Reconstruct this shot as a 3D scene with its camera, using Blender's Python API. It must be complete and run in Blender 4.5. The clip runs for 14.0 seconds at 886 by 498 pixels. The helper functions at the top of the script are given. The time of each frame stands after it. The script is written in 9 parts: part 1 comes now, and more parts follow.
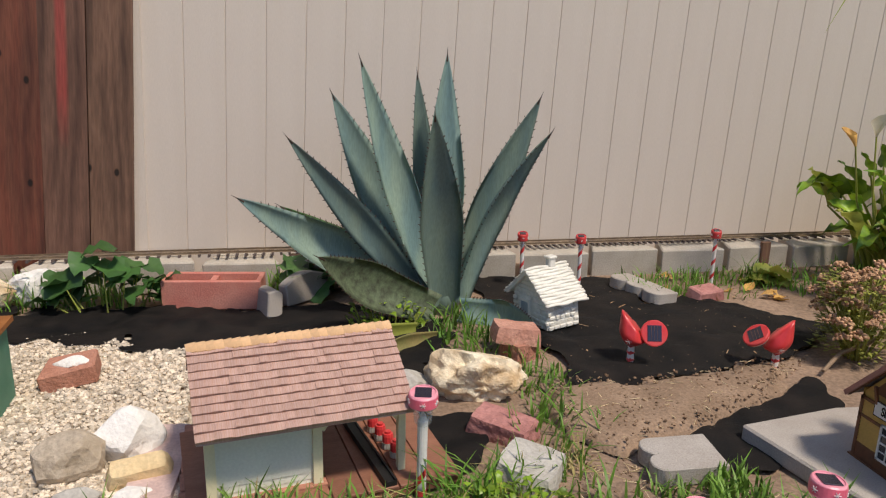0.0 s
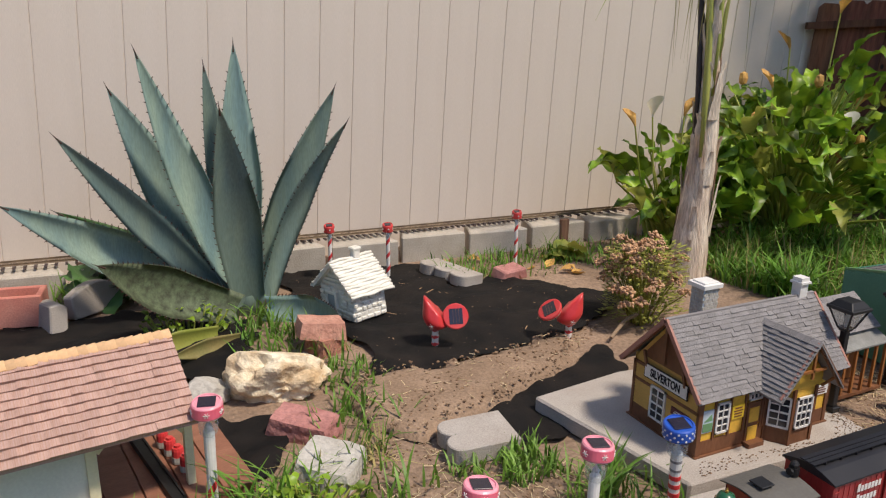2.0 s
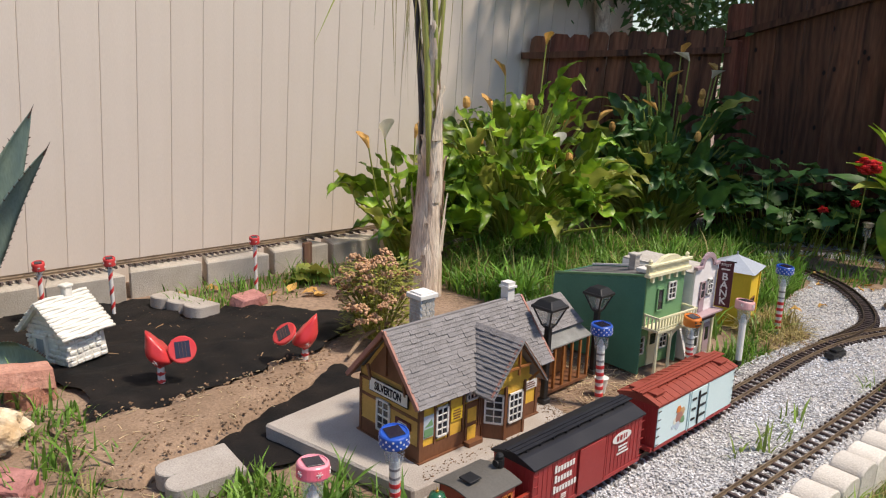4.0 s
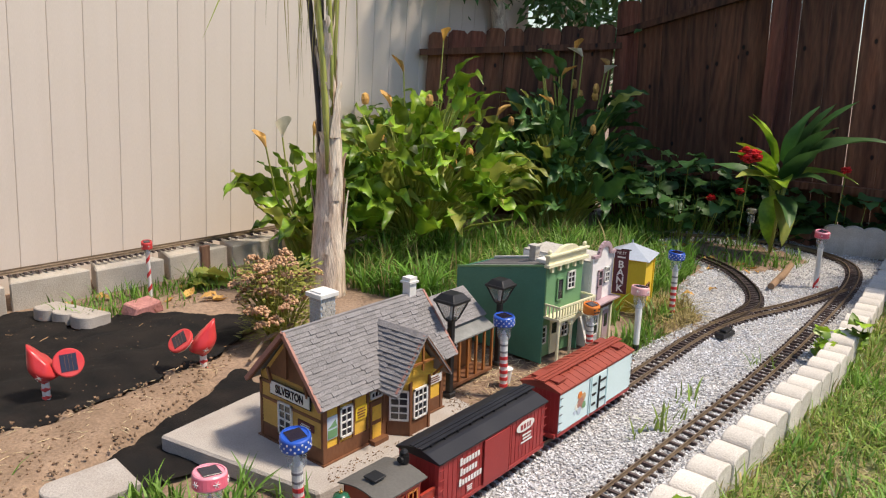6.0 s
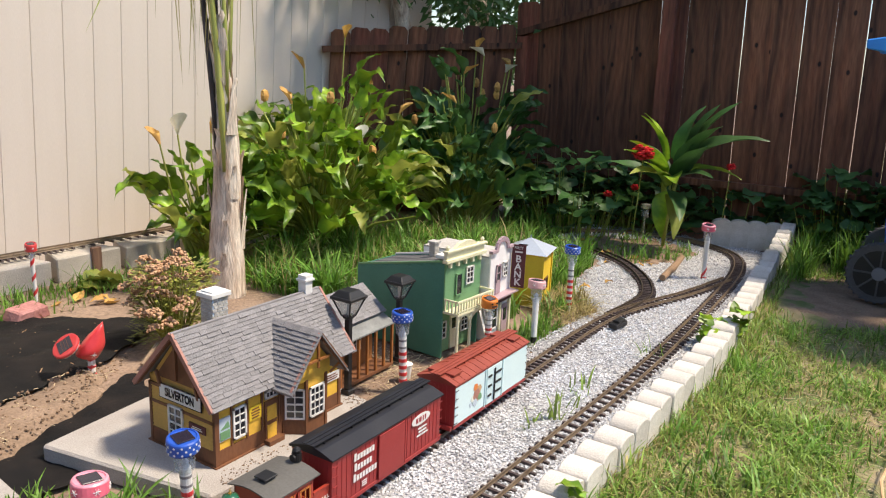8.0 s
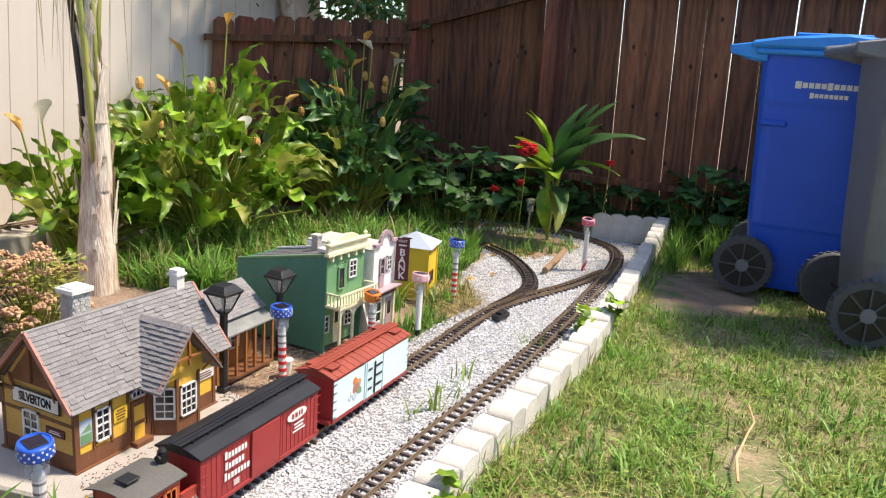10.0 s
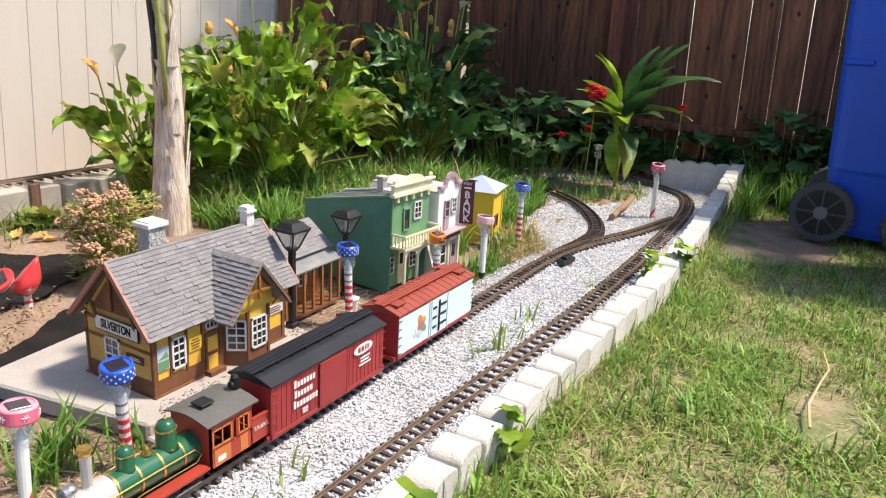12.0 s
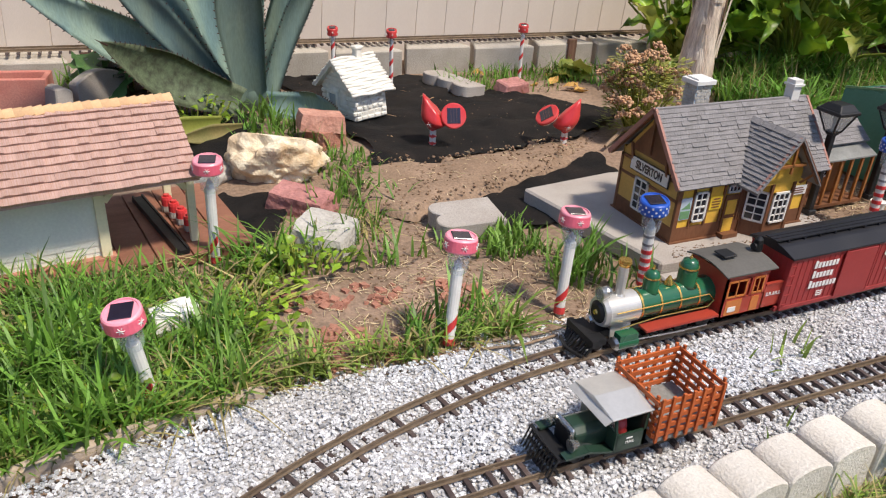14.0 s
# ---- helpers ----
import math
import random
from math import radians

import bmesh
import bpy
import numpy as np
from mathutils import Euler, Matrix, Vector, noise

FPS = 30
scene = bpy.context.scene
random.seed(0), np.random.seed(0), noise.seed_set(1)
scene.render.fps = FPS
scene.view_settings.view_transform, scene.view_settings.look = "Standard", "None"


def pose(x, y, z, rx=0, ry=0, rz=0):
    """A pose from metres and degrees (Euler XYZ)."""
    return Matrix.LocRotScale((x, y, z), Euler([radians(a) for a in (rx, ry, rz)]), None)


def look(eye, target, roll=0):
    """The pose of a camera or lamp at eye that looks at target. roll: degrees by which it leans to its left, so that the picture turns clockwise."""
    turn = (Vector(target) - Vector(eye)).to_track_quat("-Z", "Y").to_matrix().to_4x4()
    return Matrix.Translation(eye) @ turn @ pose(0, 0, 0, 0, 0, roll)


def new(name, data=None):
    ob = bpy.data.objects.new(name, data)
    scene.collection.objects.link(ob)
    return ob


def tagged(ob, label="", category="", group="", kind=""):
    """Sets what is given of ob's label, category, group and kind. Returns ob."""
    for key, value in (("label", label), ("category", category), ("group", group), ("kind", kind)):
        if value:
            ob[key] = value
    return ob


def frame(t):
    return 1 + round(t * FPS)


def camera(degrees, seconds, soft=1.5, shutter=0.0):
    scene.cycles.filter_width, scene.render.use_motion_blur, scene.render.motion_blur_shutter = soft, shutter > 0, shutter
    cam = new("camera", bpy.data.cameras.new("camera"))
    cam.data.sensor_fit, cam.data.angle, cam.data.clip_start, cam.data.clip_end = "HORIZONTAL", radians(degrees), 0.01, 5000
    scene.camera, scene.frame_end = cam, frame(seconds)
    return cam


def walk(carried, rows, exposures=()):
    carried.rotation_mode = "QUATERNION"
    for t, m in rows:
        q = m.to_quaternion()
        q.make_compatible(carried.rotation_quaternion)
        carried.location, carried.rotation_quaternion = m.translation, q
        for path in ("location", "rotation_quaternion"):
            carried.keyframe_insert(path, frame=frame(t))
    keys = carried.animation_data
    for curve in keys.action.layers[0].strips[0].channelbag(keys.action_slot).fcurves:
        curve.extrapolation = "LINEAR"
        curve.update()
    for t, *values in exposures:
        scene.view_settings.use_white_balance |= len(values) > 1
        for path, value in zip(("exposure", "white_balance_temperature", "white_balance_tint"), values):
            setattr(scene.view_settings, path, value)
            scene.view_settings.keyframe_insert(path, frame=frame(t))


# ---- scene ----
import collections

cam = camera(60.8, 14.0, soft=1.2)
PATH = [
    (0, (0.103, 0.095, 1.04), (0.545, 1.97, 0.501), 1.3),
    (0.5, (0.126, 0.095, 1.036), (0.574, 1.987, 0.566), 0.7),
    (1, (0.184, 0.09, 1.06), (0.899, 1.89, 0.563), 0.3),
    (1.5, (0.216, 0.082, 1.049), (1.057, 1.807, 0.486), 2.0),
    (2, (0.235, 0.076, 1.049), (1.075, 1.802, 0.488), 1.0),
    (2.5, (0.276, 0.052, 1.048), (1.267, 1.697, 0.489), 1.3),
    (3, (0.32, 0.017, 1.041), (1.48, 1.567, 0.539), 1.1),
    (5.5, (0.372, -0.006, 1.023), (1.838, 1.262, 0.53), 2.8),
    (6, (0.383, -0.009, 1.02), (1.888, 1.22, 0.547), 1.7),
    (6.5, (0.377, -0.019, 1.027), (1.889, 1.213, 0.582), 1.3),
    (7, (0.39, -0.03, 1.024), (1.951, 1.131, 0.561), 2.5),
    (7.5, (0.397, -0.039, 1.022), (1.986, 1.08, 0.552), 2.6),
    (8, (0.402, -0.06, 1.019), (2.041, 0.985, 0.55), 2.4),
    (8.5, (0.411, -0.063, 1.026), (2.133, 0.861, 0.598), 3.1),
    (9, (0.422, -0.089, 1.02), (2.195, 0.714, 0.561), 4.3),
    (11.5, (0.431, -0.106, 0.99), (2.166, 0.746, 0.477), 2.9),
    (12, (0.428, -0.101, 0.972), (2.094, 0.831, 0.376), 3.3),
    (12.5, (0.396, -0.127, 0.972), (1.878, 1.039, 0.306), 2.2),
    (13, (0.365, -0.135, 0.937), (1.69, 1.13, 0.136), 3.4),
    (13.5, (0.311, -0.089, 0.924), (1.41, 1.336, 0.05), 3.6),
    (14, (0.223, -0.057, 0.906), (0.994, 1.541, -0.017), 3.6),
]
walk(cam, [(t, look(eye, target, roll)) for t, eye, target, roll in PATH],
     exposures=[(0, -0.28, 6350, 11), (3, 0.0, 6450, 12), (6, 0.22, 6500, 11), (8.5, 0.54, 6450, 10), (9.2, 0.66, 6450, 10), (11.4, 0.72, 6350, 11), (12.4, 0.58, 6250, 11), (14, 0.10, 6200, 11)])

# ---------------------------------------------------------------- light
SUN = Vector((0.30, -0.46, 1.0)).normalized()
world = bpy.data.worlds.new("sky")
scene.world = world
world.use_nodes = True
_wt = world.node_tree
_sky = _wt.nodes.new("ShaderNodeTexSky")
_sky.sky_type = 'NISHITA'
_sky.sun_disc = False
_sky.sun_elevation = math.asin(SUN.z)
_sky.sun_rotation = math.atan2(SUN.x, SUN.y)
_wt.links.new(_sky.outputs[0], _wt.nodes["Background"].inputs[0])
_wt.nodes["Background"].inputs[1].default_value = 0.15
sun = new("sun", bpy.data.lights.new("sun", 'SUN'))
sun.data.energy = 4.3
sun.data.angle = radians(7)
sun.data.color = (1.0, 0.87, 0.70)
sun.matrix_world = look(SUN * 20, (0, 0, 0))

# ---------------------------------------------------------------- materials


def mat(name, col, rough=0.6, metal=0.0, col2=None, scale=25.0, var=0.5, fine=0.12, bump=0.15, bscale=160.0, rnd=0.0,
        island=0.0, stretch=(1, 1, 1), trans=0.0, coat=0.0, spec=0.5, bdist=0.002):
    """Two scales of variation: large stains towards col2, fine grain in value, and a bump of the grain."""
    m = bpy.data.materials.new(name)
    m.use_nodes = True
    nt = m.node_tree
    nd, lk = nt.nodes, nt.links
    b = nd["Principled BSDF"]
    col2 = col2 or tuple(c * 0.72 for c in col)
    tc = nd.new("ShaderNodeTexCoord")
    mp = nd.new("ShaderNodeMapping")
    mp.inputs["Scale"].default_value = stretch
    lk.new(tc.outputs["Object"], mp.inputs[0])
    big = nd.new("ShaderNodeTexNoise")
    big.inputs["Scale"].default_value = scale
    big.inputs["Detail"].default_value = 4
    sm = nd.new("ShaderNodeTexNoise")
    sm.inputs["Scale"].default_value = bscale
    sm.inputs["Detail"].default_value = 3
    lk.new(mp.outputs[0], big.inputs["Vector"])
    lk.new(mp.outputs[0], sm.inputs["Vector"])
    mr = nd.new("ShaderNodeMapRange")
    mr.inputs[1].default_value, mr.inputs[2].default_value = 0.35, 0.68
    mr.inputs[3].default_value, mr.inputs[4].default_value = 0.0, var
    lk.new(big.outputs[0], mr.inputs[0])
    mix = nd.new("ShaderNodeMix")
    mix.data_type = 'RGBA'
    mix.inputs[6].default_value = (*col, 1)
    mix.inputs[7].default_value = (*col2, 1)
    lk.new(mr.outputs[0], mix.inputs[0])
    hsv = nd.new("ShaderNodeHueSaturation")
    lk.new(mix.outputs[2], hsv.inputs["Color"])
    val = nd.new("ShaderNodeMapRange")
    val.inputs[1].default_value, val.inputs[2].default_value = 0.25, 0.75
    val.inputs[3].default_value, val.inputs[4].default_value = 1 - fine, 1 + fine
    lk.new(sm.outputs[0], val.inputs[0])
    out = val.outputs[0]
    for amount, node, sock in ((rnd, "ShaderNodeObjectInfo", "Random"), (island, "ShaderNodeNewGeometry", "Random Per Island")):
        if amount:
            src = nd.new(node)
            r = nd.new("ShaderNodeMapRange")
            r.inputs[3].default_value, r.inputs[4].default_value = 1 - amount, 1 + amount
            lk.new(src.outputs[sock], r.inputs[0])
            mu = nd.new("ShaderNodeMath")
            mu.operation = 'MULTIPLY'
            lk.new(out, mu.inputs[0])
            lk.new(r.outputs[0], mu.inputs[1])
            out = mu.outputs[0]
    lk.new(out, hsv.inputs["Value"])
    lk.new(hsv.outputs[0], b.inputs["Base Color"])
    b.inputs["Metallic"].default_value = metal
    b.inputs["Specular IOR Level"].default_value = spec
    rr = nd.new("ShaderNodeMapRange")
    rr.inputs[3].default_value, rr.inputs[4].default_value = max(0.02, rough - 0.1), min(1, rough + 0.1)
    lk.new(big.outputs[0], rr.inputs[0])
    lk.new(rr.outputs[0], b.inputs["Roughness"])
    b.inputs["Coat Weight"].default_value = coat
    if bump:
        bp = nd.new("ShaderNodeBump")
        bp.inputs["Strength"].default_value = min(1, bump * 2)
        bp.inputs["Distance"].default_value = bdist
        lk.new(sm.outputs[0], bp.inputs["Height"])
        lk.new(bp.outputs[0], b.inputs["Normal"])
    if trans:
        t = nd.new("ShaderNodeBsdfTranslucent")
        lk.new(hsv.outputs[0], t.inputs[0])
        ms = nd.new("ShaderNodeMixShader")
        ms.inputs[0].default_value = trans
        lk.new(b.outputs[0], ms.inputs[1])
        lk.new(t.outputs[0], ms.inputs[2])
        lk.new(ms.outputs[0], nd["Material Output"].inputs[0])
    return m


def glass_mat(name, col=(0.9, 0.93, 0.95), rough=0.05):
    m = bpy.data.materials.new(name)
    m.use_nodes = True
    nt = m.node_tree
    b = nt.nodes["Principled BSDF"]
    b.inputs["Base Color"].default_value = (*col, 1)
    b.inputs["Roughness"].default_value = rough
    tr = nt.nodes.new("ShaderNodeBsdfTransparent")
    tr.inputs[0].default_value = (*col, 1)
    ms = nt.nodes.new("ShaderNodeMixShader")
    ms.inputs[0].default_value = 0.2
    nt.links.new(tr.outputs[0], ms.inputs[1])
    nt.links.new(b.outputs[0], ms.inputs[2])
    nt.links.new(ms.outputs[0], nt.nodes["Material Output"].inputs[0])
    return m


M = {}
M["siding"] = mat("siding_paint", (0.68, 0.60, 0.525), 0.6, col2=(0.62, 0.54, 0.465), scale=1.6, var=0.5, fine=0.05, bump=0.2, bscale=90, stretch=(6, 6, 0.6), bdist=0.0015)


def plank_mat(name, dark, mid, light, rnd=0.4, streak=None):
    """Weathered plank: long grain, bowed round a few knots, streaked by rain."""
    m = mat(name, mid, 0.8, col2=dark, scale=4.0, var=1.0, fine=0.28, bump=0.4, bscale=34, stretch=(3.0, 3.0, 0.32), rnd=rnd, bdist=0.003)
    nt = m.node_tree
    nd, lk = nt.nodes, nt.links
    hsv = next(n for n in nd if n.type == 'HUE_SAT')
    base = hsv.inputs["Color"].links[0].from_socket
    tc = next(n for n in nd if n.type == 'TEX_COORD')
    info = nd.new("ShaderNodeObjectInfo")
    shift = nd.new("ShaderNodeVectorMath")
    shift.operation = 'MULTIPLY_ADD'
    shift.inputs[1].default_value, shift.inputs[2].default_value = (31, 17, 53), (0, 0, 0)
    comb = nd.new("ShaderNodeCombineXYZ")
    for k in range(3):
        lk.new(info.outputs["Random"], comb.inputs[k])
    lk.new(comb.outputs[0], shift.inputs[0])
    add = nd.new("ShaderNodeVectorMath")
    lk.new(tc.outputs["Object"], add.inputs[0])
    lk.new(shift.outputs[0], add.inputs[1])
    mp = nd.new("ShaderNodeMapping")
    mp.inputs["Scale"].default_value = (1, 1, 0.16)
    lk.new(add.outputs[0], mp.inputs[0])
    wv = nd.new("ShaderNodeTexWave")
    wv.bands_direction = 'X'
    wv.inputs["Scale"].default_value, wv.inputs["Distortion"].default_value = 6, 22
    wv.inputs["Detail"].default_value, wv.inputs["Detail Scale"].default_value = 3, 0.7
    lk.new(mp.outputs[0], wv.inputs["Vector"])
    grain = nd.new("ShaderNodeMapRange")
    grain.inputs[3].default_value, grain.inputs[4].default_value = 0.0, 0.26
    lk.new(wv.outputs["Fac"], grain.inputs[0])
    mx = nd.new("ShaderNodeMix")
    mx.data_type = 'RGBA'
    mx.inputs[7].default_value = (*light, 1)
    lk.new(grain.outputs[0], mx.inputs[0])
    lk.new(base, mx.inputs[6])
    ksep = nd.new("ShaderNodeSeparateXYZ")
    lk.new(add.outputs[0], ksep.inputs[0])
    kcomb = nd.new("ShaderNodeCombineXYZ")
    lk.new(ksep.outputs["X"], kcomb.inputs[0])
    lk.new(ksep.outputs["Z"], kcomb.inputs[1])
    kmap = nd.new("ShaderNodeMapping")
    kmap.inputs["Scale"].default_value = (4.2, 2.6, 1)
    lk.new(kcomb.outputs[0], kmap.inputs[0])
    vo = nd.new("ShaderNodeTexVoronoi")
    vo.voronoi_dimensions = '2D'
    vo.inputs["Scale"].default_value = 1.0
    lk.new(kmap.outputs[0], vo.inputs["Vector"])
    kn = nd.new("ShaderNodeValToRGB")
    e = kn.color_ramp.elements
    e[0].position, e[0].color = 0.03, (0.10, 0.10, 0.10, 1)
    e[1].position, e[1].color = 0.085, (1, 1, 1, 1)
    ring = e.new(0.05)
    ring.color = (0.95, 0.9, 0.85, 1)
    lk.new(vo.outputs["Distance"], kn.inputs[0])
    mul = nd.new("ShaderNodeMix")
    mul.data_type, mul.blend_type = 'RGBA', 'MULTIPLY'
    mul.inputs[0].default_value = 1.0
    lk.new(mx.outputs[2], mul.inputs[6])
    lk.new(kn.outputs[0], mul.inputs[7])
    out = mul.outputs[2]
    if streak:
        # an old run of red stain down the middle of the board
        sep = nd.new("ShaderNodeSeparateXYZ")
        lk.new(tc.outputs["Object"], sep.inputs[0])
        band = nd.new("ShaderNodeValToRGB")
        be = band.color_ramp.elements
        be[0].position, be[0].color = 0.40, (0, 0, 0, 1)
        be[1].position, be[1].color = 0.68, (0, 0, 0, 1)
        for p_ in (0.46, 0.60):
            be.new(p_).color = (1, 1, 1, 1)
        rng_ = nd.new("ShaderNodeMapRange")
        rng_.inputs[1].default_value, rng_.inputs[2].default_value = -0.10, 0.08
        lk.new(sep.outputs["X"], rng_.inputs[0])
        lk.new(rng_.outputs[0], band.inputs[0])
        fade = nd.new("ShaderNodeMapRange")
        fade.inputs[1].default_value, fade.inputs[2].default_value = 0.62, 0.85
        fade.inputs[4].default_value = 0.8
        lk.new(sep.outputs["Z"], fade.inputs[0])
        both = nd.new("ShaderNodeMath")
        both.operation = 'MULTIPLY'
        lk.new(band.outputs[0], both.inputs[0])
        lk.new(fade.outputs[0], both.inputs[1])
        sm_ = nd.new("ShaderNodeMix")
        sm_.data_type = 'RGBA'
        sm_.inputs[7].default_value = (*streak, 1)
        lk.new(both.outputs[0], sm_.inputs[0])
        lk.new(out, sm_.inputs[6])
        out = sm_.outputs[2]
    lk.new(out, hsv.inputs["Color"])
    return m


M["fence"] = plank_mat("weathered_redwood", (0.028, 0.012, 0.007), (0.175, 0.062, 0.027), (0.31, 0.145, 0.075), 0.55)
M["fence_red"] = plank_mat("red_stained_board", (0.05, 0.020, 0.014), (0.22, 0.064, 0.036), (0.28, 0.115, 0.066), 0.25)
M["fence_brown"] = plank_mat("brown_fence_board", (0.05, 0.026, 0.018), (0.165, 0.088, 0.056), (0.29, 0.165, 0.105), 0.3)
M["fence_streak"] = plank_mat("brown_board_with_red_run", (0.05, 0.024, 0.017), (0.165, 0.082, 0.055), (0.28, 0.15, 0.10), 0.1, streak=(0.33, 0.055, 0.045))
M["concrete"] = mat("concrete", (0.51, 0.465, 0.40), 0.9, col2=(0.38, 0.335, 0.275), scale=12, var=0.7, fine=0.18, bump=0.5, bscale=180, rnd=0.12)
M["edging"] = mat("pale_cast_concrete", (0.67, 0.63, 0.57), 0.9, col2=(0.50, 0.44, 0.35), scale=14, var=0.6, fine=0.14, bump=0.6, bscale=210, rnd=0.12)
M["slab"] = mat("grey_concrete_slab", (0.43, 0.395, 0.36), 0.92, col2=(0.33, 0.285, 0.245), scale=9, var=0.6, fine=0.16, bump=0.5, bscale=240)
M["ballast"] = mat("grey_ballast_stone", (0.60, 0.61, 0.64), 0.85, col2=(0.49, 0.475, 0.46), scale=3, var=0.8, fine=0.2, bump=0.4, bscale=300, island=0.42)
M["ballast_bed"] = mat("ballast_fines", (0.50, 0.49, 0.485), 0.95, col2=(0.36, 0.34, 0.32), scale=60, var=0.9, fine=0.5, bump=1.0, bscale=150, bdist=0.006)
M["white_stone"] = mat("cream_gravel_stone", (0.72, 0.63, 0.51), 0.85, col2=(0.54, 0.43, 0.31), scale=30, var=0.6, fine=0.15, bump=0.3, bscale=300, island=0.38)
M["white_bed"] = mat("cream_gravel_fines", (0.56, 0.49, 0.39), 0.95, col2=(0.36, 0.29, 0.21), scale=60, var=0.9, fine=0.4, bump=1.0, bscale=150, bdist=0.006)
M["soil_clod"] = mat("soil_clod", (0.25, 0.165, 0.10), 0.97, col2=(0.16, 0.10, 0.065), scale=30, var=0.7, fine=0.25, bump=0.6, bscale=200, island=0.35)
M["fabric"] = mat("black_weed_fabric", (0.004, 0.004, 0.0045), 0.75, col2=(0.018, 0.014, 0.012), scale=9, var=0.85, fine=0.35, bump=0.35, bscale=420, spec=0.22)
M["tie"] = mat("brown_plastic_tie", (0.050, 0.030, 0.028), 0.7, col2=(0.12, 0.095, 0.085), scale=20, var=0.8, fine=0.2, rnd=0.3)
M["rail"] = mat("tarnished_brass_rail", (0.30, 0.225, 0.145), 0.5, metal=0.5, col2=(0.15, 0.105, 0.075), scale=20, var=0.8, fine=0.15)
M["rail_dark"] = mat("dark_rail", (0.10, 0.075, 0.055), 0.5, metal=0.5, scale=20, var=0.8, fine=0.15)
M["black"] = mat("black_plastic", (0.014, 0.014, 0.015), 0.45, scale=15, var=0.5, fine=0.15, bump=0.05)
M["iron"] = mat("black_iron", (0.018, 0.018, 0.019), 0.5, metal=0.3, scale=15, fine=0.15, bump=0.1)
M["car_red"] = mat("boxcar_red_paint", (0.33, 0.034, 0.032), 0.45, col2=(0.27, 0.028, 0.026), scale=10, var=0.5, fine=0.06, bump=0.05)
M["car_roof"] = mat("boxcar_black_roof", (0.011, 0.011, 0.015), 0.5, col2=(0.022, 0.022, 0.026), scale=10, var=0.6, fine=0.1, bump=0.06)
M["reefer_roof"] = mat("reefer_red_roof", (0.31, 0.060, 0.035), 0.55, col2=(0.22, 0.04, 0.026), scale=12, var=0.6, fine=0.1, bump=0.06)
M["reefer_side"] = mat("reefer_pale_blue", (0.68, 0.84, 0.85), 0.4, col2=(0.62, 0.78, 0.79), scale=8, var=0.5, fine=0.03, bump=0.03)
M["white"] = mat("white_paint", (0.78, 0.77, 0.74), 0.5, col2=(0.66, 0.64, 0.60), scale=20, var=0.5, fine=0.05, bump=0.08)
M["cream"] = mat("cream_paint", (0.78, 0.74, 0.50), 0.55, col2=(0.66, 0.61, 0.40), scale=20, var=0.5, fine=0.06, bump=0.08)
M["yellow"] = mat("depot_yellow_paint", (0.84, 0.52, 0.06), 0.55, col2=(0.58, 0.33, 0.05), scale=14, var=0.6, fine=0.08, bump=0.1)
M["ochre"] = mat("ochre_clapboard", (0.64, 0.40, 0.10), 0.6, col2=(0.52, 0.31, 0.075), scale=14, var=0.6, fine=0.08, bump=0.1)
M["brown"] = mat("dark_brown_trim", (0.19, 0.078, 0.034), 0.6, col2=(0.12, 0.05, 0.022), scale=16, var=0.7, fine=0.15, bump=0.12, stretch=(1, 1, 0.4))
M["trim_red"] = mat("dusty_red_barge_board", (0.42, 0.20, 0.155), 0.65, col2=(0.30, 0.14, 0.10), scale=18, var=0.6, fine=0.1)
M["orange_wood"] = mat("orange_brown_timber", (0.34, 0.135, 0.035), 0.6, col2=(0.22, 0.085, 0.025), scale=20, var=0.7, fine=0.12)
M["slate"] = mat("grey_shingle", (0.255, 0.245, 0.245), 0.75, col2=(0.175, 0.16, 0.16), scale=14, var=0.7, fine=0.16, bump=0.25, bscale=260, rnd=0.13)
M["cedar"] = mat("pink_cedar_shingle", (0.55, 0.385, 0.345), 0.8, col2=(0.47, 0.27, 0.19), scale=9, var=1.0, fine=0.16, bump=0.3, bscale=240, rnd=0.10, stretch=(1, 1, 0.5))
M["ridge_wood"] = mat("pale_cedar_ridge", (0.60, 0.39, 0.21), 0.75, col2=(0.44, 0.25, 0.12), scale=20, var=0.6, fine=0.12, rnd=0.2)
M["sage"] = mat("pale_sage_siding", (0.76, 0.77, 0.67), 0.6, col2=(0.67, 0.68, 0.59), scale=12, var=0.5, fine=0.06)
M["pale_blue"] = mat("pale_blue_panel", (0.50, 0.58, 0.66), 0.6, scale=12, fine=0.06, col2=(0.42, 0.50, 0.58))
M["deck"] = mat("reddish_deck_board", (0.30, 0.135, 0.085), 0.65, col2=(0.20, 0.085, 0.05), scale=12, var=0.7, fine=0.15, stretch=(0.5, 2, 1), rnd=0.2)
M["green_paint"] = mat("forest_green_siding", (0.07, 0.235, 0.155), 0.5, col2=(0.052, 0.18, 0.12), scale=10, var=0.6, fine=0.08)
M["mid_green"] = mat("leaf_green_siding", (0.17, 0.34, 0.16), 0.55, col2=(0.13, 0.27, 0.13), scale=10, var=0.6, fine=0.08)
M["roof_grey"] = mat("weathered_grey_roof", (0.25, 0.255, 0.24), 0.75, col2=(0.15, 0.15, 0.145), scale=14, var=0.8, fine=0.15)
M["bank_wall"] = mat("off_white_pink_wall", (0.88, 0.85, 0.84), 0.55, col2=(0.80, 0.75, 0.75), scale=16, var=0.5, fine=0.05)
M["bank_trim"] = mat("mauve_trim", (0.46, 0.33, 0.36), 0.6, scale=16, fine=0.06)
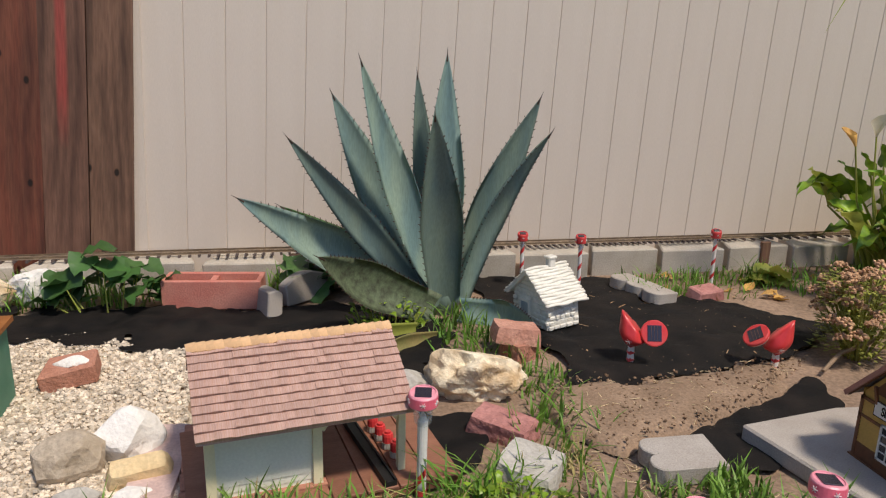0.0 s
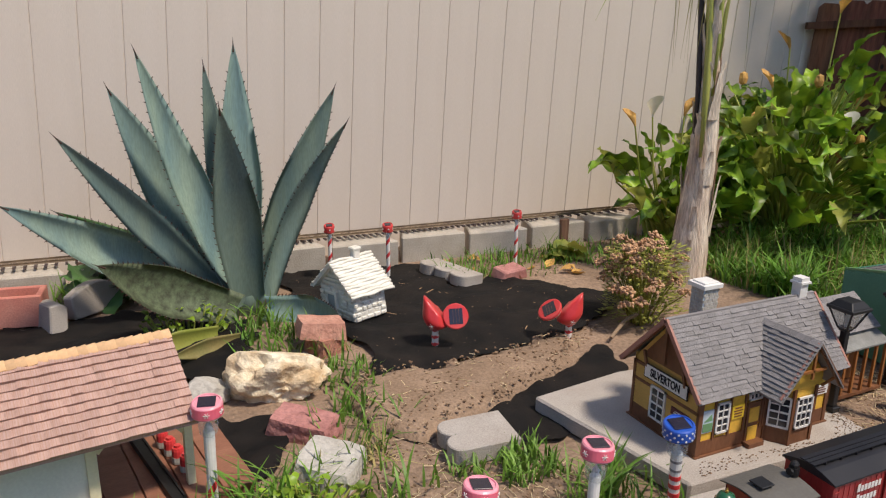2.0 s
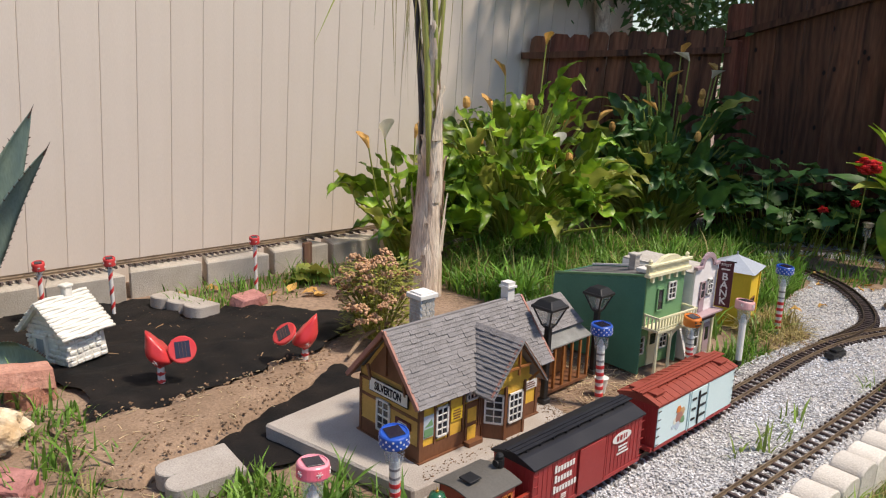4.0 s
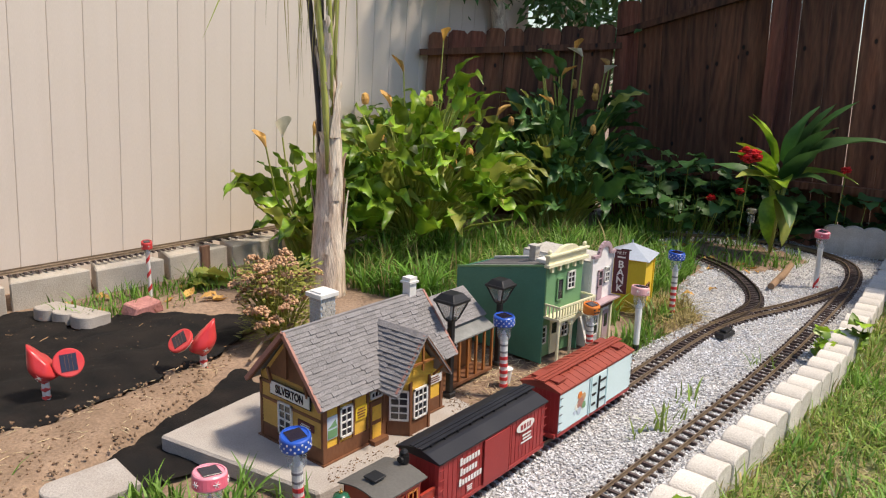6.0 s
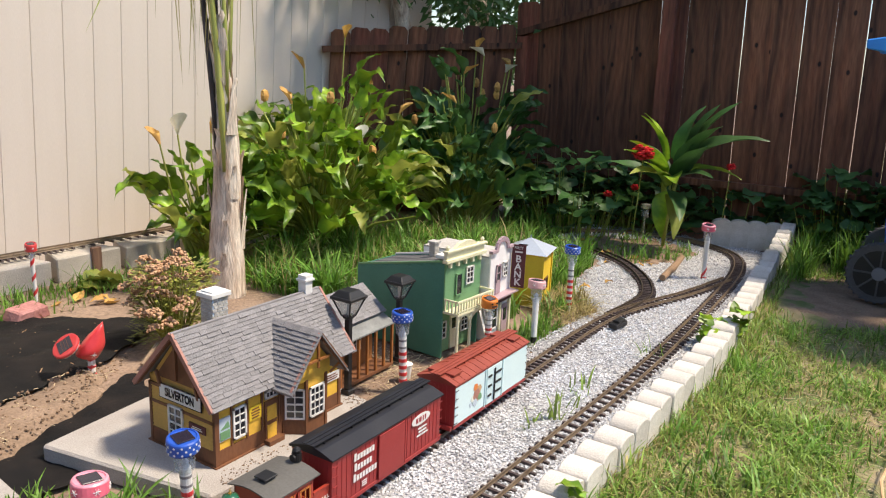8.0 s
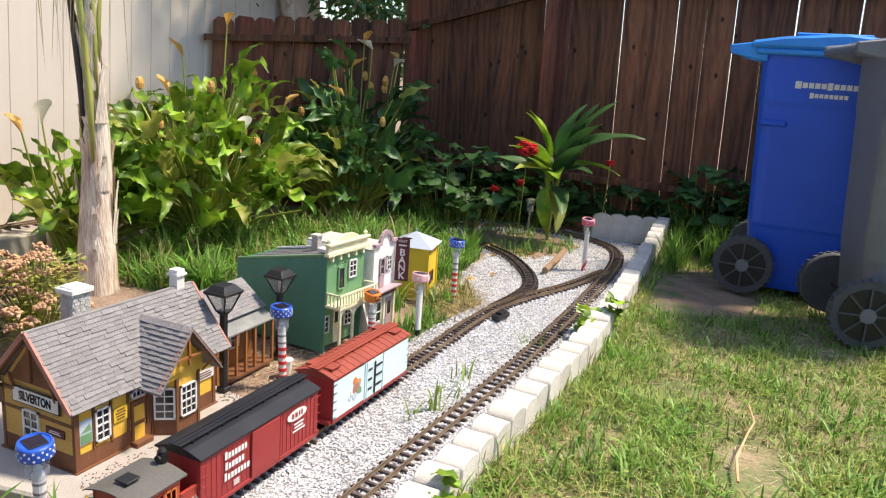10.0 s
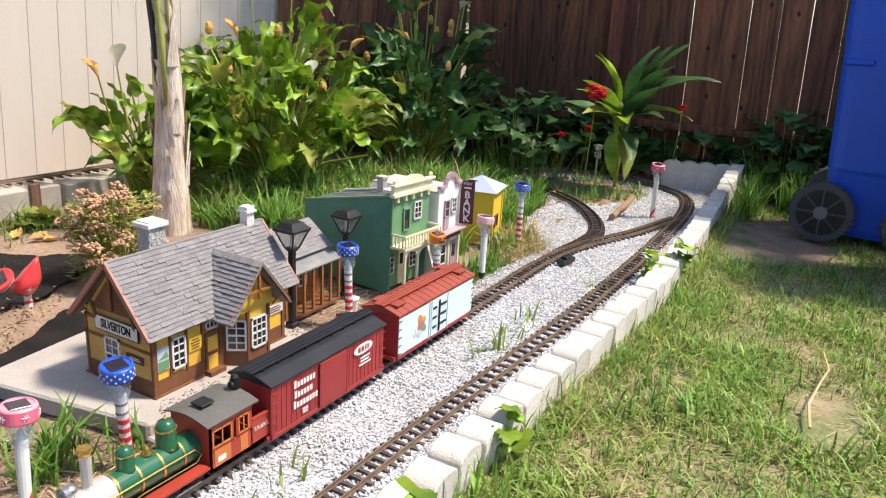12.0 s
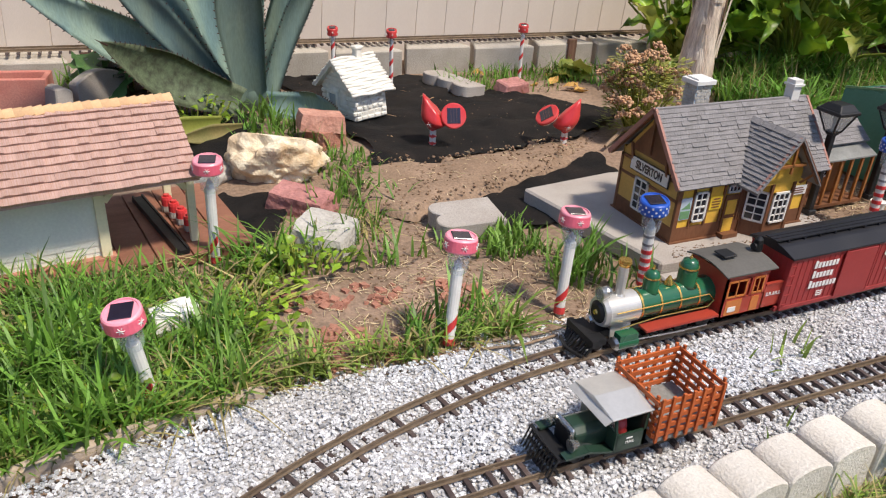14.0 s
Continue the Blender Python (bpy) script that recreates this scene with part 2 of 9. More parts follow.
M["maroon"] = mat("maroon_sign", (0.10, 0.018, 0.025), 0.5, scale=16, fine=0.06)
M["lemon"] = mat("lemon_yellow_paint", (0.78, 0.55, 0.035), 0.5, col2=(0.68, 0.45, 0.03), scale=12, var=0.5, fine=0.06)
M["tin_roof"] = mat("blue_grey_tin_roof", (0.42, 0.47, 0.54), 0.5, metal=0.1, col2=(0.35, 0.39, 0.46), scale=12, fine=0.08)
M["pink_deep"] = mat("deep_pink_plastic", (0.72, 0.10, 0.17), 0.35, col2=(0.74, 0.20, 0.26), scale=16, var=0.7, fine=0.05, bump=0.03, rnd=0.25)
M["pink"] = mat("pink_plastic", (0.78, 0.26, 0.34), 0.35, col2=(0.76, 0.40, 0.44), scale=12, var=0.6, fine=0.05, bump=0.03, rnd=0.2)
M["pale_pink"] = mat("sun_faded_pink_plastic", (0.76, 0.42, 0.42), 0.4, scale=12, fine=0.05, bump=0.03)
M["red"] = mat("red_plastic", (0.60, 0.035, 0.04), 0.33, col2=(0.64, 0.10, 0.09), scale=9, var=0.6, fine=0.05, bump=0.03)
M["blue"] = mat("blue_plastic", (0.025, 0.10, 0.50), 0.35, scale=12, fine=0.05, bump=0.03)
M["orange"] = mat("orange_plastic", (0.75, 0.22, 0.03), 0.4, scale=12, fine=0.05, bump=0.03)
M["cell"] = mat("solar_cell", (0.02, 0.015, 0.03), 0.15, scale=60, fine=0.1, bump=0.0, spec=0.8)
M["clear"] = glass_mat("clear_plastic_tube")
M["lamp_glass"] = glass_mat("lamp_pane", (0.8, 0.8, 0.78), 0.15)
M["win"] = mat("dark_window", (0.03, 0.03, 0.035), 0.12, scale=9, fine=0.05, bump=0.0, spec=0.7)
M["chrome"] = mat("polished_silver", (0.62, 0.61, 0.58), 0.28, metal=0.9, scale=20, fine=0.05, bump=0.03)
M["silver_paint"] = mat("silver_paint", (0.66, 0.64, 0.60), 0.33, metal=0.45, scale=20, fine=0.05, bump=0.03)
M["brass"] = mat("polished_brass", (0.80, 0.52, 0.14), 0.25, metal=0.9, scale=20, fine=0.06, bump=0.02)
M["loco_green"] = mat("locomotive_green", (0.018, 0.115, 0.050), 0.25, scale=12, fine=0.05, bump=0.02, coat=0.5)
M["loco_red"] = mat("locomotive_cab_red", (0.38, 0.048, 0.028), 0.4, scale=12, fine=0.06, bump=0.03)
M["loco_orange"] = mat("locomotive_orange_panel", (0.56, 0.18, 0.04), 0.45, scale=12, fine=0.06)
M["truck_green"] = mat("dark_green_truck_paint", (0.022, 0.050, 0.032), 0.3, scale=12, fine=0.05, coat=0.4, bump=0.02)
M["stake_orange"] = mat("orange_stake_wood", (0.52, 0.125, 0.03), 0.55, col2=(0.38, 0.085, 0.02), scale=20, var=0.6, fine=0.1)
M["bin_blue"] = mat("blue_bin_plastic", (0.012, 0.095, 0.66), 0.38, col2=(0.016, 0.085, 0.56), scale=5, var=0.6, fine=0.06, bump=0.12, bscale=300)
# brighter than the body: sky light on the lid is put into its blue
M["bin_lid"] = mat("sky_lit_blue_lid", (0.035, 0.32, 0.88), 0.42, scale=5, fine=0.06, bump=0.1, bscale=300, col2=(0.03, 0.14, 0.5))
M["bin_grey"] = mat("grey_bin_plastic", (0.15, 0.155, 0.18), 0.45, col2=(0.20, 0.20, 0.225), scale=5, var=0.7, fine=0.08, bump=0.12, bscale=300)
M["rubber"] = mat("grey_rubber_wheel", (0.085, 0.085, 0.09), 0.7, scale=20, fine=0.15)
M["agave"] = mat("blue_green_agave", (0.135, 0.215, 0.215), 0.46, col2=(0.24, 0.32, 0.25), scale=6, var=0.9, fine=0.16, bump=0.12, bscale=90, stretch=(2.2, 2.2, 0.35), rnd=0.32, trans=0.05)
M["agave_scar"] = mat("scarred_agave_leaf", (0.12, 0.155, 0.085), 0.6, col2=(0.045, 0.05, 0.03), scale=40, var=0.9, fine=0.25, bump=0.25, bscale=120)
M["spine"] = mat("dark_spine", (0.06, 0.03, 0.02), 0.6, fine=0.1)
M["trunk"] = mat("pale_palm_boot", (0.80, 0.70, 0.57), 0.8, col2=(0.40, 0.27, 0.19), scale=14, var=0.85, fine=0.3, bump=0.6, bscale=60, stretch=(3, 3, 0.35), bdist=0.005)
M["petiole"] = mat("yellow_green_petiole", (0.42, 0.42, 0.10), 0.5, col2=(0.25, 0.30, 0.07), scale=6, var=0.8, fine=0.12, stretch=(2, 2, 0.4))
M["dark_stalk"] = mat("dark_dry_stalk", (0.055, 0.045, 0.045), 0.7, fine=0.2)
M["frond"] = mat("drying_palm_frond", (0.30, 0.24, 0.09), 0.6, col2=(0.18, 0.20, 0.06), scale=9, var=0.9, fine=0.15, trans=0.2)
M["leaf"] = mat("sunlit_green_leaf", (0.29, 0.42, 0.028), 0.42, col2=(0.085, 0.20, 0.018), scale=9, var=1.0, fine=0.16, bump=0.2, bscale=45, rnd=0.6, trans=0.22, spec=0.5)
# dark leaves' own green; on the corner callas it also paints shade
M["leaf_dark"] = mat("dark_and_shaded_leaf", (0.070, 0.165, 0.040), 0.46, col2=(0.038, 0.095, 0.030), scale=9, var=0.7, fine=0.10, bump=0.1, bscale=70, rnd=0.35, trans=0.2)
# yellowing leaves; among the callas they also paint sunlit highlights
M["leaf_yellow"] = mat("yellow_and_highlight_leaf", (0.30, 0.36, 0.06), 0.5, col2=(0.40, 0.38, 0.09), scale=9, var=0.7, fine=0.10, bump=0.1, rnd=0.25, trans=0.35)
M["stem"] = mat("green_stem", (0.30, 0.36, 0.055), 0.5, col2=(0.36, 0.36, 0.09), scale=12, var=0.8, fine=0.12, rnd=0.25)
M["calla_white"] = mat("white_calla_bract", (0.80, 0.78, 0.66), 0.5, fine=0.04, trans=0.3, bump=0.03)
M["calla_dry"] = mat("withered_orange_bract", (0.62, 0.38, 0.10), 0.75, col2=(0.42, 0.22, 0.07), scale=30, var=0.8, fine=0.2, trans=0.2, rnd=0.3)
M["geranium"] = mat("red_petal", (0.62, 0.012, 0.018), 0.5, fine=0.15, trans=0.2, island=0.25)
M["grass"] = mat("grass_blade", (0.20, 0.36, 0.050), 0.5, col2=(0.36, 0.41, 0.10), scale=2.4, var=0.85, fine=0.1, bump=0, island=0.45, trans=0.3)
M["grass_deep"] = mat("lush_grass_blade", (0.13, 0.28, 0.034), 0.5, col2=(0.19, 0.33, 0.05), scale=3.0, var=0.9, fine=0.1, bump=0, island=0.5, trans=0.3)
M["grass_dry"] = mat("dry_grass_blade", (0.42, 0.35, 0.15), 0.7, col2=(0.32, 0.27, 0.10), scale=2, var=0.8, fine=0.1, bump=0, island=0.35, trans=0.25)
M["twig"] = mat("dry_twig", (0.28, 0.20, 0.13), 0.85, fine=0.25, scale=30)
M["sedum_head"] = mat("dusty_pink_flower_head", (0.44, 0.25, 0.14), 0.85, col2=(0.58, 0.38, 0.22), scale=30, var=0.8, fine=0.2, island=0.35)
M["sedum_leaf"] = mat("yellow_green_small_leaf", (0.33, 0.35, 0.07), 0.55, fine=0.15, island=0.35, trans=0.2)
M["rock_yellow"] = mat("yellow_cream_rock", (0.85, 0.77, 0.59), 0.85, col2=(0.44, 0.26, 0.10), scale=13, var=0.8, fine=0.2, bump=0.6, bscale=70, bdist=0.006)
M["rock_white"] = mat("white_quartz_rock", (0.84, 0.82, 0.79), 0.8, col2=(0.72, 0.68, 0.62), scale=9, var=0.6, fine=0.1, bump=0.5, bscale=70, bdist=0.005)
M["rock_grey"] = mat("sandy_brown_rock", (0.52, 0.44, 0.34), 0.85, col2=(0.35, 0.28, 0.20), scale=12, var=0.8, fine=0.2, bump=0.6, bscale=70, bdist=0.005)
M["brick_pink"] = mat("worn_pink_brick", (0.56, 0.30, 0.225), 0.88, col2=(0.42, 0.185, 0.13), scale=16, var=0.7, fine=0.18, bump=0.6, bscale=90, bdist=0.004)
M["rock_pink"] = mat("pink_stone", (0.46, 0.215, 0.195), 0.85, col2=(0.32, 0.13, 0.115), scale=14, var=0.8, fine=0.18, bump=0.6, bscale=80, bdist=0.005)
M["rock_pale"] = mat("pale_grey_stone", (0.50, 0.48, 0.44), 0.85, col2=(0.38, 0.35, 0.30), scale=14, var=0.7, fine=0.15, bump=0.6, bscale=80, bdist=0.005)
M["brick"] = mat("red_brick", (0.44, 0.21, 0.145), 0.88, col2=(0.33, 0.14, 0.09), scale=18, var=0.7, fine=0.2, bump=0.6, bscale=120, rnd=0.2, bdist=0.004)
M["terracotta"] = mat("pinkish_terracotta", (0.52, 0.18, 0.14), 0.85, col2=(0.56, 0.27, 0.21), scale=10, var=0.7, fine=0.12, bump=0.3)
M["ceramic"] = mat("white_glazed_stoneware", (0.80, 0.78, 0.71), 0.4, col2=(0.66, 0.64, 0.56), scale=25, var=0.6, fine=0.08, bump=0.3, bscale=90)
M["cab_grey"] = mat("grey_cab_roof_paint", (0.115, 0.108, 0.095), 0.6, col2=(0.085, 0.08, 0.07), scale=14, var=0.6, fine=0.1)
M["paving_pink"] = mat("pale_pink_paving", (0.62, 0.47, 0.44), 0.9, col2=(0.48, 0.33, 0.30), scale=14, var=0.7, fine=0.15, bump=0.4, bscale=120)
M["sand_stone"] = mat("yellow_sandstone", (0.74, 0.58, 0.34), 0.85, col2=(0.60, 0.42, 0.21), scale=14, var=0.7, fine=0.15, bump=0.5, bscale=80, bdist=0.004)
M["hotel_roof"] = mat("dark_weathered_roof", (0.11, 0.11, 0.12), 0.7, col2=(0.20, 0.19, 0.18), scale=10, var=0.9, fine=0.2, stretch=(3, 0.5, 1))
M["door_blue"] = mat("grey_blue_door", (0.36, 0.42, 0.47), 0.6, col2=(0.26, 0.31, 0.35), scale=20, var=0.6, fine=0.1)
M["driftwood"] = mat("grey_weathered_board", (0.50, 0.41, 0.32), 0.85, col2=(0.34, 0.26, 0.19), scale=9, var=0.8, fine=0.2, bump=0.5, bscale=60, stretch=(0.4, 2, 2))
M["pale_straw"] = mat("bleached_straw", (0.66, 0.54, 0.34), 0.8, col2=(0.50, 0.38, 0.22), scale=20, var=0.7, fine=0.2, island=0.3)
M["bamboo"] = mat("dry_log", (0.30, 0.19, 0.11), 0.8, scale=20, fine=0.2)

# ---------------------------------------------------------------- mesh kit
rng = random.Random(7)


class Geo:
    """Loose vertices and faces that become one mesh."""

    def __init__(self):
        self.v, self.f = [], []

    def add(self, verts, faces, m=None):
        n = len(self.v)
        self.v += [tuple(m @ Vector(p)) for p in verts] if m is not None else [tuple(p) for p in verts]
        self.f += [tuple(i + n for i in face) for face in faces]
        return self

    def box(self, c, s, m=None, top=(1, 1)):
        x, y, z = s[0] / 2, s[1] / 2, s[2] / 2
        vs = []
        for dz, kx, ky in ((-z, 1, 1), (z, top[0], top[1])):
            for dx, dy in ((-x, -y), (x, -y), (x, y), (-x, y)):
                vs.append((c[0] + dx * kx, c[1] + dy * ky, c[2] + dz))
        return self.add(vs, [(3, 2, 1, 0), (4, 5, 6, 7), (0, 1, 5, 4), (1, 2, 6, 5), (2, 3, 7, 6), (3, 0, 4, 7)], m)

    def span(self, a, b, m=None):
        return self.box([(p + q) / 2 for p, q in zip(a, b)], [abs(q - p) for p, q in zip(a, b)], m)

    def prism(self, pts, vec, m=None):
        n, vec = len(pts), Vector(vec)
        vs = [Vector(p) for p in pts] + [Vector(p) + vec for p in pts]
        fs = [tuple(range(n))[::-1], tuple(range(n, 2 * n))] + [(i, (i + 1) % n, (i + 1) % n + n, i + n) for i in range(n)]
        return self.add(vs, fs, m)

    def tube(self, pts, radii, n=8, caps=True, m=None, flat=1.0):
        pts = [Vector(p) for p in pts]
        if not hasattr(radii, "__len__"):
            radii = [radii] * len(pts)
        vs, fs = [], []
        side = None
        for i, p in enumerate(pts):
            d = (pts[min(i + 1, len(pts) - 1)] - pts[max(i - 1, 0)]).normalized()
            if side is None:
                side = d.orthogonal().normalized()
            side = (side - d * side.dot(d)).normalized()
            up = d.cross(side)
            for k in range(n):
                a = 2 * math.pi * k / n
                vs.append(p + (side * math.cos(a) + up * math.sin(a) * flat) * radii[i])
        for i in range(len(pts) - 1):
            for k in range(n):
                a, b = i * n + k, i * n + (k + 1) % n
                fs.append((a, b, b + n, a + n))
        if caps:
            fs.append(tuple(range(n))[::-1])
            fs.append(tuple(range((len(pts) - 1) * n, len(pts) * n)))
        return self.add(vs, fs, m)

    def ball(self, c, r, n=10, m=None, squash=(1, 1, 1)):
        vs, fs, h = [], [], n // 2
        for i in range(h + 1):
            t = math.pi * i / h
            for k in range(n):
                a = 2 * math.pi * k / n
                vs.append((c[0] + r * squash[0] * math.sin(t) * math.cos(a), c[1] + r * squash[1] * math.sin(t) * math.sin(a), c[2] + r * squash[2] * math.cos(t)))
        for i in range(h):
            for k in range(n):
                a, b = i * n + k, i * n + (k + 1) % n
                fs.append((a, a + n, b + n, b))
        return self.add(vs, fs, m)

    def beam(self, a, b, w, h=None):
        a, b = Vector(a), Vector(b)
        m = Matrix.Translation((a + b) / 2) @ (b - a).to_track_quat("Z", "Y").to_matrix().to_4x4()
        return self.box((0, 0, 0), (w, h or w, (b - a).length), m)


def mesh_of(name, g, material, bevel=0.0, smooth=False, merge=False):
    me = bpy.data.meshes.new(name)
    me.from_pydata(g.v, [], g.f)
    if bevel or merge:
        bm = bmesh.new()
        bm.from_mesh(me)
        if merge:
            bmesh.ops.remove_doubles(bm, verts=bm.verts, dist=1e-5)
        if bevel:
            bmesh.ops.bevel(bm, geom=bm.edges[:], offset=bevel, segments=1, affect='EDGES', clamp_overlap=True)
        bm.to_mesh(me)
        bm.free()
    if smooth:
        me.polygons.foreach_set("use_smooth", [True] * len(me.polygons))
    if material:
        me.materials.append(material)
    me.update()
    return me


def part(name, g, material, parent, label="", bevel=0.0, smooth=False, m=None):
    """One mesh object under a thing or under a part."""
    me = g if isinstance(g, bpy.types.Mesh) else mesh_of(name, g, material, bevel, smooth)
    ob = new(name, me)
    ob.parent = parent
    if m is not None:
        ob.matrix_basis = m
    if label:
        tagged(ob, label)
    return ob


def thing(name, m, label, category, group="", kind=""):
    ob = new(name)
    ob.empty_display_size = 0.05
    ob.matrix_basis = m
    return tagged(ob, label, category, group, kind)


def solid(name, g, material, label, category, group="", kind="", m=None, bevel=0.0, smooth=False):
    """A thing that is one mesh."""
    ob = new(name, g if isinstance(g, bpy.types.Mesh) else mesh_of(name, g, material, bevel, smooth))
    if m is not None:
        ob.matrix_basis = m
    return tagged(ob, label, category, group, kind)


def lettering(text, size, material, parent, m, name="lettering", depth=0.0004, label="", bold=0.0):
    cu = bpy.data.curves.new("text", 'FONT')
    cu.body, cu.size, cu.extrude, cu.offset = text, size, depth, bold
    cu.align_x, cu.align_y = 'CENTER', 'CENTER'
    cu.space_line = 0.8
    tmp = bpy.data.objects.new("text", cu)
    me = bpy.data.meshes.new_from_object(tmp)
    bpy.data.objects.remove(tmp)
    me.materials.append(material)
    return part(name, me, None, parent, label or "painted lettering", m=m)


def bars(w, h, rows, material, parent, m, name="lettering"):
    """Writing too small to read, as plain bars."""
    g = Geo()
    for i in range(rows):
        ww = w * rng.uniform(0.7, 1)
        g.box((0, h / 2 - (i + 0.5) * h / rows, 0), (ww, h / rows * 0.5, 0.0006))
    return part(name, g, material, parent, "unreadable lettering", m=m)


def clap(parent, material, x0, x1, z0, z1, y, n, step=0.0016, flip=1):
    """Lapped boards on a wall that faces -y (flip=1), each one leaning out at its foot."""
    for i in range(n):
        a, b = z0 + (z1 - z0) * i / n, z0 + (z1 - z0) * (i + 1) / n
        g = Geo()
        g.add([(x0, y, a), (x1, y, a), (x1, y, b), (x0, y, b), (x0, y - flip * step, a), (x1, y - flip * step, a), (x1, y - flip * step * 0.15, b), (x0, y - flip * step * 0.15, b)],
              [(3, 2, 1, 0), (4, 5, 6, 7), (0, 1, 5, 4), (1, 2, 6, 5), (2, 3, 7, 6), (3, 0, 4, 7)])
        part("clapboard", g, material, parent)


def side_clap(parent, material, x, y0, y1, z0, h, n, step=0.0026, cover=0.98):
    """Lapped boards on a wall that faces -x; y1 may be a function of the height."""
    for k in range(n):
        z = z0 + k * h
        e = y1(z + h) if callable(y1) else y1
        part("clapboard", Geo().add([(x, y0, z), (x, e, z), (x, e, z + h * cover), (x, y0, z + h * cover), (x - step, y0, z), (x - step, e, z), (x - step * 0.12, e, z + h * cover), (x - step * 0.12, y0, z + h * cover)],
                                    [(0, 1, 2, 3), (7, 6, 5, 4), (4, 5, 1, 0), (5, 6, 2, 1), (6, 7, 3, 2), (7, 4, 0, 3)]), material, parent)


def inside(p, poly):
    x, y = p
    c, j = False, len(poly) - 1
    for i in range(len(poly)):
        (xi, yi), (xj, yj) = poly[i], poly[j]
        if (yi > y) != (yj > y) and x < (xj - xi) * (y - yi) / (yj - yi) + xi:
            c = not c
        j = i
    return c


def edge_way(p, a, b):
    """The way from a spot to a line from a to b."""
    ax, ay, bx, by = a[0], a[1], b[0], b[1]
    t = max(0.0, min(1.0, ((p[0] - ax) * (bx - ax) + (p[1] - ay) * (by - ay)) / ((bx - ax) ** 2 + (by - ay) ** 2)))
    return math.hypot(p[0] - ax - t * (bx - ax), p[1] - ay - t * (by - ay))


def ground_z(x, y):
    """The soil's gentle ups and downs."""
    n = noise.noise((x * 1.3, y * 1.3, 0.3)) * 0.018 + noise.noise((x * 5, y * 5, 1.7)) * 0.006
    if y < 0.5:
        n = n * 0.6 - 0.012
    band = max(0.0, 1 - abs(y - 0.85) / 0.35) if -1 < x < 5.6 else 0.0
    n *= 1 - min(1, band * 1.6)
    return n - 0.006


def sheet(name, poly, material, lift, label, category, cell=0.02, amp=0.0, fray=0.02, freq=9.0, kind="structure", fold=0.0, drop=0.0, rim=0.0):
    """A loose sheet with an uneven edge that follows the soil."""
    xs, ys = [p[0] for p in poly], [p[1] for p in poly]
    nx, ny = int((max(xs) - min(xs)) / cell) + 2, int((max(ys) - min(ys)) / cell) + 2
    idx, vs, fs = {}, [], []

    def vert(i, j):
        if (i, j) not in idx:
            x, y = min(xs) + i * cell, min(ys) + j * cell
            z = ground_z(x, y) + lift + amp * noise.noise((x * freq, y * freq, lift * 90)) + fold * abs(noise.noise((x * 2.2, y * 4.5, 5.0)))
            z += 0.3 * amp * noise.noise((x * freq * 4, y * freq * 4, 2))
            if drop:
                d = min(edge_way((x, y), poly[k - 1], poly[k]) for k in range(len(poly)))
                z -= drop * (1 - min(1.0, d / 0.07)) ** 1.5
            idx[(i, j)] = len(vs)
            vs.append((x + cell * 0.35 * noise.noise((i * 0.9, j * 0.9, 4)), y + cell * 0.35 * noise.noise((i * 0.9, j * 0.9, 8)), z))
        return idx[(i, j)]
    for i in range(nx):
        for j in range(ny):
            x, y = min(xs) + (i + 0.5) * cell, min(ys) + (j + 0.5) * cell
            q = (x + fray * noise.noise((x * 14, y * 14, 3)) * 2, y + fray * noise.noise((x * 14, y * 14, 9)) * 2)
            if inside(q, poly):
                fs.append((vert(i, j), vert(i + 1, j), vert(i + 1, j + 1), vert(i, j + 1)))
    # ease the stepped rim into a soft line
    count = collections.Counter(tuple(sorted((f[k], f[(k + 1) % 4]))) for f in fs for k in range(4))
    near_ = collections.defaultdict(list)
    for (a, b), c in count.items():
        if c == 1:
            near_[a].append(b)
            near_[b].append(a)
    for _ in range(3):
        old = list(vs)
        for i, others in near_.items():
            px, py = sum(old[o][0] for o in others) / len(others), sum(old[o][1] for o in others) / len(others)
            vs[i] = (0.4 * old[i][0] + 0.6 * px, 0.4 * old[i][1] + 0.6 * py, old[i][2] - rim / 3)
    g = Geo()
    g.v, g.f = vs, fs
    return solid(name, g, material, label, category, kind=kind, smooth=True)


def chips(name, spots, size, material, label, category, kind="stuff", squash=0.7):
    """Many small broken stones in one mesh."""
    base = np.array([(-1, -1, -1), (1, -1, -1), (1, 1, -1), (-1, 1, -1), (-1, -1, 1), (1, -1, 1), (1, 1, 1), (-1, 1, 1)], float)
    fc = np.array([(3, 2, 1, 0), (4, 5, 6, 7), (0, 1, 5, 4), (1, 2, 6, 5), (2, 3, 7, 6), (3, 0, 4, 7)])
    r = np.random.RandomState(11)
    n = len(spots)
    v = base[None] * r.uniform(0.55, 1.15, (n, 8, 3)) * (size * r.uniform(0.6, 1.35, (n, 1, 1)))
    v[:, :, 2] *= squash
    a, b = r.uniform(0, 6.28, n), r.uniform(-0.6, 0.6, n)
    ca, sa, cb, sb = np.cos(a)[:, None], np.sin(a)[:, None], np.cos(b)[:, None], np.sin(b)[:, None]
    y, z = v[:, :, 1] * cb - v[:, :, 2] * sb, v[:, :, 1] * sb + v[:, :, 2] * cb
    x = v[:, :, 0]
    v = np.stack((x * ca - y * sa, x * sa + y * ca, z), 2) + np.array(spots)[:, None, :]
    g = Geo()
    g.v = v.reshape(-1, 3).tolist()
    g.f = (fc[None] + 8 * np.arange(n)[:, None, None]).reshape(-1, 4).tolist()
    return solid(name, g, material, label, category, kind=kind)


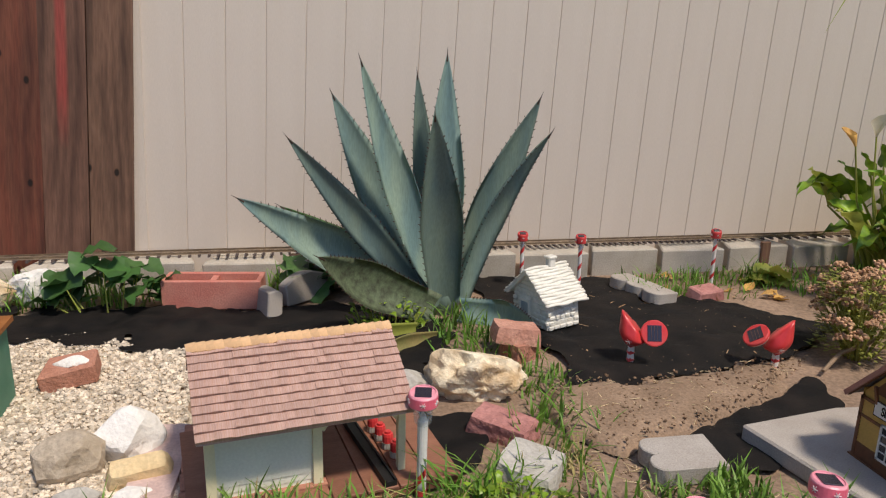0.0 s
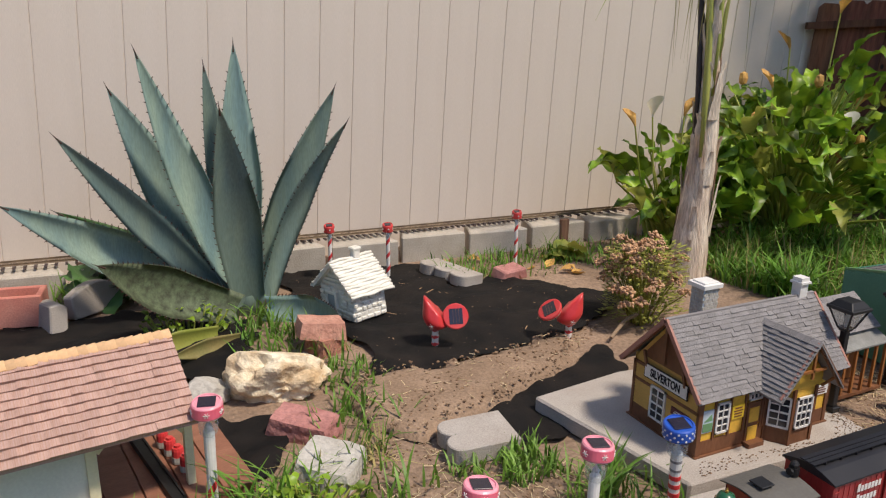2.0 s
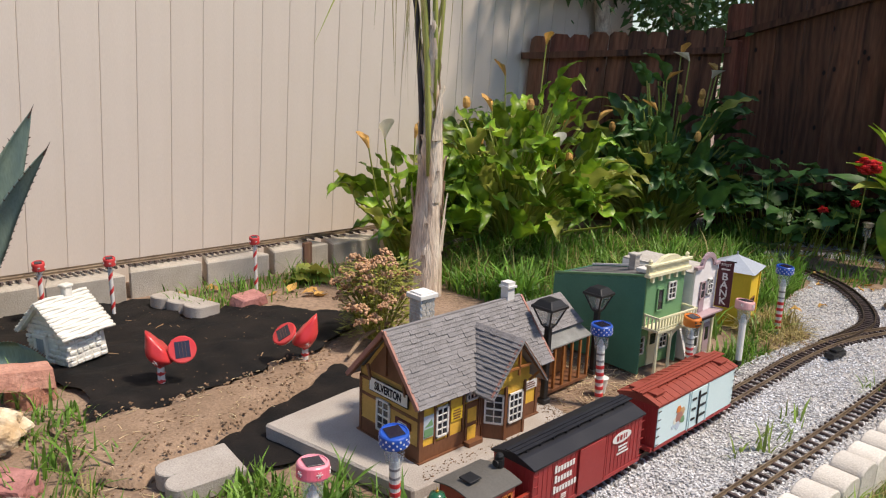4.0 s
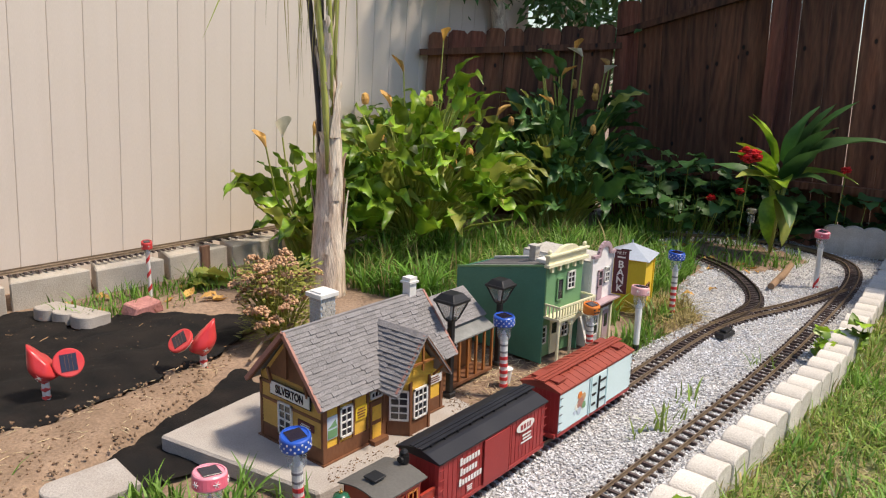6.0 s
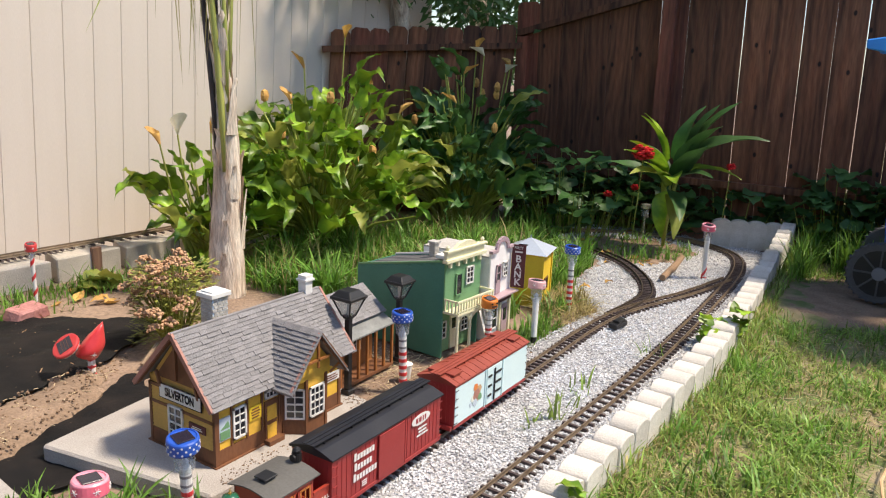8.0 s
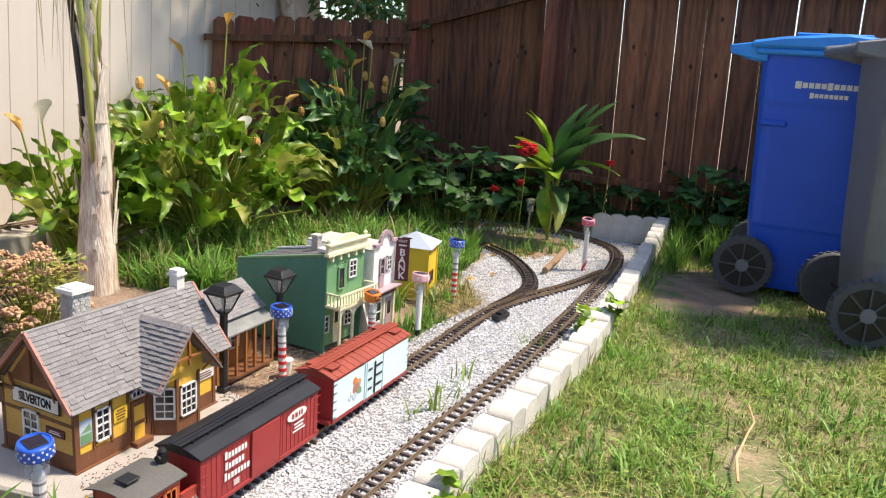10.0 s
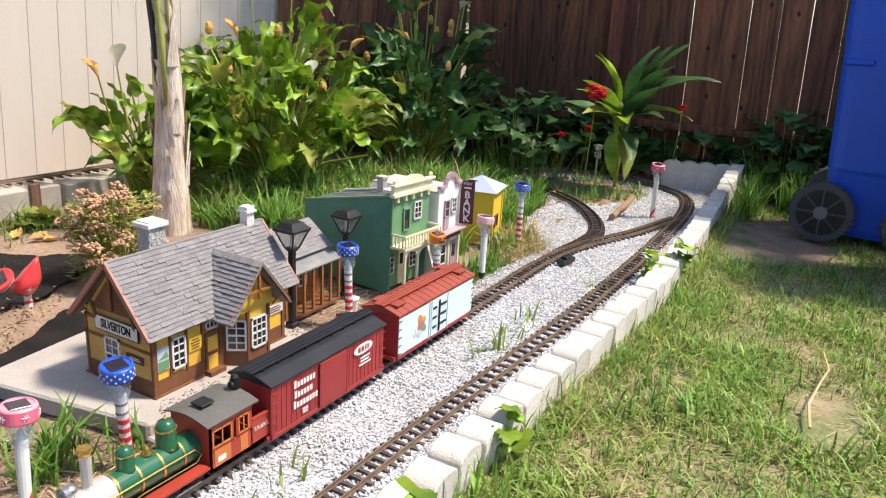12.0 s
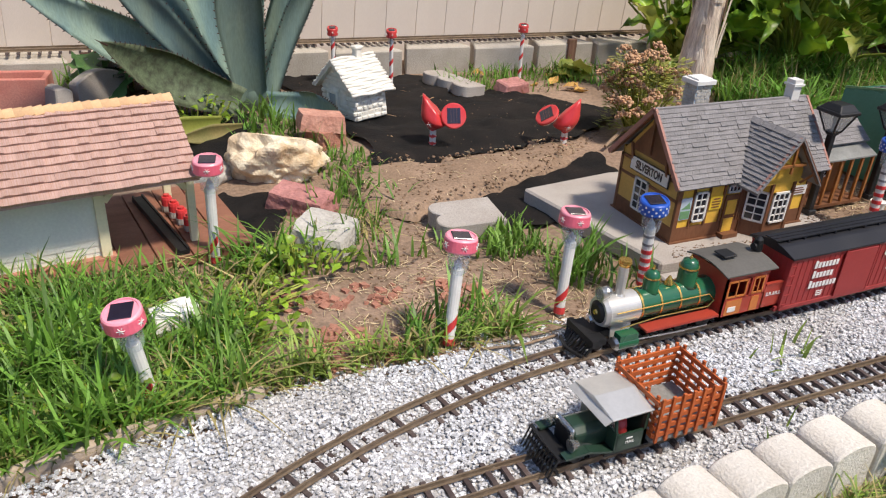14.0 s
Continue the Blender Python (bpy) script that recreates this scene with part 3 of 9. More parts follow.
def blades(name, roots, material, label, category="grass", h=(0.03, 0.07), w=0.002, lean=0.6, seed=1):
    """Bent, pointed grass blades in one mesh. roots: points, or points with a scale."""
    r = np.random.RandomState(seed)
    p = np.array(roots, float)
    n = len(p)
    k = p[:, 3] if p.shape[1] > 3 else np.ones(n)
    H = r.uniform(h[0], h[1], n) * k
    a = r.uniform(0, 6.283, n)
    d = np.stack((np.cos(a), np.sin(a)), 1)
    s = np.stack((-np.sin(a), np.cos(a)), 1)
    L = r.uniform(0.1, lean, n)
    W = w * r.uniform(0.6, 1.4, n) * np.clip(k, 0.7, 1.6)
    rows = []
    for t, wk in ((0, 1.0), (0.35, 1.0), (0.7, 0.75), (1.0, 0.0)):
        out = d * (L * H * t ** 1.8)[:, None]
        zz = H * (t - 0.35 * L * t ** 2.5)
        c = np.concatenate((p[:, :2] + out, (p[:, 2] + zz)[:, None]), 1)
        off = np.concatenate((s * (W * wk)[:, None], np.zeros((n, 1))), 1)
        rows += [c - off, c + off] if wk else [c]
    v = np.stack(rows, 1)
    q = np.array([(0, 1, 3, 2), (2, 3, 5, 4)])
    t3 = np.array([(4, 5, 6)])
    g = Geo()
    g.v = v.reshape(-1, 3).tolist()
    off = 7 * np.arange(n)[:, None, None]
    g.f = (q[None] + off).reshape(-1, 4).tolist() + (t3[None] + off).reshape(-1, 3).tolist()
    return solid(name, g, material, label, category, kind="stuff", smooth=True)


def rock(name, c, s, material, label, category="rock", seed=0, rough=0.28, rz=0.0, sink=0.25, facets=3, group="", flats=7):
    """A broken stone: a ball pushed about by noise and cut flat here and there."""
    bm = bmesh.new()
    bmesh.ops.create_icosphere(bm, subdivisions=facets, radius=1)
    rr = random.Random(seed)
    cuts = [(Vector((rr.uniform(-1, 1), rr.uniform(-1, 1), rr.uniform(-0.3, 1))).normalized(), rr.uniform(0.55, 0.85)) for _ in range(flats)]
    for v in bm.verts:
        p = v.co.copy()
        v.co += p * (noise.noise(p * 1.4 + Vector((seed * 7.1, 0, 0))) * rough + noise.noise(p * 4.1 + Vector((0, seed * 3.3, 0))) * rough * 0.35)
        for nrm, dist in cuts:
            over = v.co.dot(nrm) - dist
            if over > 0:
                v.co -= nrm * over * 0.88
        v.co = Vector((v.co.x * s[0], v.co.y * s[1], v.co.z * s[2]))
    me = bpy.data.meshes.new(name)
    bm.to_mesh(me)
    bm.free()
    me.materials.append(material)
    ob = new(name, me)
    ob.matrix_basis = pose(c[0], c[1], c[2] + s[2] * (1 - sink) * 0.8, 0, 0, rz)
    return tagged(ob, label, category, group)


def leaf_mesh(name, length, width, material, bend=0.6, cup=0.25, wave=0.0, heart=0.0, n=8, point=1.0, seed=0):
    """A leaf that grows along +x from the origin and droops; heart: lobes at the foot."""
    rr = random.Random(seed)
    vs, fs = [], []
    ph = rr.uniform(0, 6)
    x, z, ang = 0.0, 0.0, bend * 0.45
    for i in range(n + 1):
        t = i / n
        if i:
            x += length / n * math.cos(ang)
            z += length / n * math.sin(ang)
            ang -= bend * 1.6 / n
        w = width * (math.sin(math.pi * min(1, t ** (0.62 * point))) ** 0.8 if 0 < t < 1 else 0) + (heart * width * (1 - t) ** 4 if t < 1 else 0)
        w = max(w, 0.002 if i < n else 0.0005)
        for k, u in enumerate((-1, -0.5, 0, 0.5, 1)):
            back = heart * length * 0.22 * abs(u) * (1 - t) ** 5
            vs.append((x - back, u * w / 2, z + cup * abs(u) * w / 2 + wave * width * abs(u) * math.sin(t * 14 + ph + u * 1.8)))
    for i in range(n):
        for k in range(4):
            a = i * 5 + k
            fs.append((a, a + 1, a + 6, a + 5))
    g = Geo()
    g.v, g.f = vs, fs
    return mesh_of(name, g, material, smooth=True)


def aim(p, yaw, pitch, roll=0.0, s=1.0):
    """A pose whose +x points at yaw and pitch degrees."""
    return Matrix.Translation(p) @ Matrix.Rotation(radians(yaw), 4, 'Z') @ Matrix.Rotation(radians(-pitch), 4, 'Y') @ Matrix.Rotation(radians(roll), 4, 'X') @ Matrix.Scale(s, 4)

# ---------------------------------------------------------------- ground, wall, fences
LEAN_X = 0.045   # the lot falls along x, so plumb walls lean a little against its plane


def ground_material():
    m = mat("garden_soil", (0.30, 0.21, 0.148), 0.95, col2=(0.19, 0.128, 0.085), scale=5, var=0.9, fine=0.3, bump=0.9, bscale=70, bdist=0.006)
    nt = m.node_tree
    nd, lk = nt.nodes, nt.links
    b = nd["Principled BSDF"]
    soil = b.inputs["Base Color"].links[0].from_socket
    tc = nd.new("ShaderNodeTexCoord")
    sep = nd.new("ShaderNodeSeparateXYZ")
    lk.new(tc.outputs["Object"], sep.inputs[0])
    ns = nd.new("ShaderNodeTexNoise")
    ns.inputs["Scale"].default_value, ns.inputs["Detail"].default_value = 7, 5
    lk.new(tc.outputs["Object"], ns.inputs["Vector"])
    thatch = nd.new("ShaderNodeValToRGB")
    thatch.color_ramp.elements[0].position, thatch.color_ramp.elements[0].color = 0.36, (0.12, 0.16, 0.045, 1)
    thatch.color_ramp.elements[1].position, thatch.color_ramp.elements[1].color = 0.64, (0.34, 0.26, 0.155, 1)
    lk.new(ns.outputs[0], thatch.inputs[0])
    ed = nd.new("ShaderNodeMapRange")
    ed.inputs[1].default_value, ed.inputs[2].default_value = 0.56, 0.50
    lk.new(sep.outputs["Y"], ed.inputs[0])
    mx = nd.new("ShaderNodeMix")
    mx.data_type = 'RGBA'
    lk.new(ed.outputs[0], mx.inputs[0])
    lk.new(soil, mx.inputs[6])
    lk.new(thatch.outputs[0], mx.inputs[7])
    lk.new(mx.outputs[2], b.inputs["Base Color"])
    return m


ground_soil = mat("loose_garden_soil", (0.31, 0.215, 0.145), 0.95, col2=(0.21, 0.14, 0.09), scale=9, var=0.9, fine=0.25, bump=0.8, bscale=110, bdist=0.004)


def build_ground():
    xs = [-60, -25, -10, -5] + [-3 + 0.05 * i for i in range(201)] + [9, 14, 30, 60]
    ys = [-60, -25, -10, -5] + [-3 + 0.05 * i for i in range(141)] + [6, 12, 30, 60]
    g = Geo()
    g.v = [(x, y, ground_z(x, y)) for y in ys for x in xs]
    n = len(xs)
    g.f = [(j * n + i, j * n + i + 1, (j + 1) * n + i + 1, (j + 1) * n + i) for j in range(len(ys) - 1) for i in range(n - 1)]
    solid("ground", g, ground_material(), "brown garden soil with patches of worn lawn", "ground", kind="structure", smooth=True)


build_ground()


def build_wall():
    y, z0, z1 = 3.45, -0.05, 2.6
    wall = solid("wall_north", Geo().prism([(-0.50 + LEAN_X * z0, y + 0.004, z0), (5.6, y + 0.004, z0), (5.6, y + 0.004, z1), (-0.50 + LEAN_X * z1, y + 0.004, z1)], (0, 0.12, 0)), M["siding"],
                 "beige painted grooved plywood house wall", "wall", kind="structure")
    gap = 0.006
    sh = LEAN_X * (z1 - z0)
    # boards narrow very slightly along the wall
    x = -0.262 - 0.1665 * 1.0
    for i in range(37):
        pitch = 0.1665 - 0.0007 * i
        g = Geo()
        g.add([(gap / 2, 0, 0), (pitch - gap / 2, 0, 0), (pitch - gap / 2 + sh, 0, z1 - z0), (gap / 2 + sh, 0, z1 - z0),
           (0, 0.0045, 0), (pitch, 0.0045, 0), (pitch + sh, 0.0045, z1 - z0), (sh, 0.0045, z1 - z0)],
          [(0, 1, 2, 3), (1, 5, 6, 2), (4, 0, 3, 7), (7, 3, 2, 6), (4, 5, 1, 0)])
        part("siding_board", g, M["siding"], wall, m=Matrix.Translation((x + LEAN_X * z0, y, z0)))
        x += pitch
    part("corner_board", Geo().prism([(-0.50 - 0.0025, y - 0.012, z0), (-0.425, y - 0.012, z0), (-0.425 + LEAN_X * z1, y - 0.012, z1), (-0.5 + LEAN_X * z1, y - 0.012, z1)], (0, 0.024, 0)), M["siding"], wall, "beige painted corner board")
    # roof edge above, out of view, closes the wall
    solid("house_roof", Geo().prism([(-0.9, 3.0, 2.62), (-0.9, 6.0, 4.0), (-0.9, 6.0, 4.1), (-0.9, 3.0, 2.72)], (7.5, 0, 0)), M["roof_grey"], "grey roof of the house behind the wall", "roof", kind="structure")


build_wall()


def fence_board(h, w, ear=0.025, th=0.018):
    g = Geo()
    return g.prism([(-w / 2, 0, 0), (w / 2, 0, 0), (w / 2, 0, h - ear), (w / 2 - ear, 0, h), (-w / 2 + ear, 0, h), (-w / 2, 0, h - ear)], (0, th, 0))


def fence_run(name, a, b, z0, top, pitch, rails, label, red=(), posts=(), seed=0, lean=0.0, gap=0.006, wood="fence", streak=-1):
    """Upright boards from a to b; top is a height or a function of the way along; rails: heights at both ends."""
    a, b = Vector((*a, 0)), Vector((*b, 0))
    d = b - a
    yaw = math.degrees(math.atan2(d.y, d.x))
    run = thing(name, pose(a.x, a.y, 0, 0, 0, yaw), label, "fence", kind="structure")
    n, rr = int(d.length / pitch), random.Random(seed)
    for i in range(n):
        u = (i + 0.5) / n
        h = (top(u) if callable(top) else top) + rr.uniform(-0.012, 0.012)
        w = pitch - rr.uniform(0.002, gap)
        ob = part("board", fence_board(h - z0, w), M["fence_streak" if i == streak else "fence_red" if i in red else wood], run, m=Matrix.Translation((i * pitch + pitch / 2, rr.uniform(-0.004, 0.004), z0)) @ Matrix.Rotation(radians(rr.uniform(-0.12, 0.12) + lean), 4, 'Y'))
    if streak >= 0:
        for i in range(n):
            part("batten", fence_board(1.9, 0.05), M["fence"], run, m=Matrix.Translation((i * pitch, 0.022, z0)) @ Matrix.Rotation(radians(lean), 4, 'Y'))
    for (za, zb, ua, ub) in rails:
        L = d.length
        part("rail", Geo().beam((ua * L, -0.025, za), (ub * L, -0.025, zb), 0.07, 0.042), M["fence"], run)
    for u, h in posts:
        part("post", Geo().box((u * d.length, -0.05, (h + z0) / 2), (0.085, 0.085, h - z0)), M["fence_red"], run, bevel=0.004)
    return run


# the low stretch from the house to the corner, the tall one behind the bins, and the one at the wall's other end
fence_run("fence_low", (4.30, 3.44), (5.42, 2.52), -0.1, lambda u: 1.235 + 0.09 * u, 0.132, [(1.10, 1.19, 0.0, 1.0), (0.3, 0.3, 0, 1)], "dark weathered redwood fence with dog-eared boards", red=(1, 2), seed=3, lean=2.6)
fence_run("fence_tall", (5.44, 2.56), (5.78, -3.6), -0.1, lambda u: 1.46 + min(u, 0.17) * 2.0 + max(0, u - 0.17) * 0.25, 0.172,
          [(1.275, 1.56, 0.0, 0.17), (1.56, 1.66, 0.172, 1.0), (0.35, 0.35, 0, 1)], "tall dark weathered redwood fence with light between its boards", red=(0, 6), posts=((0.008, 1.25), (0.172, 1.62)), seed=5, lean=-1.6, gap=0.0055)
fence_run("fence_west", (-3.621, 3.40), (-0.475, 3.40), -0.05, 1.9, 0.1745, [(1.7, 1.7, 0, 1)], "dark redwood fence boards with a red stained streak", red=(15,), seed=9, lean=4.4, wood="fence_brown", streak=16)
# plain boundaries behind the camera close the yard
for nm, a, b in (("fence_south", (6.0, -6.0), (-6, -6.0)), ("fence_yard_west", (-6, -6), (-3.6, 3.4))):
    fence_run(nm, a, b, -0.05, 1.8, 0.3, [(1.5, 1.5, 0, 1)], "plain dark redwood boundary fence", seed=2)

# ---------------------------------------------------------------- loose ground
BALLAST = [(-1.2, 0.2), (-0.6, 0.60), (-0.25, 0.90), (0.0, 0.975), (0.2, 1.022), (0.35, 1.05), (0.49, 1.07), (0.68, 1.07), (0.95, 1.07), (1.2, 1.075), (2.5, 1.085), (2.85, 1.10), (3.25, 1.08), (3.42, 1.05), (3.5, 1.12), (3.62, 1.26), (3.8, 1.33), (4.1, 1.38), (4.35, 1.40), (4.5, 1.62), (4.9, 2.0), (5.25, 1.8), (5.40, 1.3),
           (5.3, 0.95), (5.2, 0.66), (4.4, 0.58), (2.8, 0.53), (2.0, 0.58), (0.9, 0.55), (0.2, 0.35), (-0.5, -0.3)]
WHITE = [(-0.12, 1.72), (-0.18, 2.60), (-0.33, 2.60), (-0.42, 2.72), (-0.56, 2.80), (-0.80, 2.75), (-1.6, 2.6), (-1.6, 1.7), (-0.7, 1.5)]
sheet("ballast_bed", BALLAST, M["ballast_bed"], 0.012, "grey crushed stone track bed", "gravel", cell=0.014, amp=0.003, fray=0.035, rim=0.016)
sheet("cream_gravel_bed", WHITE, M["white_bed"], 0.008, "cream crushed gravel bed", "gravel", cell=0.02, amp=0.006, fray=0.04, rim=0.006)
sheet("weed_fabric", [(0.93, 3.2), (1.25, 3.22), (1.62, 3.10), (1.58, 2.78), (1.83, 2.80), (1.97, 2.66), (2.20, 2.40), (1.95, 2.22), (1.75, 2.13), (1.5, 2.10), (1.27, 2.06), (0.98, 2.07), (1.04, 2.28), (0.95, 2.6)],
      M["fabric"], 0.012, "black weed fabric laid loosely in folds over soil", "fabric", cell=0.016, amp=0.012, fray=0.03, fold=0.022, kind="")
sheet("weed_fabric", [(-1.1, 3.12), (-0.4, 3.04), (0.07, 2.95), (0.5, 2.95), (0.72, 2.62), (0.70, 2.36), (0.52, 2.22), (0.32, 2.32), (-0.1, 2.58), (-0.25, 2.52), (-0.44, 2.68), (-0.78, 2.74), (-1.1, 2.8)],
      M["fabric"], 0.012, "black weed fabric with frayed edge under cream gravel", "fabric", cell=0.016, amp=0.012, fray=0.05, fold=0.02, kind="")
sheet("weed_fabric", [(1.10, 1.52), (1.38, 1.56), (1.42, 1.68), (1.75, 1.78), (1.80, 2.02), (1.62, 1.92), (1.42, 1.84), (1.30, 1.84), (1.17, 1.72)],
      M["fabric"], 0.011, "black weed fabric tucked under a concrete slab", "fabric", cell=0.014, amp=0.010, fray=0.02, fold=0.02, kind="")
sheet("weed_fabric", [(0.42, 1.62), (0.62, 1.72), (0.66, 1.95), (0.5, 2.02), (0.42, 1.9)], M["fabric"], 0.010, "small scrap of black weed fabric between stones", "fabric", cell=0.014, amp=0.010, fray=0.02, fold=0.02, kind="")

sheet("bare_soil", [(3.72, -0.42), (3.95, -0.15), (3.98, 0.20), (4.25, 0.42), (4.7, 0.46), (5.0, 0.40), (4.9, 0.05), (4.6, -0.1), (4.55, -0.5), (4.2, -0.75), (3.8, -0.62)], ground_soil, 0.004, "bare pale trodden soil before the bins", "soil", cell=0.03, amp=0.008, fray=0.09, rim=0.008)
# soil, weeds and litter inside the loop lie over the stone
LOOP_SOIL = [(4.36, 1.28), (4.50, 1.10), (4.68, 1.00), (4.86, 1.00), (4.98, 1.10), (5.02, 1.28), (4.98, 1.50), (4.86, 1.72), (4.66, 1.72), (4.52, 1.55)]
sheet("loop_soil", LOOP_SOIL, ground_soil, 0.017, "brown soil and leaf litter inside the track loop", "soil", cell=0.014, amp=0.008, fray=0.05, rim=0.010)
DRY_SOIL = [(3.10, 1.10), (3.42, 1.06), (3.52, 1.14), (3.58, 1.30), (3.45, 1.36), (3.2, 1.24)]
sheet("dry_soil", DRY_SOIL, ground_soil, 0.014, "dry soil with dead grass beside the points", "soil", cell=0.014, amp=0.008, fray=0.05, rim=0.010)

MOUND = [(0.93, 2.09), (1.097, 2.10), (1.207, 2.055), (1.36, 2.085), (1.502, 2.08), (1.652, 2.13), (1.745, 2.10), (1.66, 1.98), (1.55, 1.87), (1.38, 1.80), (1.224, 1.75), (1.10, 1.74), (0.97, 1.68), (0.86, 1.80), (0.86, 1.95)]
sheet("soil_mound", MOUND, ground_soil, 0.036, "loose brown soil spilled over black fabric", "soil", cell=0.009, amp=0.007, fray=0.03, freq=7, drop=0.024, rim=0.012)


def scatter(poly, n, seed, z=0.0, near=None):
    """Random spots inside an outline, thicker towards the point near."""
    r, out = random.Random(seed), []
    xs, ys = [p[0] for p in poly], [p[1] for p in poly]
    tries = 0
    while len(out) < n and tries < n * 40:
        tries += 1
        p = (r.uniform(min(xs), max(xs)), r.uniform(min(ys), max(ys)))
        if not inside(p, poly):
            continue
        if near and r.random() > 1.2 / (1.0 + (math.hypot(p[0] - near[0], p[1] - near[1]) / near[2]) ** 2):
            continue
        out.append((p[0], p[1], ground_z(*p) + z))
    return out


def off_soil(spots):
    return [p for p in spots if not inside((p[0] + 0.03 * noise.noise((p[0] * 14, p[1] * 14, 3)), p[1]), LOOP_SOIL) and not inside(p[:2], DRY_SOIL)]


chips("ballast_stones", off_soil(scatter(BALLAST, 84000, 3, 0.0150, near=(1.0, 0.75, 1.7))), 0.0028, M["ballast"], "loose grey and white crushed ballast stones", "gravel", squash=0.55)
chips("cream_gravel_stones", scatter(WHITE, 15000, 4, 0.0125, near=(-0.4, 2.0, 1.2)), 0.0052, M["white_stone"], "loose cream and tan gravel stones", "gravel")
chips("spilled_ballast", [p for p in scatter([(-0.5, 0.9), (0.0, 0.96), (0.5, 1.05), (1.2, 1.06), (2.8, 1.08), (3.3, 1.05), (3.3, 1.16), (2.8, 1.17), (1.2, 1.14), (0.5, 1.12), (0.0, 1.02)], 1800, 19, 0.002) if noise.noise((p[0] * 7, p[1] * 7, 4)) > -0.1], 0.003, M["ballast"], "stray ballast stones past the track bed", "gravel", squash=0.55)
SOIL = [(0.95, 1.6), (1.15, 1.75), (1.35, 1.86), (1.75, 2.05), (1.95, 2.2), (1.6, 2.12), (1.2, 2.05), (0.95, 2.0), (0.7, 1.3), (0.4, 1.1), (1.3, 1.1), (1.3, 1.4)]
chips("soil_clods", scatter(SOIL, 1500, 5, 0.0) + scatter(MOUND, 420, 15, 0.036) + scatter([(2.1, 1.2), (2.6, 1.2), (2.6, 1.7), (2.1, 1.7)], 500, 6, 0.0) + scatter([(1.6, 2.8), (3, 2.7), (3, 3.1), (1.6, 3.1)], 400, 8), 0.0032, M["soil_clod"], "loose crumbs of dry brown soil", "soil")
chips("terracotta_chips", [p for p in scatter([(0.48, 1.10), (1.0, 1.12), (0.98, 1.38), (0.5, 1.45)], 330, 12, 0.002) if noise.noise((p[0] * 9, p[1] * 9, 2)) > 0.02], 0.0095, M["brick"], "broken terracotta chips in the soil", "rubble", squash=0.6)

# ---------------------------------------------------------------- railway


def smooth_path(pts, step):
    """Even steps along a smooth curve through the points."""
    P = [Vector((*p, 0)) if len(p) == 2 else Vector(p) for p in pts]
    P = [P[0] * 2 - P[1]] + P + [P[-1] * 2 - P[-2]]
    fine = []
    for i in range(1, len(P) - 2):
        for k in range(40):
            t = k / 40
            a, b, c, d = P[i - 1], P[i], P[i + 1], P[i + 2]
            fine.append(0.5 * ((2 * b) + (c - a) * t + (2 * a - 5 * b + 4 * c - d) * t * t + (3 * b - a - 3 * c + d) * t ** 3))
    fine.append(P[-2])
    out, acc = [fine[0]], 0.0
    for p, q in zip(fine, fine[1:]):
        acc += (q - p).length
        if acc >= step:
            out.append(q)
            acc = 0.0
    return out


TIE = mesh_of("tie", Geo().box((0, 0, 0), (0.0105, 0.083, 0.010), top=(0.85, 0.97)), M["tie"])


def track(pts, label, rail_mat, z=0.014, step=0.0265, gauge=0.045, sunk=-9.0):
    """Rails on ties; before x = sunk the ballast has risen over most of the ties."""
    P = smooth_path(pts, step)
    tr = thing("railway_track", pose(0, 0, 0), label, "track", group="garden railway tracks")
    L, R = [], []
    for i, p in enumerate(P):
        d = (P[min(i + 1, len(P) - 1)] - P[max(i - 1, 0)])
        d.z = 0
        d.normalize()
        s = Vector((-d.y, d.x, 0))
        base = p.z + z
        L.append(p + s * gauge / 2 + Vector((0, 0, z + 0.0085)))
        R.append(p - s * gauge / 2 + Vector((0, 0, z + 0.0085)))
        part("tie", TIE, None, tr, m=Matrix.Translation((p.x, p.y, base - 0.002 + rng.uniform(-0.0015, 0.001) - (rng.uniform(0.003, 0.010) if p.x < sunk else 0.0))) @ Matrix.Rotation(math.atan2(d.y, d.x) + rng.uniform(-0.03, 0.03), 4, 'Z'))
    for line in (L, R):
        g = Geo()
        prof = [(-0.0030, -0.007), (0.0030, -0.007), (0.0012, -0.003), (0.0017, 0.004), (-0.0017, 0.004), (-0.0012, -0.003)]
        n = len(prof)
        for i, p in enumerate(line):
            d = (line[min(i + 1, len(line) - 1)] - line[max(i - 1, 0)]).normalized()
            s = Vector((-d.y, d.x, 0)).normalized()
            g.v += [tuple(p + s * u + Vector((0, 0, w))) for u, w in prof]
            if i:
                g.f += [((i - 1) * n + k, (i - 1) * n + (k + 1) % n, i * n + (k + 1) % n, i * n + k) for k in range(n)]
        part("rail", g, rail_mat, tr)
    return tr


track([(-0.35, 0.28), (0.05, 0.62), (0.40, 0.825), (0.73, 0.93), (1.05, 0.975), (1.6, 0.98), (2.2, 0.98), (2.8, 0.985), (3.2, 0.985), (3.52, 0.945), (3.95, 0.81), (4.38, 0.715)], "brass rail track with brown ties curving beside the depot", M["rail"], sunk=1.05)
track([(-0.4, 0.60), (0.3, 0.70), (0.7, 0.72), (1.4, 0.715), (2.0, 0.70), (2.8, 0.67), (3.5, 0.67), (4.2, 0.69), (4.62, 0.725), (4.90, 0.80), (5.06, 0.94), (5.16, 1.16), (5.14, 1.42), (5.02, 1.68), (4.82, 1.92), (4.5, 2.1)], "brass rail track with brown ties along the concrete edging", M["rail"])
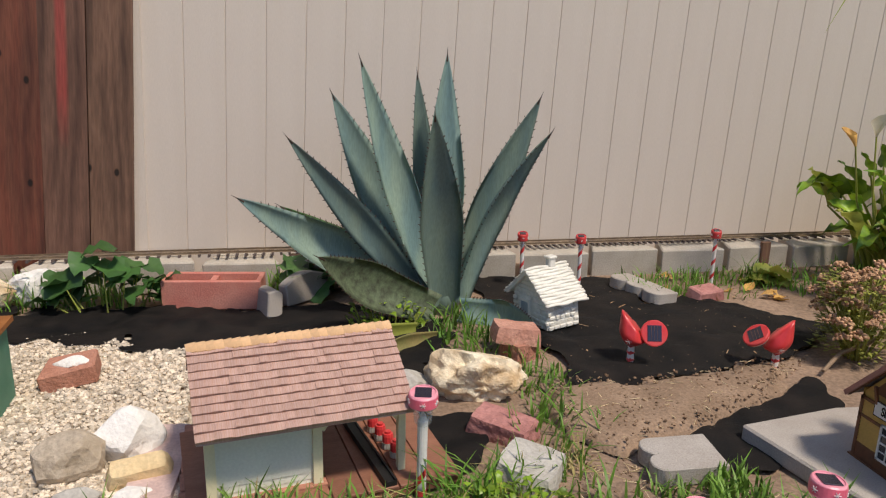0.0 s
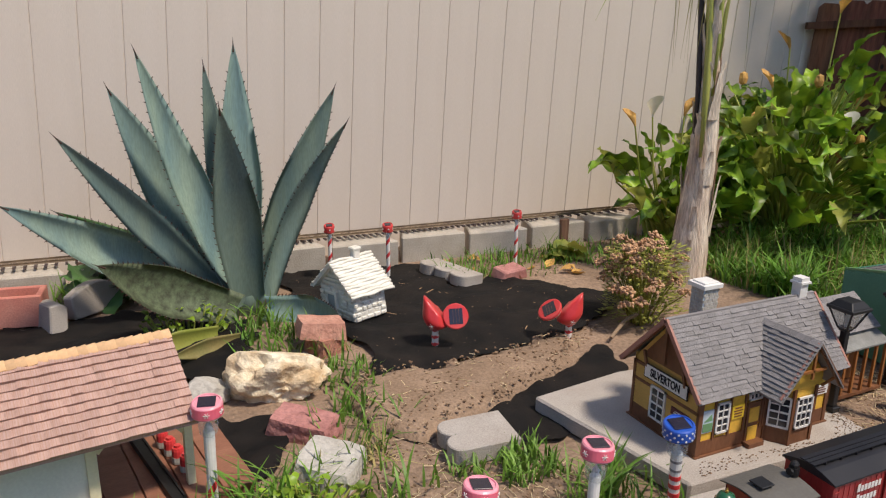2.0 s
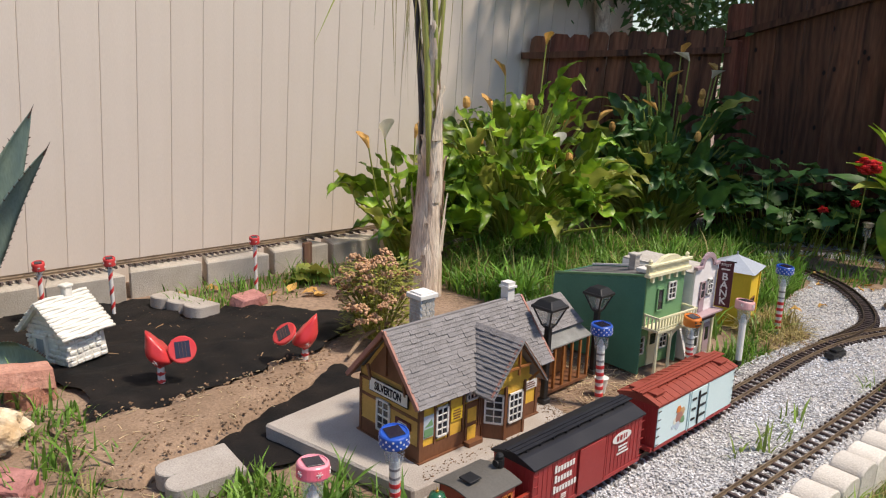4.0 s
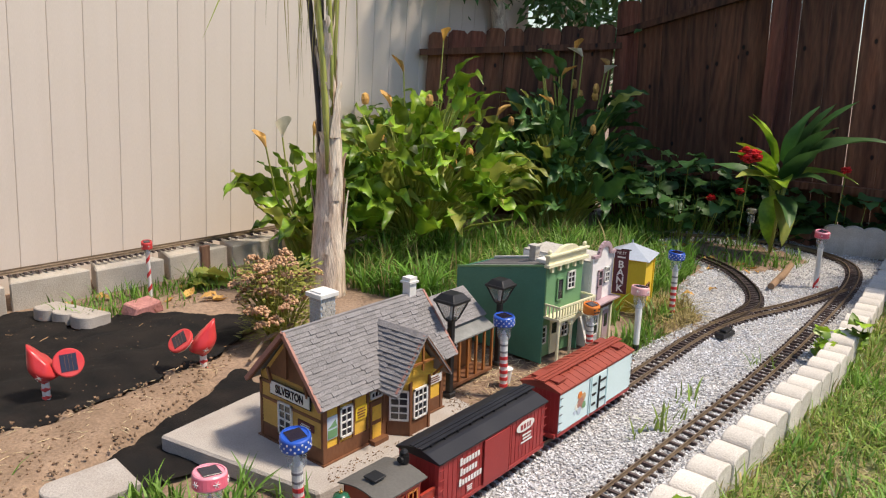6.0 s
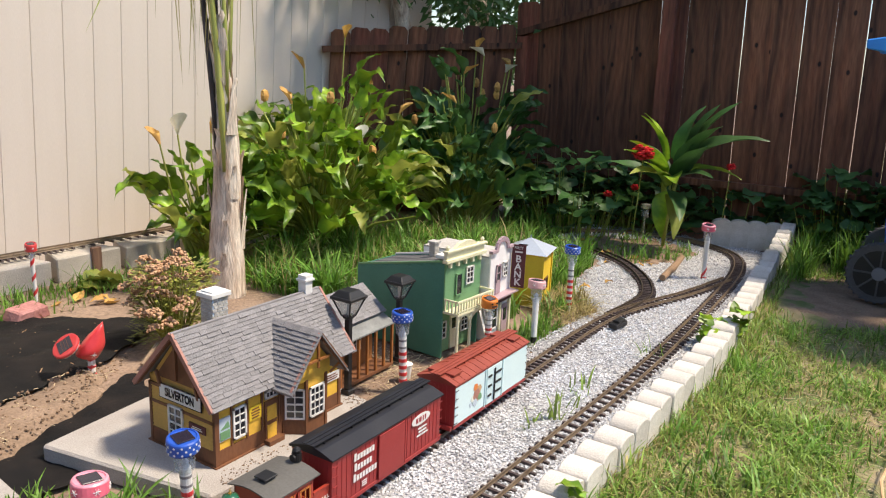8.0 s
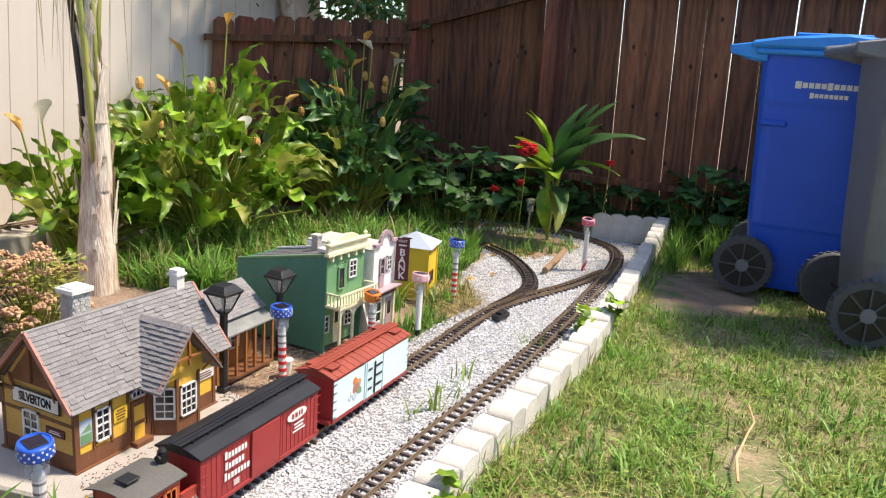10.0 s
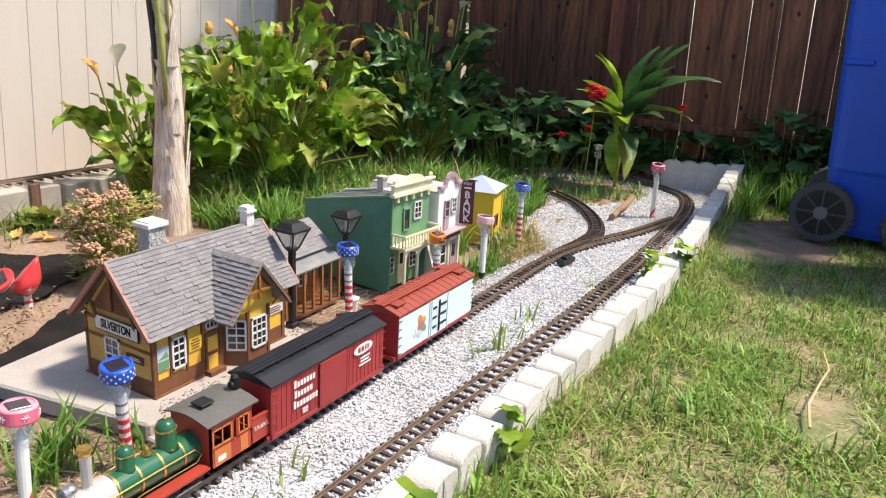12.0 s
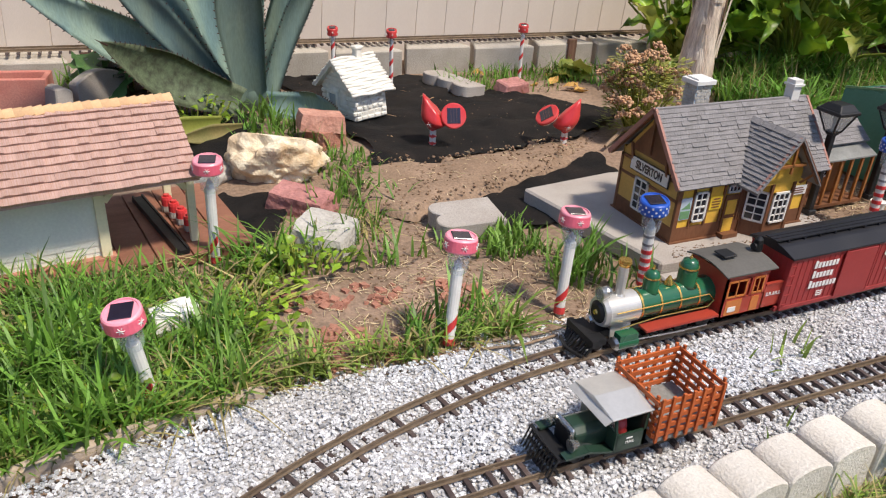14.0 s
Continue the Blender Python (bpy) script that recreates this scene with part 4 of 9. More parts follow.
track([(3.40, 0.975), (3.62, 0.955), (3.82, 0.965), (4.05, 1.06), (4.28, 1.22), (4.42, 1.38), (4.50, 1.52)], "dark curved siding track on black plastic ties", M["rail_dark"], z=0.016)
track([(-2.4, 3.35, 0.13), (-0.4, 3.33, 0.125), (1.0, 3.29, 0.12), (2.2, 3.28, 0.112), (3.2, 3.28, 0.105), (4.2, 3.30, 0.10)], "weathered rail track on concrete blocks along the house wall", M["rail"], z=0.012)
# switch motor beside the points
solid("switch_motor", Geo().box((0, 0, 0.008), (0.075, 0.03, 0.016)).box((0.005, 0, 0.02), (0.045, 0.022, 0.01)), M["black"], "black plastic switch motor box beside the track", "switch", m=pose(3.27, 0.905, 0.015, 0, 0, -8) @ Matrix.Scale(1.25, 4), bevel=0.002)


def block(w, h, d, seed):
    g = Geo()
    rr = random.Random(seed)
    k = 0.18 * w
    g.prism([(-w / 2, 0, 0), (w / 2, 0, 0), (w / 2 - k, d, 0), (-w / 2 + k, d, 0)], (0, 0, h))
    return mesh_of("retaining_block", g, M["concrete"], bevel=0.006)


BLOCKS = [block(0.325, 0.135, 0.20, 1), block(0.318, 0.125, 0.20, 2)]
x = -2.44
i = 0
while x < 4.0:
    y = 3.30 - 0.035 * x if x < 0 else 3.285 - 0.02 * x
    zt = 0.125 - 0.006 * x
    ob = tagged(new("retaining_block", BLOCKS[i % 2]), "grey concrete retaining wall block under the wall track", "block", "row of retaining blocks")
    ob.matrix_basis = pose(x, y - 0.08 + rng.uniform(-0.012, 0.012), zt - 0.135 + rng.uniform(-0.004, 0.004), 0, 0, rng.uniform(-3, 3) - 1.5)
    x += 0.345
    i += 1
for x, y in ((2.42, 3.16), (0.20, 3.28), (-0.62, 3.36)):
    solid("wooden_stake", Geo().box((0, 0, 0.065), (0.048, 0.022, 0.15)), M["fence_brown"], "short brown wooden stake between concrete blocks", "stake", "stakes between the blocks", m=pose(x, y, -0.01, 0, 0, 4), bevel=0.002)

# scalloped edging: one rounded stone after another
def edging_mesh(w, h, d):
    g, n = Geo(), 10
    prof = [(-w / 2, 0)] + [(-w / 2 * math.cos(math.pi * k / n), h * 0.81 + h * 0.19 * math.sin(math.pi * k / n)) for k in range(n + 1)] + [(w / 2, 0)]
    g.prism([(u, -d / 2, z) for u, z in prof], (0, d, 0))
    return mesh_of("edging_stone", g, M["edging"], bevel=0.003)


EDGE = edging_mesh(0.0985, 0.12, 0.082)
EDGE_TALL = edging_mesh(0.098, 0.22, 0.075)
EPTS = smooth_path([(0.55, 0.47), (0.97, 0.53), (1.5, 0.545), (2.07, 0.54), (2.4, 0.525), (2.8, 0.51), (3.2, 0.50), (3.85, 0.53), (4.39, 0.56), (5.06, 0.585), (5.32, 0.60)], 0.097)
for i, p in enumerate(EPTS):
    q = EPTS[min(i + 1, len(EPTS) - 1)] - EPTS[max(i - 1, 0)]
    rise = max(0.0, min(1.0, (p.x - 4.2) / 1.0)) * 0.085
    ob = tagged(new("edging_stone", EDGE_TALL if rise > 0.02 else EDGE), "pale scalloped concrete edging stone between ballast and lawn", "edging", "scalloped lawn edging")
    ob.matrix_basis = pose(p.x, p.y + rng.uniform(-0.004, 0.004), -0.025 + (rise - 0.10 if rise > 0.02 else rise) + rng.uniform(-0.0025, 0.0025), rng.uniform(-1, 1), rng.uniform(-0.6, 0.6), math.degrees(math.atan2(q.y, q.x)) + rng.uniform(-1, 1)) @ Matrix.Diagonal((rng.uniform(0.985, 1.0), rng.uniform(0.97, 1.03), rng.uniform(0.97, 1.03), 1))
EDGE2 = edging_mesh(0.118, 0.175, 0.06)
for k in range(4):
    u = k / 3
    ob = tagged(new("edging_stone", EDGE2), "grey scalloped concrete edging stone closing the track corner", "edging", "scalloped corner edging")
    ob.matrix_basis = pose(5.215 + 0.095 * u, 0.965 - 0.29 * u, 0.0, 0, 0, -72)

# a weathered board, bent along the near side of the track bed
g = Geo()
bend_ = smooth_path([(-0.55, 0.80), (-0.25, 0.915), (0.0, 0.992), (0.2, 1.035), (0.32, 1.056), (0.42, 1.070)], 0.03)
for i_, p_ in enumerate(bend_):
    d_ = (bend_[min(i_ + 1, len(bend_) - 1)] - bend_[max(i_ - 1, 0)]).normalized()
    n_ = Vector((-d_.y, d_.x, 0)) * 0.011
    zt_ = 0.026 + 0.005 * noise.noise((p_.x * 6, 0, 3))
    g.v += [tuple(p_ - n_ + Vector((0, 0, -0.03))), tuple(p_ - n_ + Vector((0, 0, zt_))), tuple(p_ + n_ + Vector((0, 0, zt_ + 0.002))), tuple(p_ + n_ + Vector((0, 0, -0.03)))]
    if i_:
        k_ = 4 * i_
        g.f += [(k_ - 4 + a_, k_ - 4 + (a_ + 1) % 4, k_ + (a_ + 1) % 4, k_ + a_) for a_ in range(4)]
g.f += [(3, 2, 1, 0), tuple(len(g.v) - 4 + a_ for a_ in range(4))]
solid("edging_board", g, M["driftwood"], "weathered pale timber board edging the track bed", "edging", bevel=0.002)

# ---------------------------------------------------------------- the train
RAIL_Z = 0.0265
FACE = Matrix.Rotation(radians(90), 4, 'X')   # lettering that stands up and looks to -y


def wheelset(parent, x, material=None, r=0.0155):
    for s in (-1, 1):
        g = Geo().tube([(x, s * 0.021, r), (x, s * 0.0255, r)], [r, r * 0.92], 14)
        g.tube([(x, s * 0.019, r), (x, s * 0.021, r)], [r * 1.15, r * 1.15], 14)
        part("wheel", g, material or M["iron"], parent)


def bogie(car, x):
    b = part("bogie", Geo().box((x, 0, 0.017), (0.05, 0.012, 0.012)), M["iron"], car)
    for s in (-1, 1):
        g = Geo().box((x, s * 0.031, 0.017), (0.075, 0.006, 0.008)).box((x, s * 0.031, 0.017), (0.022, 0.009, 0.016))
        for u in (-0.024, 0.024):
            g.box((x + u, s * 0.032, 0.0165), (0.012, 0.008, 0.012))
        part("side_frame", g, M["iron"], b)
    for u in (-0.024, 0.024):
        wheelset(b, x + u)


def boxcar(x0, length, label, body_mat, side_mat, roof_mat):
    w, z0, z1 = 0.118, 0.030, 0.152
    car = thing("freight_car", pose(x0, 0.98, RAIL_Z), label, "train car", group="train on the depot track")
    L = length
    part("body", Geo().span((0, -w / 2, z0), (L, w / 2, z1)), body_mat, car, bevel=0.0006)
    part("side_sill", Geo().span((0.0003, -w / 2 - 0.002, z0 - 0.006), (L - 0.0003, w / 2 + 0.002, z0 + 0.004)), body_mat, car, bevel=0.0006)
    part("top_plate", Geo().span((0.0003, -w / 2 - 0.002, z1 - 0.006), (L - 0.0003, w / 2 + 0.002, z1 + 0.002)), body_mat, car, bevel=0.0006)
    seam = mesh_of("seam_strip", Geo().box((0, 0, 0), (0.0012, 0.0016, z1 - z0 - 0.012)), body_mat)
    if not side_mat:
        for i in range(1, 26):
            part("seam_strip", seam, None, car, m=Matrix.Translation((L * i / 26, -w / 2 - 0.0002, (z0 + z1) / 2)))
    for i in range(1, 9):
        part("seam_strip", seam, None, car, m=Matrix.Translation((-0.0002, -w / 2 + w * i / 9, (z0 + z1) / 2)))
    if side_mat:
        for s in (-1, 1):
            p = Geo().box((L / 2, s * (w / 2 + 0.0018), (z0 + z1) / 2), (L - 0.004, 0.001, z1 - z0 - 0.012))
            part("side_panel", p, side_mat, car, "pale blue side panel")
    prof = [(-w / 2 - 0.006, z1 + 0.001), (-w / 2 - 0.006, z1 + 0.005), (-w / 4, z1 + 0.0165), (0, z1 + 0.021), (w / 4, z1 + 0.0165), (w / 2 + 0.006, z1 + 0.005), (w / 2 + 0.006, z1 + 0.001)]
    part("roof", Geo().prism([(-0.005, y, z) for y, z in prof], (L + 0.01, 0, 0)), roof_mat, car, bevel=0.0004)
    for i in range(14 if side_mat else 0):
        x = L * (i + 0.5) / 14
        part("roof_seam", Geo().prism([(x - 0.001, y, z + 0.0012) for y, z in prof], (0.002, 0, 0)), roof_mat, car)
    for y in (-0.012, 0.0, 0.012):
        part("roof_walk", Geo().span((-0.012, y - 0.005, z1 + 0.0245), (L + 0.012, y + 0.005, z1 + 0.027)), roof_mat, car)
    for i in range(9):
        part("walk_support", Geo().box((L * (i + 0.5) / 9, 0, z1 + 0.022), (0.004, 0.036, 0.006)), roof_mat, car)
    door = part("door", Geo().box((L / 2, -w / 2 - 0.0035, (z0 + z1) / 2), (0.10 if not side_mat else 0.085, 0.003, z1 - z0 - 0.01)), side_mat or body_mat, car, bevel=0.0006)
    for x in (-0.052, 0.052):
        part("door_rail", Geo().box((L / 2 + x, -w / 2 - 0.004, (z0 + z1) / 2), (0.003, 0.003, z1 - z0 - 0.006)), side_mat or body_mat, door)
    for x in (0.006, L - 0.006):
        for i in range(5):
            part("grab_iron", Geo().box((x, -w / 2 - 0.005, z0 + 0.012 + i * 0.024), (0.014, 0.0016, 0.0016)), M["iron"] if side_mat else body_mat, car)
    for x, d in ((-0.006, -1), (L + 0.006, 1)):
        part("brake_wheel", Geo().tube([(x, 0.02, 0.10), (x + d * 0.003, 0.02, 0.10)], [0.012, 0.012], 12), M["iron"], car)
        part("coupler", Geo().box((x + d * 0.012, 0, 0.020), (0.030, 0.010, 0.010)), M["iron"], car, bevel=0.002)
        part("end_beam", Geo().box((x, 0, 0.028), (0.008, w * 0.95, 0.012)), body_mat, car)
    part("underframe", Geo().box((L / 2, 0, 0.026), (L * 0.94, 0.03, 0.010)).box((L / 2, -0.03, 0.022), (0.09, 0.02, 0.012)), M["iron"], car)
    for x in (0.065, L - 0.065):
        bogie(car, x)
    return car, w, z0, z1, L


car, w, z0, z1, L = boxcar(1.530, 0.430, "dark red boxcar with black roof and white lettering", M["car_red"], None, M["car_roof"])
fy = -w / 2 - 0.0022
for row, (x, n_) in enumerate(((-0.004, 7), (-0.008, 6), (0.0, 8))):
    g = Geo()
    for k in range(n_):
        tall = 0.0185 if k == 0 else 0.0135
        g.box(((k - n_ / 2 + 0.5) * 0.0108, tall / 2, 0), (0.0078, tall, 0.0008))
    tagged(part("painted_name", g, M["white"], car, m=Matrix.Translation((0.112 + x, fy - 0.0012, 0.120 - 0.0255 * row)) @ FACE), "white painted company marking", kind="stuff")
bars(0.02, 0.016, 3, M["white"], car, Matrix.Translation((0.110, fy - 0.0012, 0.052)) @ FACE)
oval = Geo().prism([(0.040 * math.cos(a * math.pi / 14) , 0.0145 * math.sin(a * math.pi / 14), 0) for a in range(28)], (0, 0, 0.001))
part("emblem", oval, M["white"], car, "white oval emblem", m=Matrix.Translation((0.335, fy - 0.001, 0.124)) @ FACE)
for ex_, ew_ in ((-0.018, 0.009), (-0.004, 0.009), (0.009, 0.005), (0.019, 0.005)):
    part("emblem_bar", Geo().box((ex_, 0, 0), (ew_, 0.013, 0.0012)), M["car_red"], car, "red emblem mark", m=Matrix.Translation((0.335, fy - 0.0022, 0.124)) @ FACE)
bars(0.05, 0.028, 3, M["white"], car, Matrix.Translation((0.345, fy, 0.088)) @ FACE)

car, w, z0, z1, L = boxcar(2.030, 0.430, "refrigerator car with pale blue sides and red roof", M["car_red"], M["reefer_side"], M["reefer_roof"])
fy = -w / 2 - 0.0026
for dx, dz, r, k in ((0, 0, 0.019, "trim_red"), (0.014, 0.014, 0.014, "ridge_wood"), (-0.018, -0.006, 0.013, "sage"), (0.020, -0.012, 0.012, "mid_green"), (-0.005, 0.024, 0.012, "orange"), (-0.006, -0.022, 0.013, "pale_blue"), (0.004, -0.012, 0.010, "orange"), (-0.030, -0.020, 0.008, "pale_blue")):
    part("fruit_emblem", Geo().prism([(r * math.cos(a * math.pi / 6) * rng.uniform(0.8, 1.1), r * math.sin(a * math.pi / 6) * rng.uniform(0.7, 1.1), 0) for a in range(12)], (0, 0, 0.0006)), M[k], car, "faded painted fruit emblem", m=Matrix.Translation((0.115 + dx, fy - 0.0004 * rng.random(), 0.088 + dz)) @ FACE)
for dx in (-0.028, 0.012, 0.03):
    for dz in (0.062, 0.092, 0.122):
        part("hinge", Geo().box((0.215 + dx, fy - 0.004, dz), (0.020, 0.002, 0.006)), M["iron"], car, "black strap hinge")
part("door_bar", Geo().box((0.213, fy - 0.005, 0.09), (0.005, 0.003, 0.10)), M["iron"], car)
for x in (0.04, 0.39):
    for y in (-0.028, 0.028):
        part("ice_hatch", Geo().box((x, y, z1 + 0.0205), (0.045, 0.030, 0.006)), M["reefer_roof"], car, bevel=0.001)


def locomotive():
    lo = thing("steam_locomotive", pose(1.018, 0.985, RAIL_Z), "green and silver toy steam locomotive with red cab", "locomotive", group="train on the depot track")
    ax = 0.076
    ring = lambda x0, x1, r, n=44: Geo().tube([(x0, 0, ax), (x1, 0, ax)], [r, r], n)
    part("smokebox", ring(0.075, 0.150, 0.0335), M["silver_paint"], lo, "silver smokebox", smooth=False)
    part("smokebox_front", Geo().tube([(0.066, 0, ax), (0.075, 0, ax)], [0.030, 0.0345], 44), M["silver_paint"], lo)
    sd = part("smokebox_door", Geo().tube([(0.060, 0, ax), (0.0655, 0, ax)], [0.017, 0.024], 28), M["iron"], lo, "dark round smokebox door")
    part("door_hub", Geo().tube([(0.057, 0, ax), (0.0605, 0, ax)], [0.005, 0.007], 12), M["brass"], sd)
    part("boiler", ring(0.150, 0.345, 0.0325), M["loco_green"], lo, "glossy green boiler", smooth=False)
    for x in (0.152, 0.200, 0.250, 0.300):
        part("boiler_band", ring(x, x + 0.0045, 0.0335), M["brass"], lo, "brass boiler band")
    part("saddle", Geo().box((0.115, 0, 0.038), (0.05, 0.042, 0.035), top=(1, 0.8)), M["silver_paint"], lo)
    ch = part("chimney", Geo().tube([(0.112, 0, ax + 0.028), (0.112, 0, ax + 0.036), (0.112, 0, ax + 0.105)], [0.015, 0.0095, 0.0105], 14), M["silver_paint"], lo, "silver straight chimney")
    part("chimney_cap", Geo().tube([(0.112, 0, ax + 0.098), (0.112, 0, ax + 0.106), (0.112, 0, ax + 0.113)], [0.011, 0.0145, 0.0125], 14), M["brass"], ch, "brass chimney cap")
    for x, h, r in ((0.190, 0.048, 0.017), (0.285, 0.058, 0.0205)):
        zt = ax + 0.024
        d = part("dome", Geo().tube([(x, 0, zt), (x, 0, zt + 0.008), (x, 0, zt + h * 0.75), (x, 0, zt + h), (x, 0, zt + h + 0.004)], [r * 1.25, r, r, r * 0.75, r * 0.2], 16), M["loco_green"], lo, smooth=True)
        part("dome_ring", Geo().tube([(x, 0, zt + h * 0.72), (x, 0, zt + h * 0.78)], [r * 1.06, r * 1.06], 16), M["brass"], d)
        part("finial", Geo().ball((x, 0, zt + h + 0.006), 0.004, 8).tube([(x, 0, zt + h), (x, 0, zt + h + 0.014)], 0.0016, 6), M["brass"], d)
    part("bell", Geo().tube([(0.238, 0, ax + 0.034), (0.238, 0, ax + 0.046), (0.238, 0, ax + 0.052)], [0.010, 0.006, 0.003], 12), M["brass"], lo)
    hl = part("headlamp", Geo().tube([(0.062, 0, ax + 0.042), (0.078, 0, ax + 0.042)], [0.0155, 0.012], 20).ball((0.078, 0, ax + 0.044), 0.013, 12).box((0.075, 0, ax + 0.030), (0.018, 0.014, 0.008)), M["chrome"], lo)
    part("lens", Geo().tube([(0.0605, 0, ax + 0.042), (0.0618, 0, ax + 0.042)], [0.0120, 0.0120], 18), M["lamp_glass"], hl)
    for s in (-1, 1):
        part("handrail", Geo().tube([(0.085, s * 0.037, ax + 0.012), (0.2, s * 0.038, ax + 0.014), (0.32, s * 0.038, ax + 0.014), (0.34, s * 0.036, ax - 0.006), (0.325, s * 0.037, ax - 0.018), (0.2, s * 0.0375, ax - 0.016), (0.10, s * 0.037, ax - 0.026)], 0.0014, 6), M["brass"], lo, "brass handrail")
        part("running_board", Geo().box((0.243, s * 0.047, 0.046), (0.19, 0.028, 0.005)), M["loco_red"], lo, "red running board")
        cy = part("cylinder", Geo().tube([(0.085, s * 0.046, 0.022), (0.135, s * 0.046, 0.022)], 0.0135, 14).box((0.11, s * 0.046, 0.038), (0.044, 0.022, 0.014)), M["loco_green"], lo)
        part("cylinder_cover", Geo().tube([(0.080, s * 0.046, 0.022), (0.0855, s * 0.046, 0.022)], [0.010, 0.0145], 14), M["chrome"], cy)
        part("connecting_rod", Geo().beam((0.13, s * 0.044, 0.022), (0.265, s * 0.044, 0.016), 0.006, 0.004), M["chrome"], lo)
        part("side_rod", Geo().beam((0.205, s * 0.040, 0.014), (0.330, s * 0.040, 0.014), 0.006, 0.003), M["chrome"], lo)
        for x in (0.205, 0.270, 0.330):
            part("driving_wheel", Geo().tube([(x, s * 0.024, 0.0195), (x, s * 0.030, 0.0195)], [0.0195, 0.0190], 18).tube([(x, s * 0.030, 0.0195), (x, s * 0.035, 0.0195)], [0.005, 0.005], 8), M["iron"], lo)
        for x in (0.06, 0.40, 0.455):
            part("truck_wheel", Geo().tube([(x, s * 0.022, 0.011), (x, s * 0.027, 0.011)], [0.011, 0.011], 14), M["iron"], lo)
    part("frame", Geo().box((0.25, 0, 0.030), (0.44, 0.034, 0.016)).box((0.05, 0, 0.030), (0.03, 0.085, 0.014)), M["iron"], lo)
    pilot = part("pilot", Geo().box((0.035, 0, 0.031), (0.014, 0.096, 0.016)), M["iron"], lo, "black slatted cowcatcher")
    for i in range(9):
        y = -0.044 + 0.011 * i
        part("pilot_slat", Geo().beam((0.032, y, 0.028), (0.002 + 0.020 * abs(y) / 0.044, y * 0.85, 0.001), 0.0045), M["iron"], pilot)
    part("pilot_foot", Geo().beam((0.012, -0.040, 0.003), (0.000, 0, 0.003), 0.006).beam((0.012, 0.040, 0.003), (0.000, 0, 0.003), 0.006), M["iron"], pilot)
    # cab
    x0, x1, w, zf, zr = 0.345, 0.462, 0.112, 0.030, 0.137
    cab = part("cab", Geo().span((x0, -w / 2, zf), (x1, w / 2, zf + 0.006)).span((x0, -w / 2, zf), (x0 + 0.004, w / 2, zr)).span((x1 - 0.004, -w / 2, zf), (x1, w / 2, zf + 0.05)), M["loco_red"], lo)
    for s in (-1, 1):
        y = s * (w / 2 - 0.002)
        g = Geo().box(((x0 + x1) / 2, y, zf + 0.024), (x1 - x0, 0.004, 0.048)).box(((x0 + x1) / 2, y, zr - 0.007), (x1 - x0, 0.004, 0.014))
        for u in (0.004, 0.060, 0.075, 0.112):
            g.box((x0 + u, y, zf + 0.07), (0.008, 0.004, 0.05))
        part("cab_side", g, M["loco_red"], cab)
        for xa, ww in ((x0 + 0.032, 0.050), (x0 + 0.092, 0.028)):
            part("window_frame", Geo().box((xa, y + s * 0.0022, zf + 0.053), (ww, 0.002, 0.004)).box((xa, y + s * 0.0022, zf + 0.090), (ww, 0.002, 0.004)).box((xa - ww / 2, y + s * 0.0022, zf + 0.072), (0.004, 0.002, 0.04)).box((xa + ww / 2, y + s * 0.0022, zf + 0.072), (0.004, 0.002, 0.04)).box((xa, y + s * 0.0022, zf + 0.072), (0.003, 0.002, 0.04)), M["loco_orange"], cab, "orange window frame")
            part("panel", Geo().box((xa, y + s * 0.0025, zf + 0.026), (ww - 0.006, 0.001, 0.036)), M["loco_orange"], cab, "orange cab panel")
        part("number_plate", Geo().box((x0 + 0.028, y + s * 0.0035, zf + 0.022), (0.022, 0.001, 0.012)), M["white"], cab, "pale number plate with no readable digits")
    roof = Geo()
    n = 10
    prof = [(-w / 2 - 0.007 + (w + 0.014) * k / n, zr + 0.011 * math.sin(math.pi * k / n)) for k in range(n + 1)]
    roof.prism([(x0 - 0.012, y, z) for y, z in prof] + [(x0 - 0.012, y, z + 0.003) for y, z in prof[::-1]], (x1 - x0 + 0.026, 0, 0))
    rf = part("cab_roof", roof, M["cab_grey"], lo, "dark grey curved cab roof")
    part("roof_hatch", Geo().box((x0 + 0.035, 0.0, zr + 0.021), (0.035, 0.034, 0.004)), M["black"], rf, bevel=0.001)
    # bunker
    bk = part("bunker", Geo().span((x1, -w / 2, zf), (0.520, w / 2, zf + 0.008)).span((x1, -w / 2, zf), (0.520, -w / 2 + 0.004, zf + 0.066)).span((x1, w / 2 - 0.004, zf), (0.520, w / 2, zf + 0.066)).span((0.516, -w / 2, zf), (0.520, w / 2, zf + 0.066)), M["loco_red"], lo, "red coal bunker")
    part("rim", Geo().span((x1, -w / 2 - 0.002, zf + 0.064), (0.522, -w / 2 + 0.005, zf + 0.068)).span((x1, w / 2 - 0.005, zf + 0.064), (0.522, w / 2 + 0.002, zf + 0.068)), M["loco_red"], bk)
    lettering("S.R.&R.L.", 0.0125, M["white"], lo, Matrix.Translation((0.490, -w / 2 - 0.0012, zf + 0.040)) @ FACE)
    lamp = part("rear_lamp", Geo().tube([(0.470, 0.0, zr + 0.016), (0.470, 0, zr + 0.034)], [0.011, 0.011], 12).ball((0.470, 0, zr + 0.038), 0.010, 10).tube([(0.456, 0, zr + 0.026), (0.461, 0, zr + 0.026)], 0.008, 10), M["iron"], lo, "black rear lamp")
    return lo


locomotive()


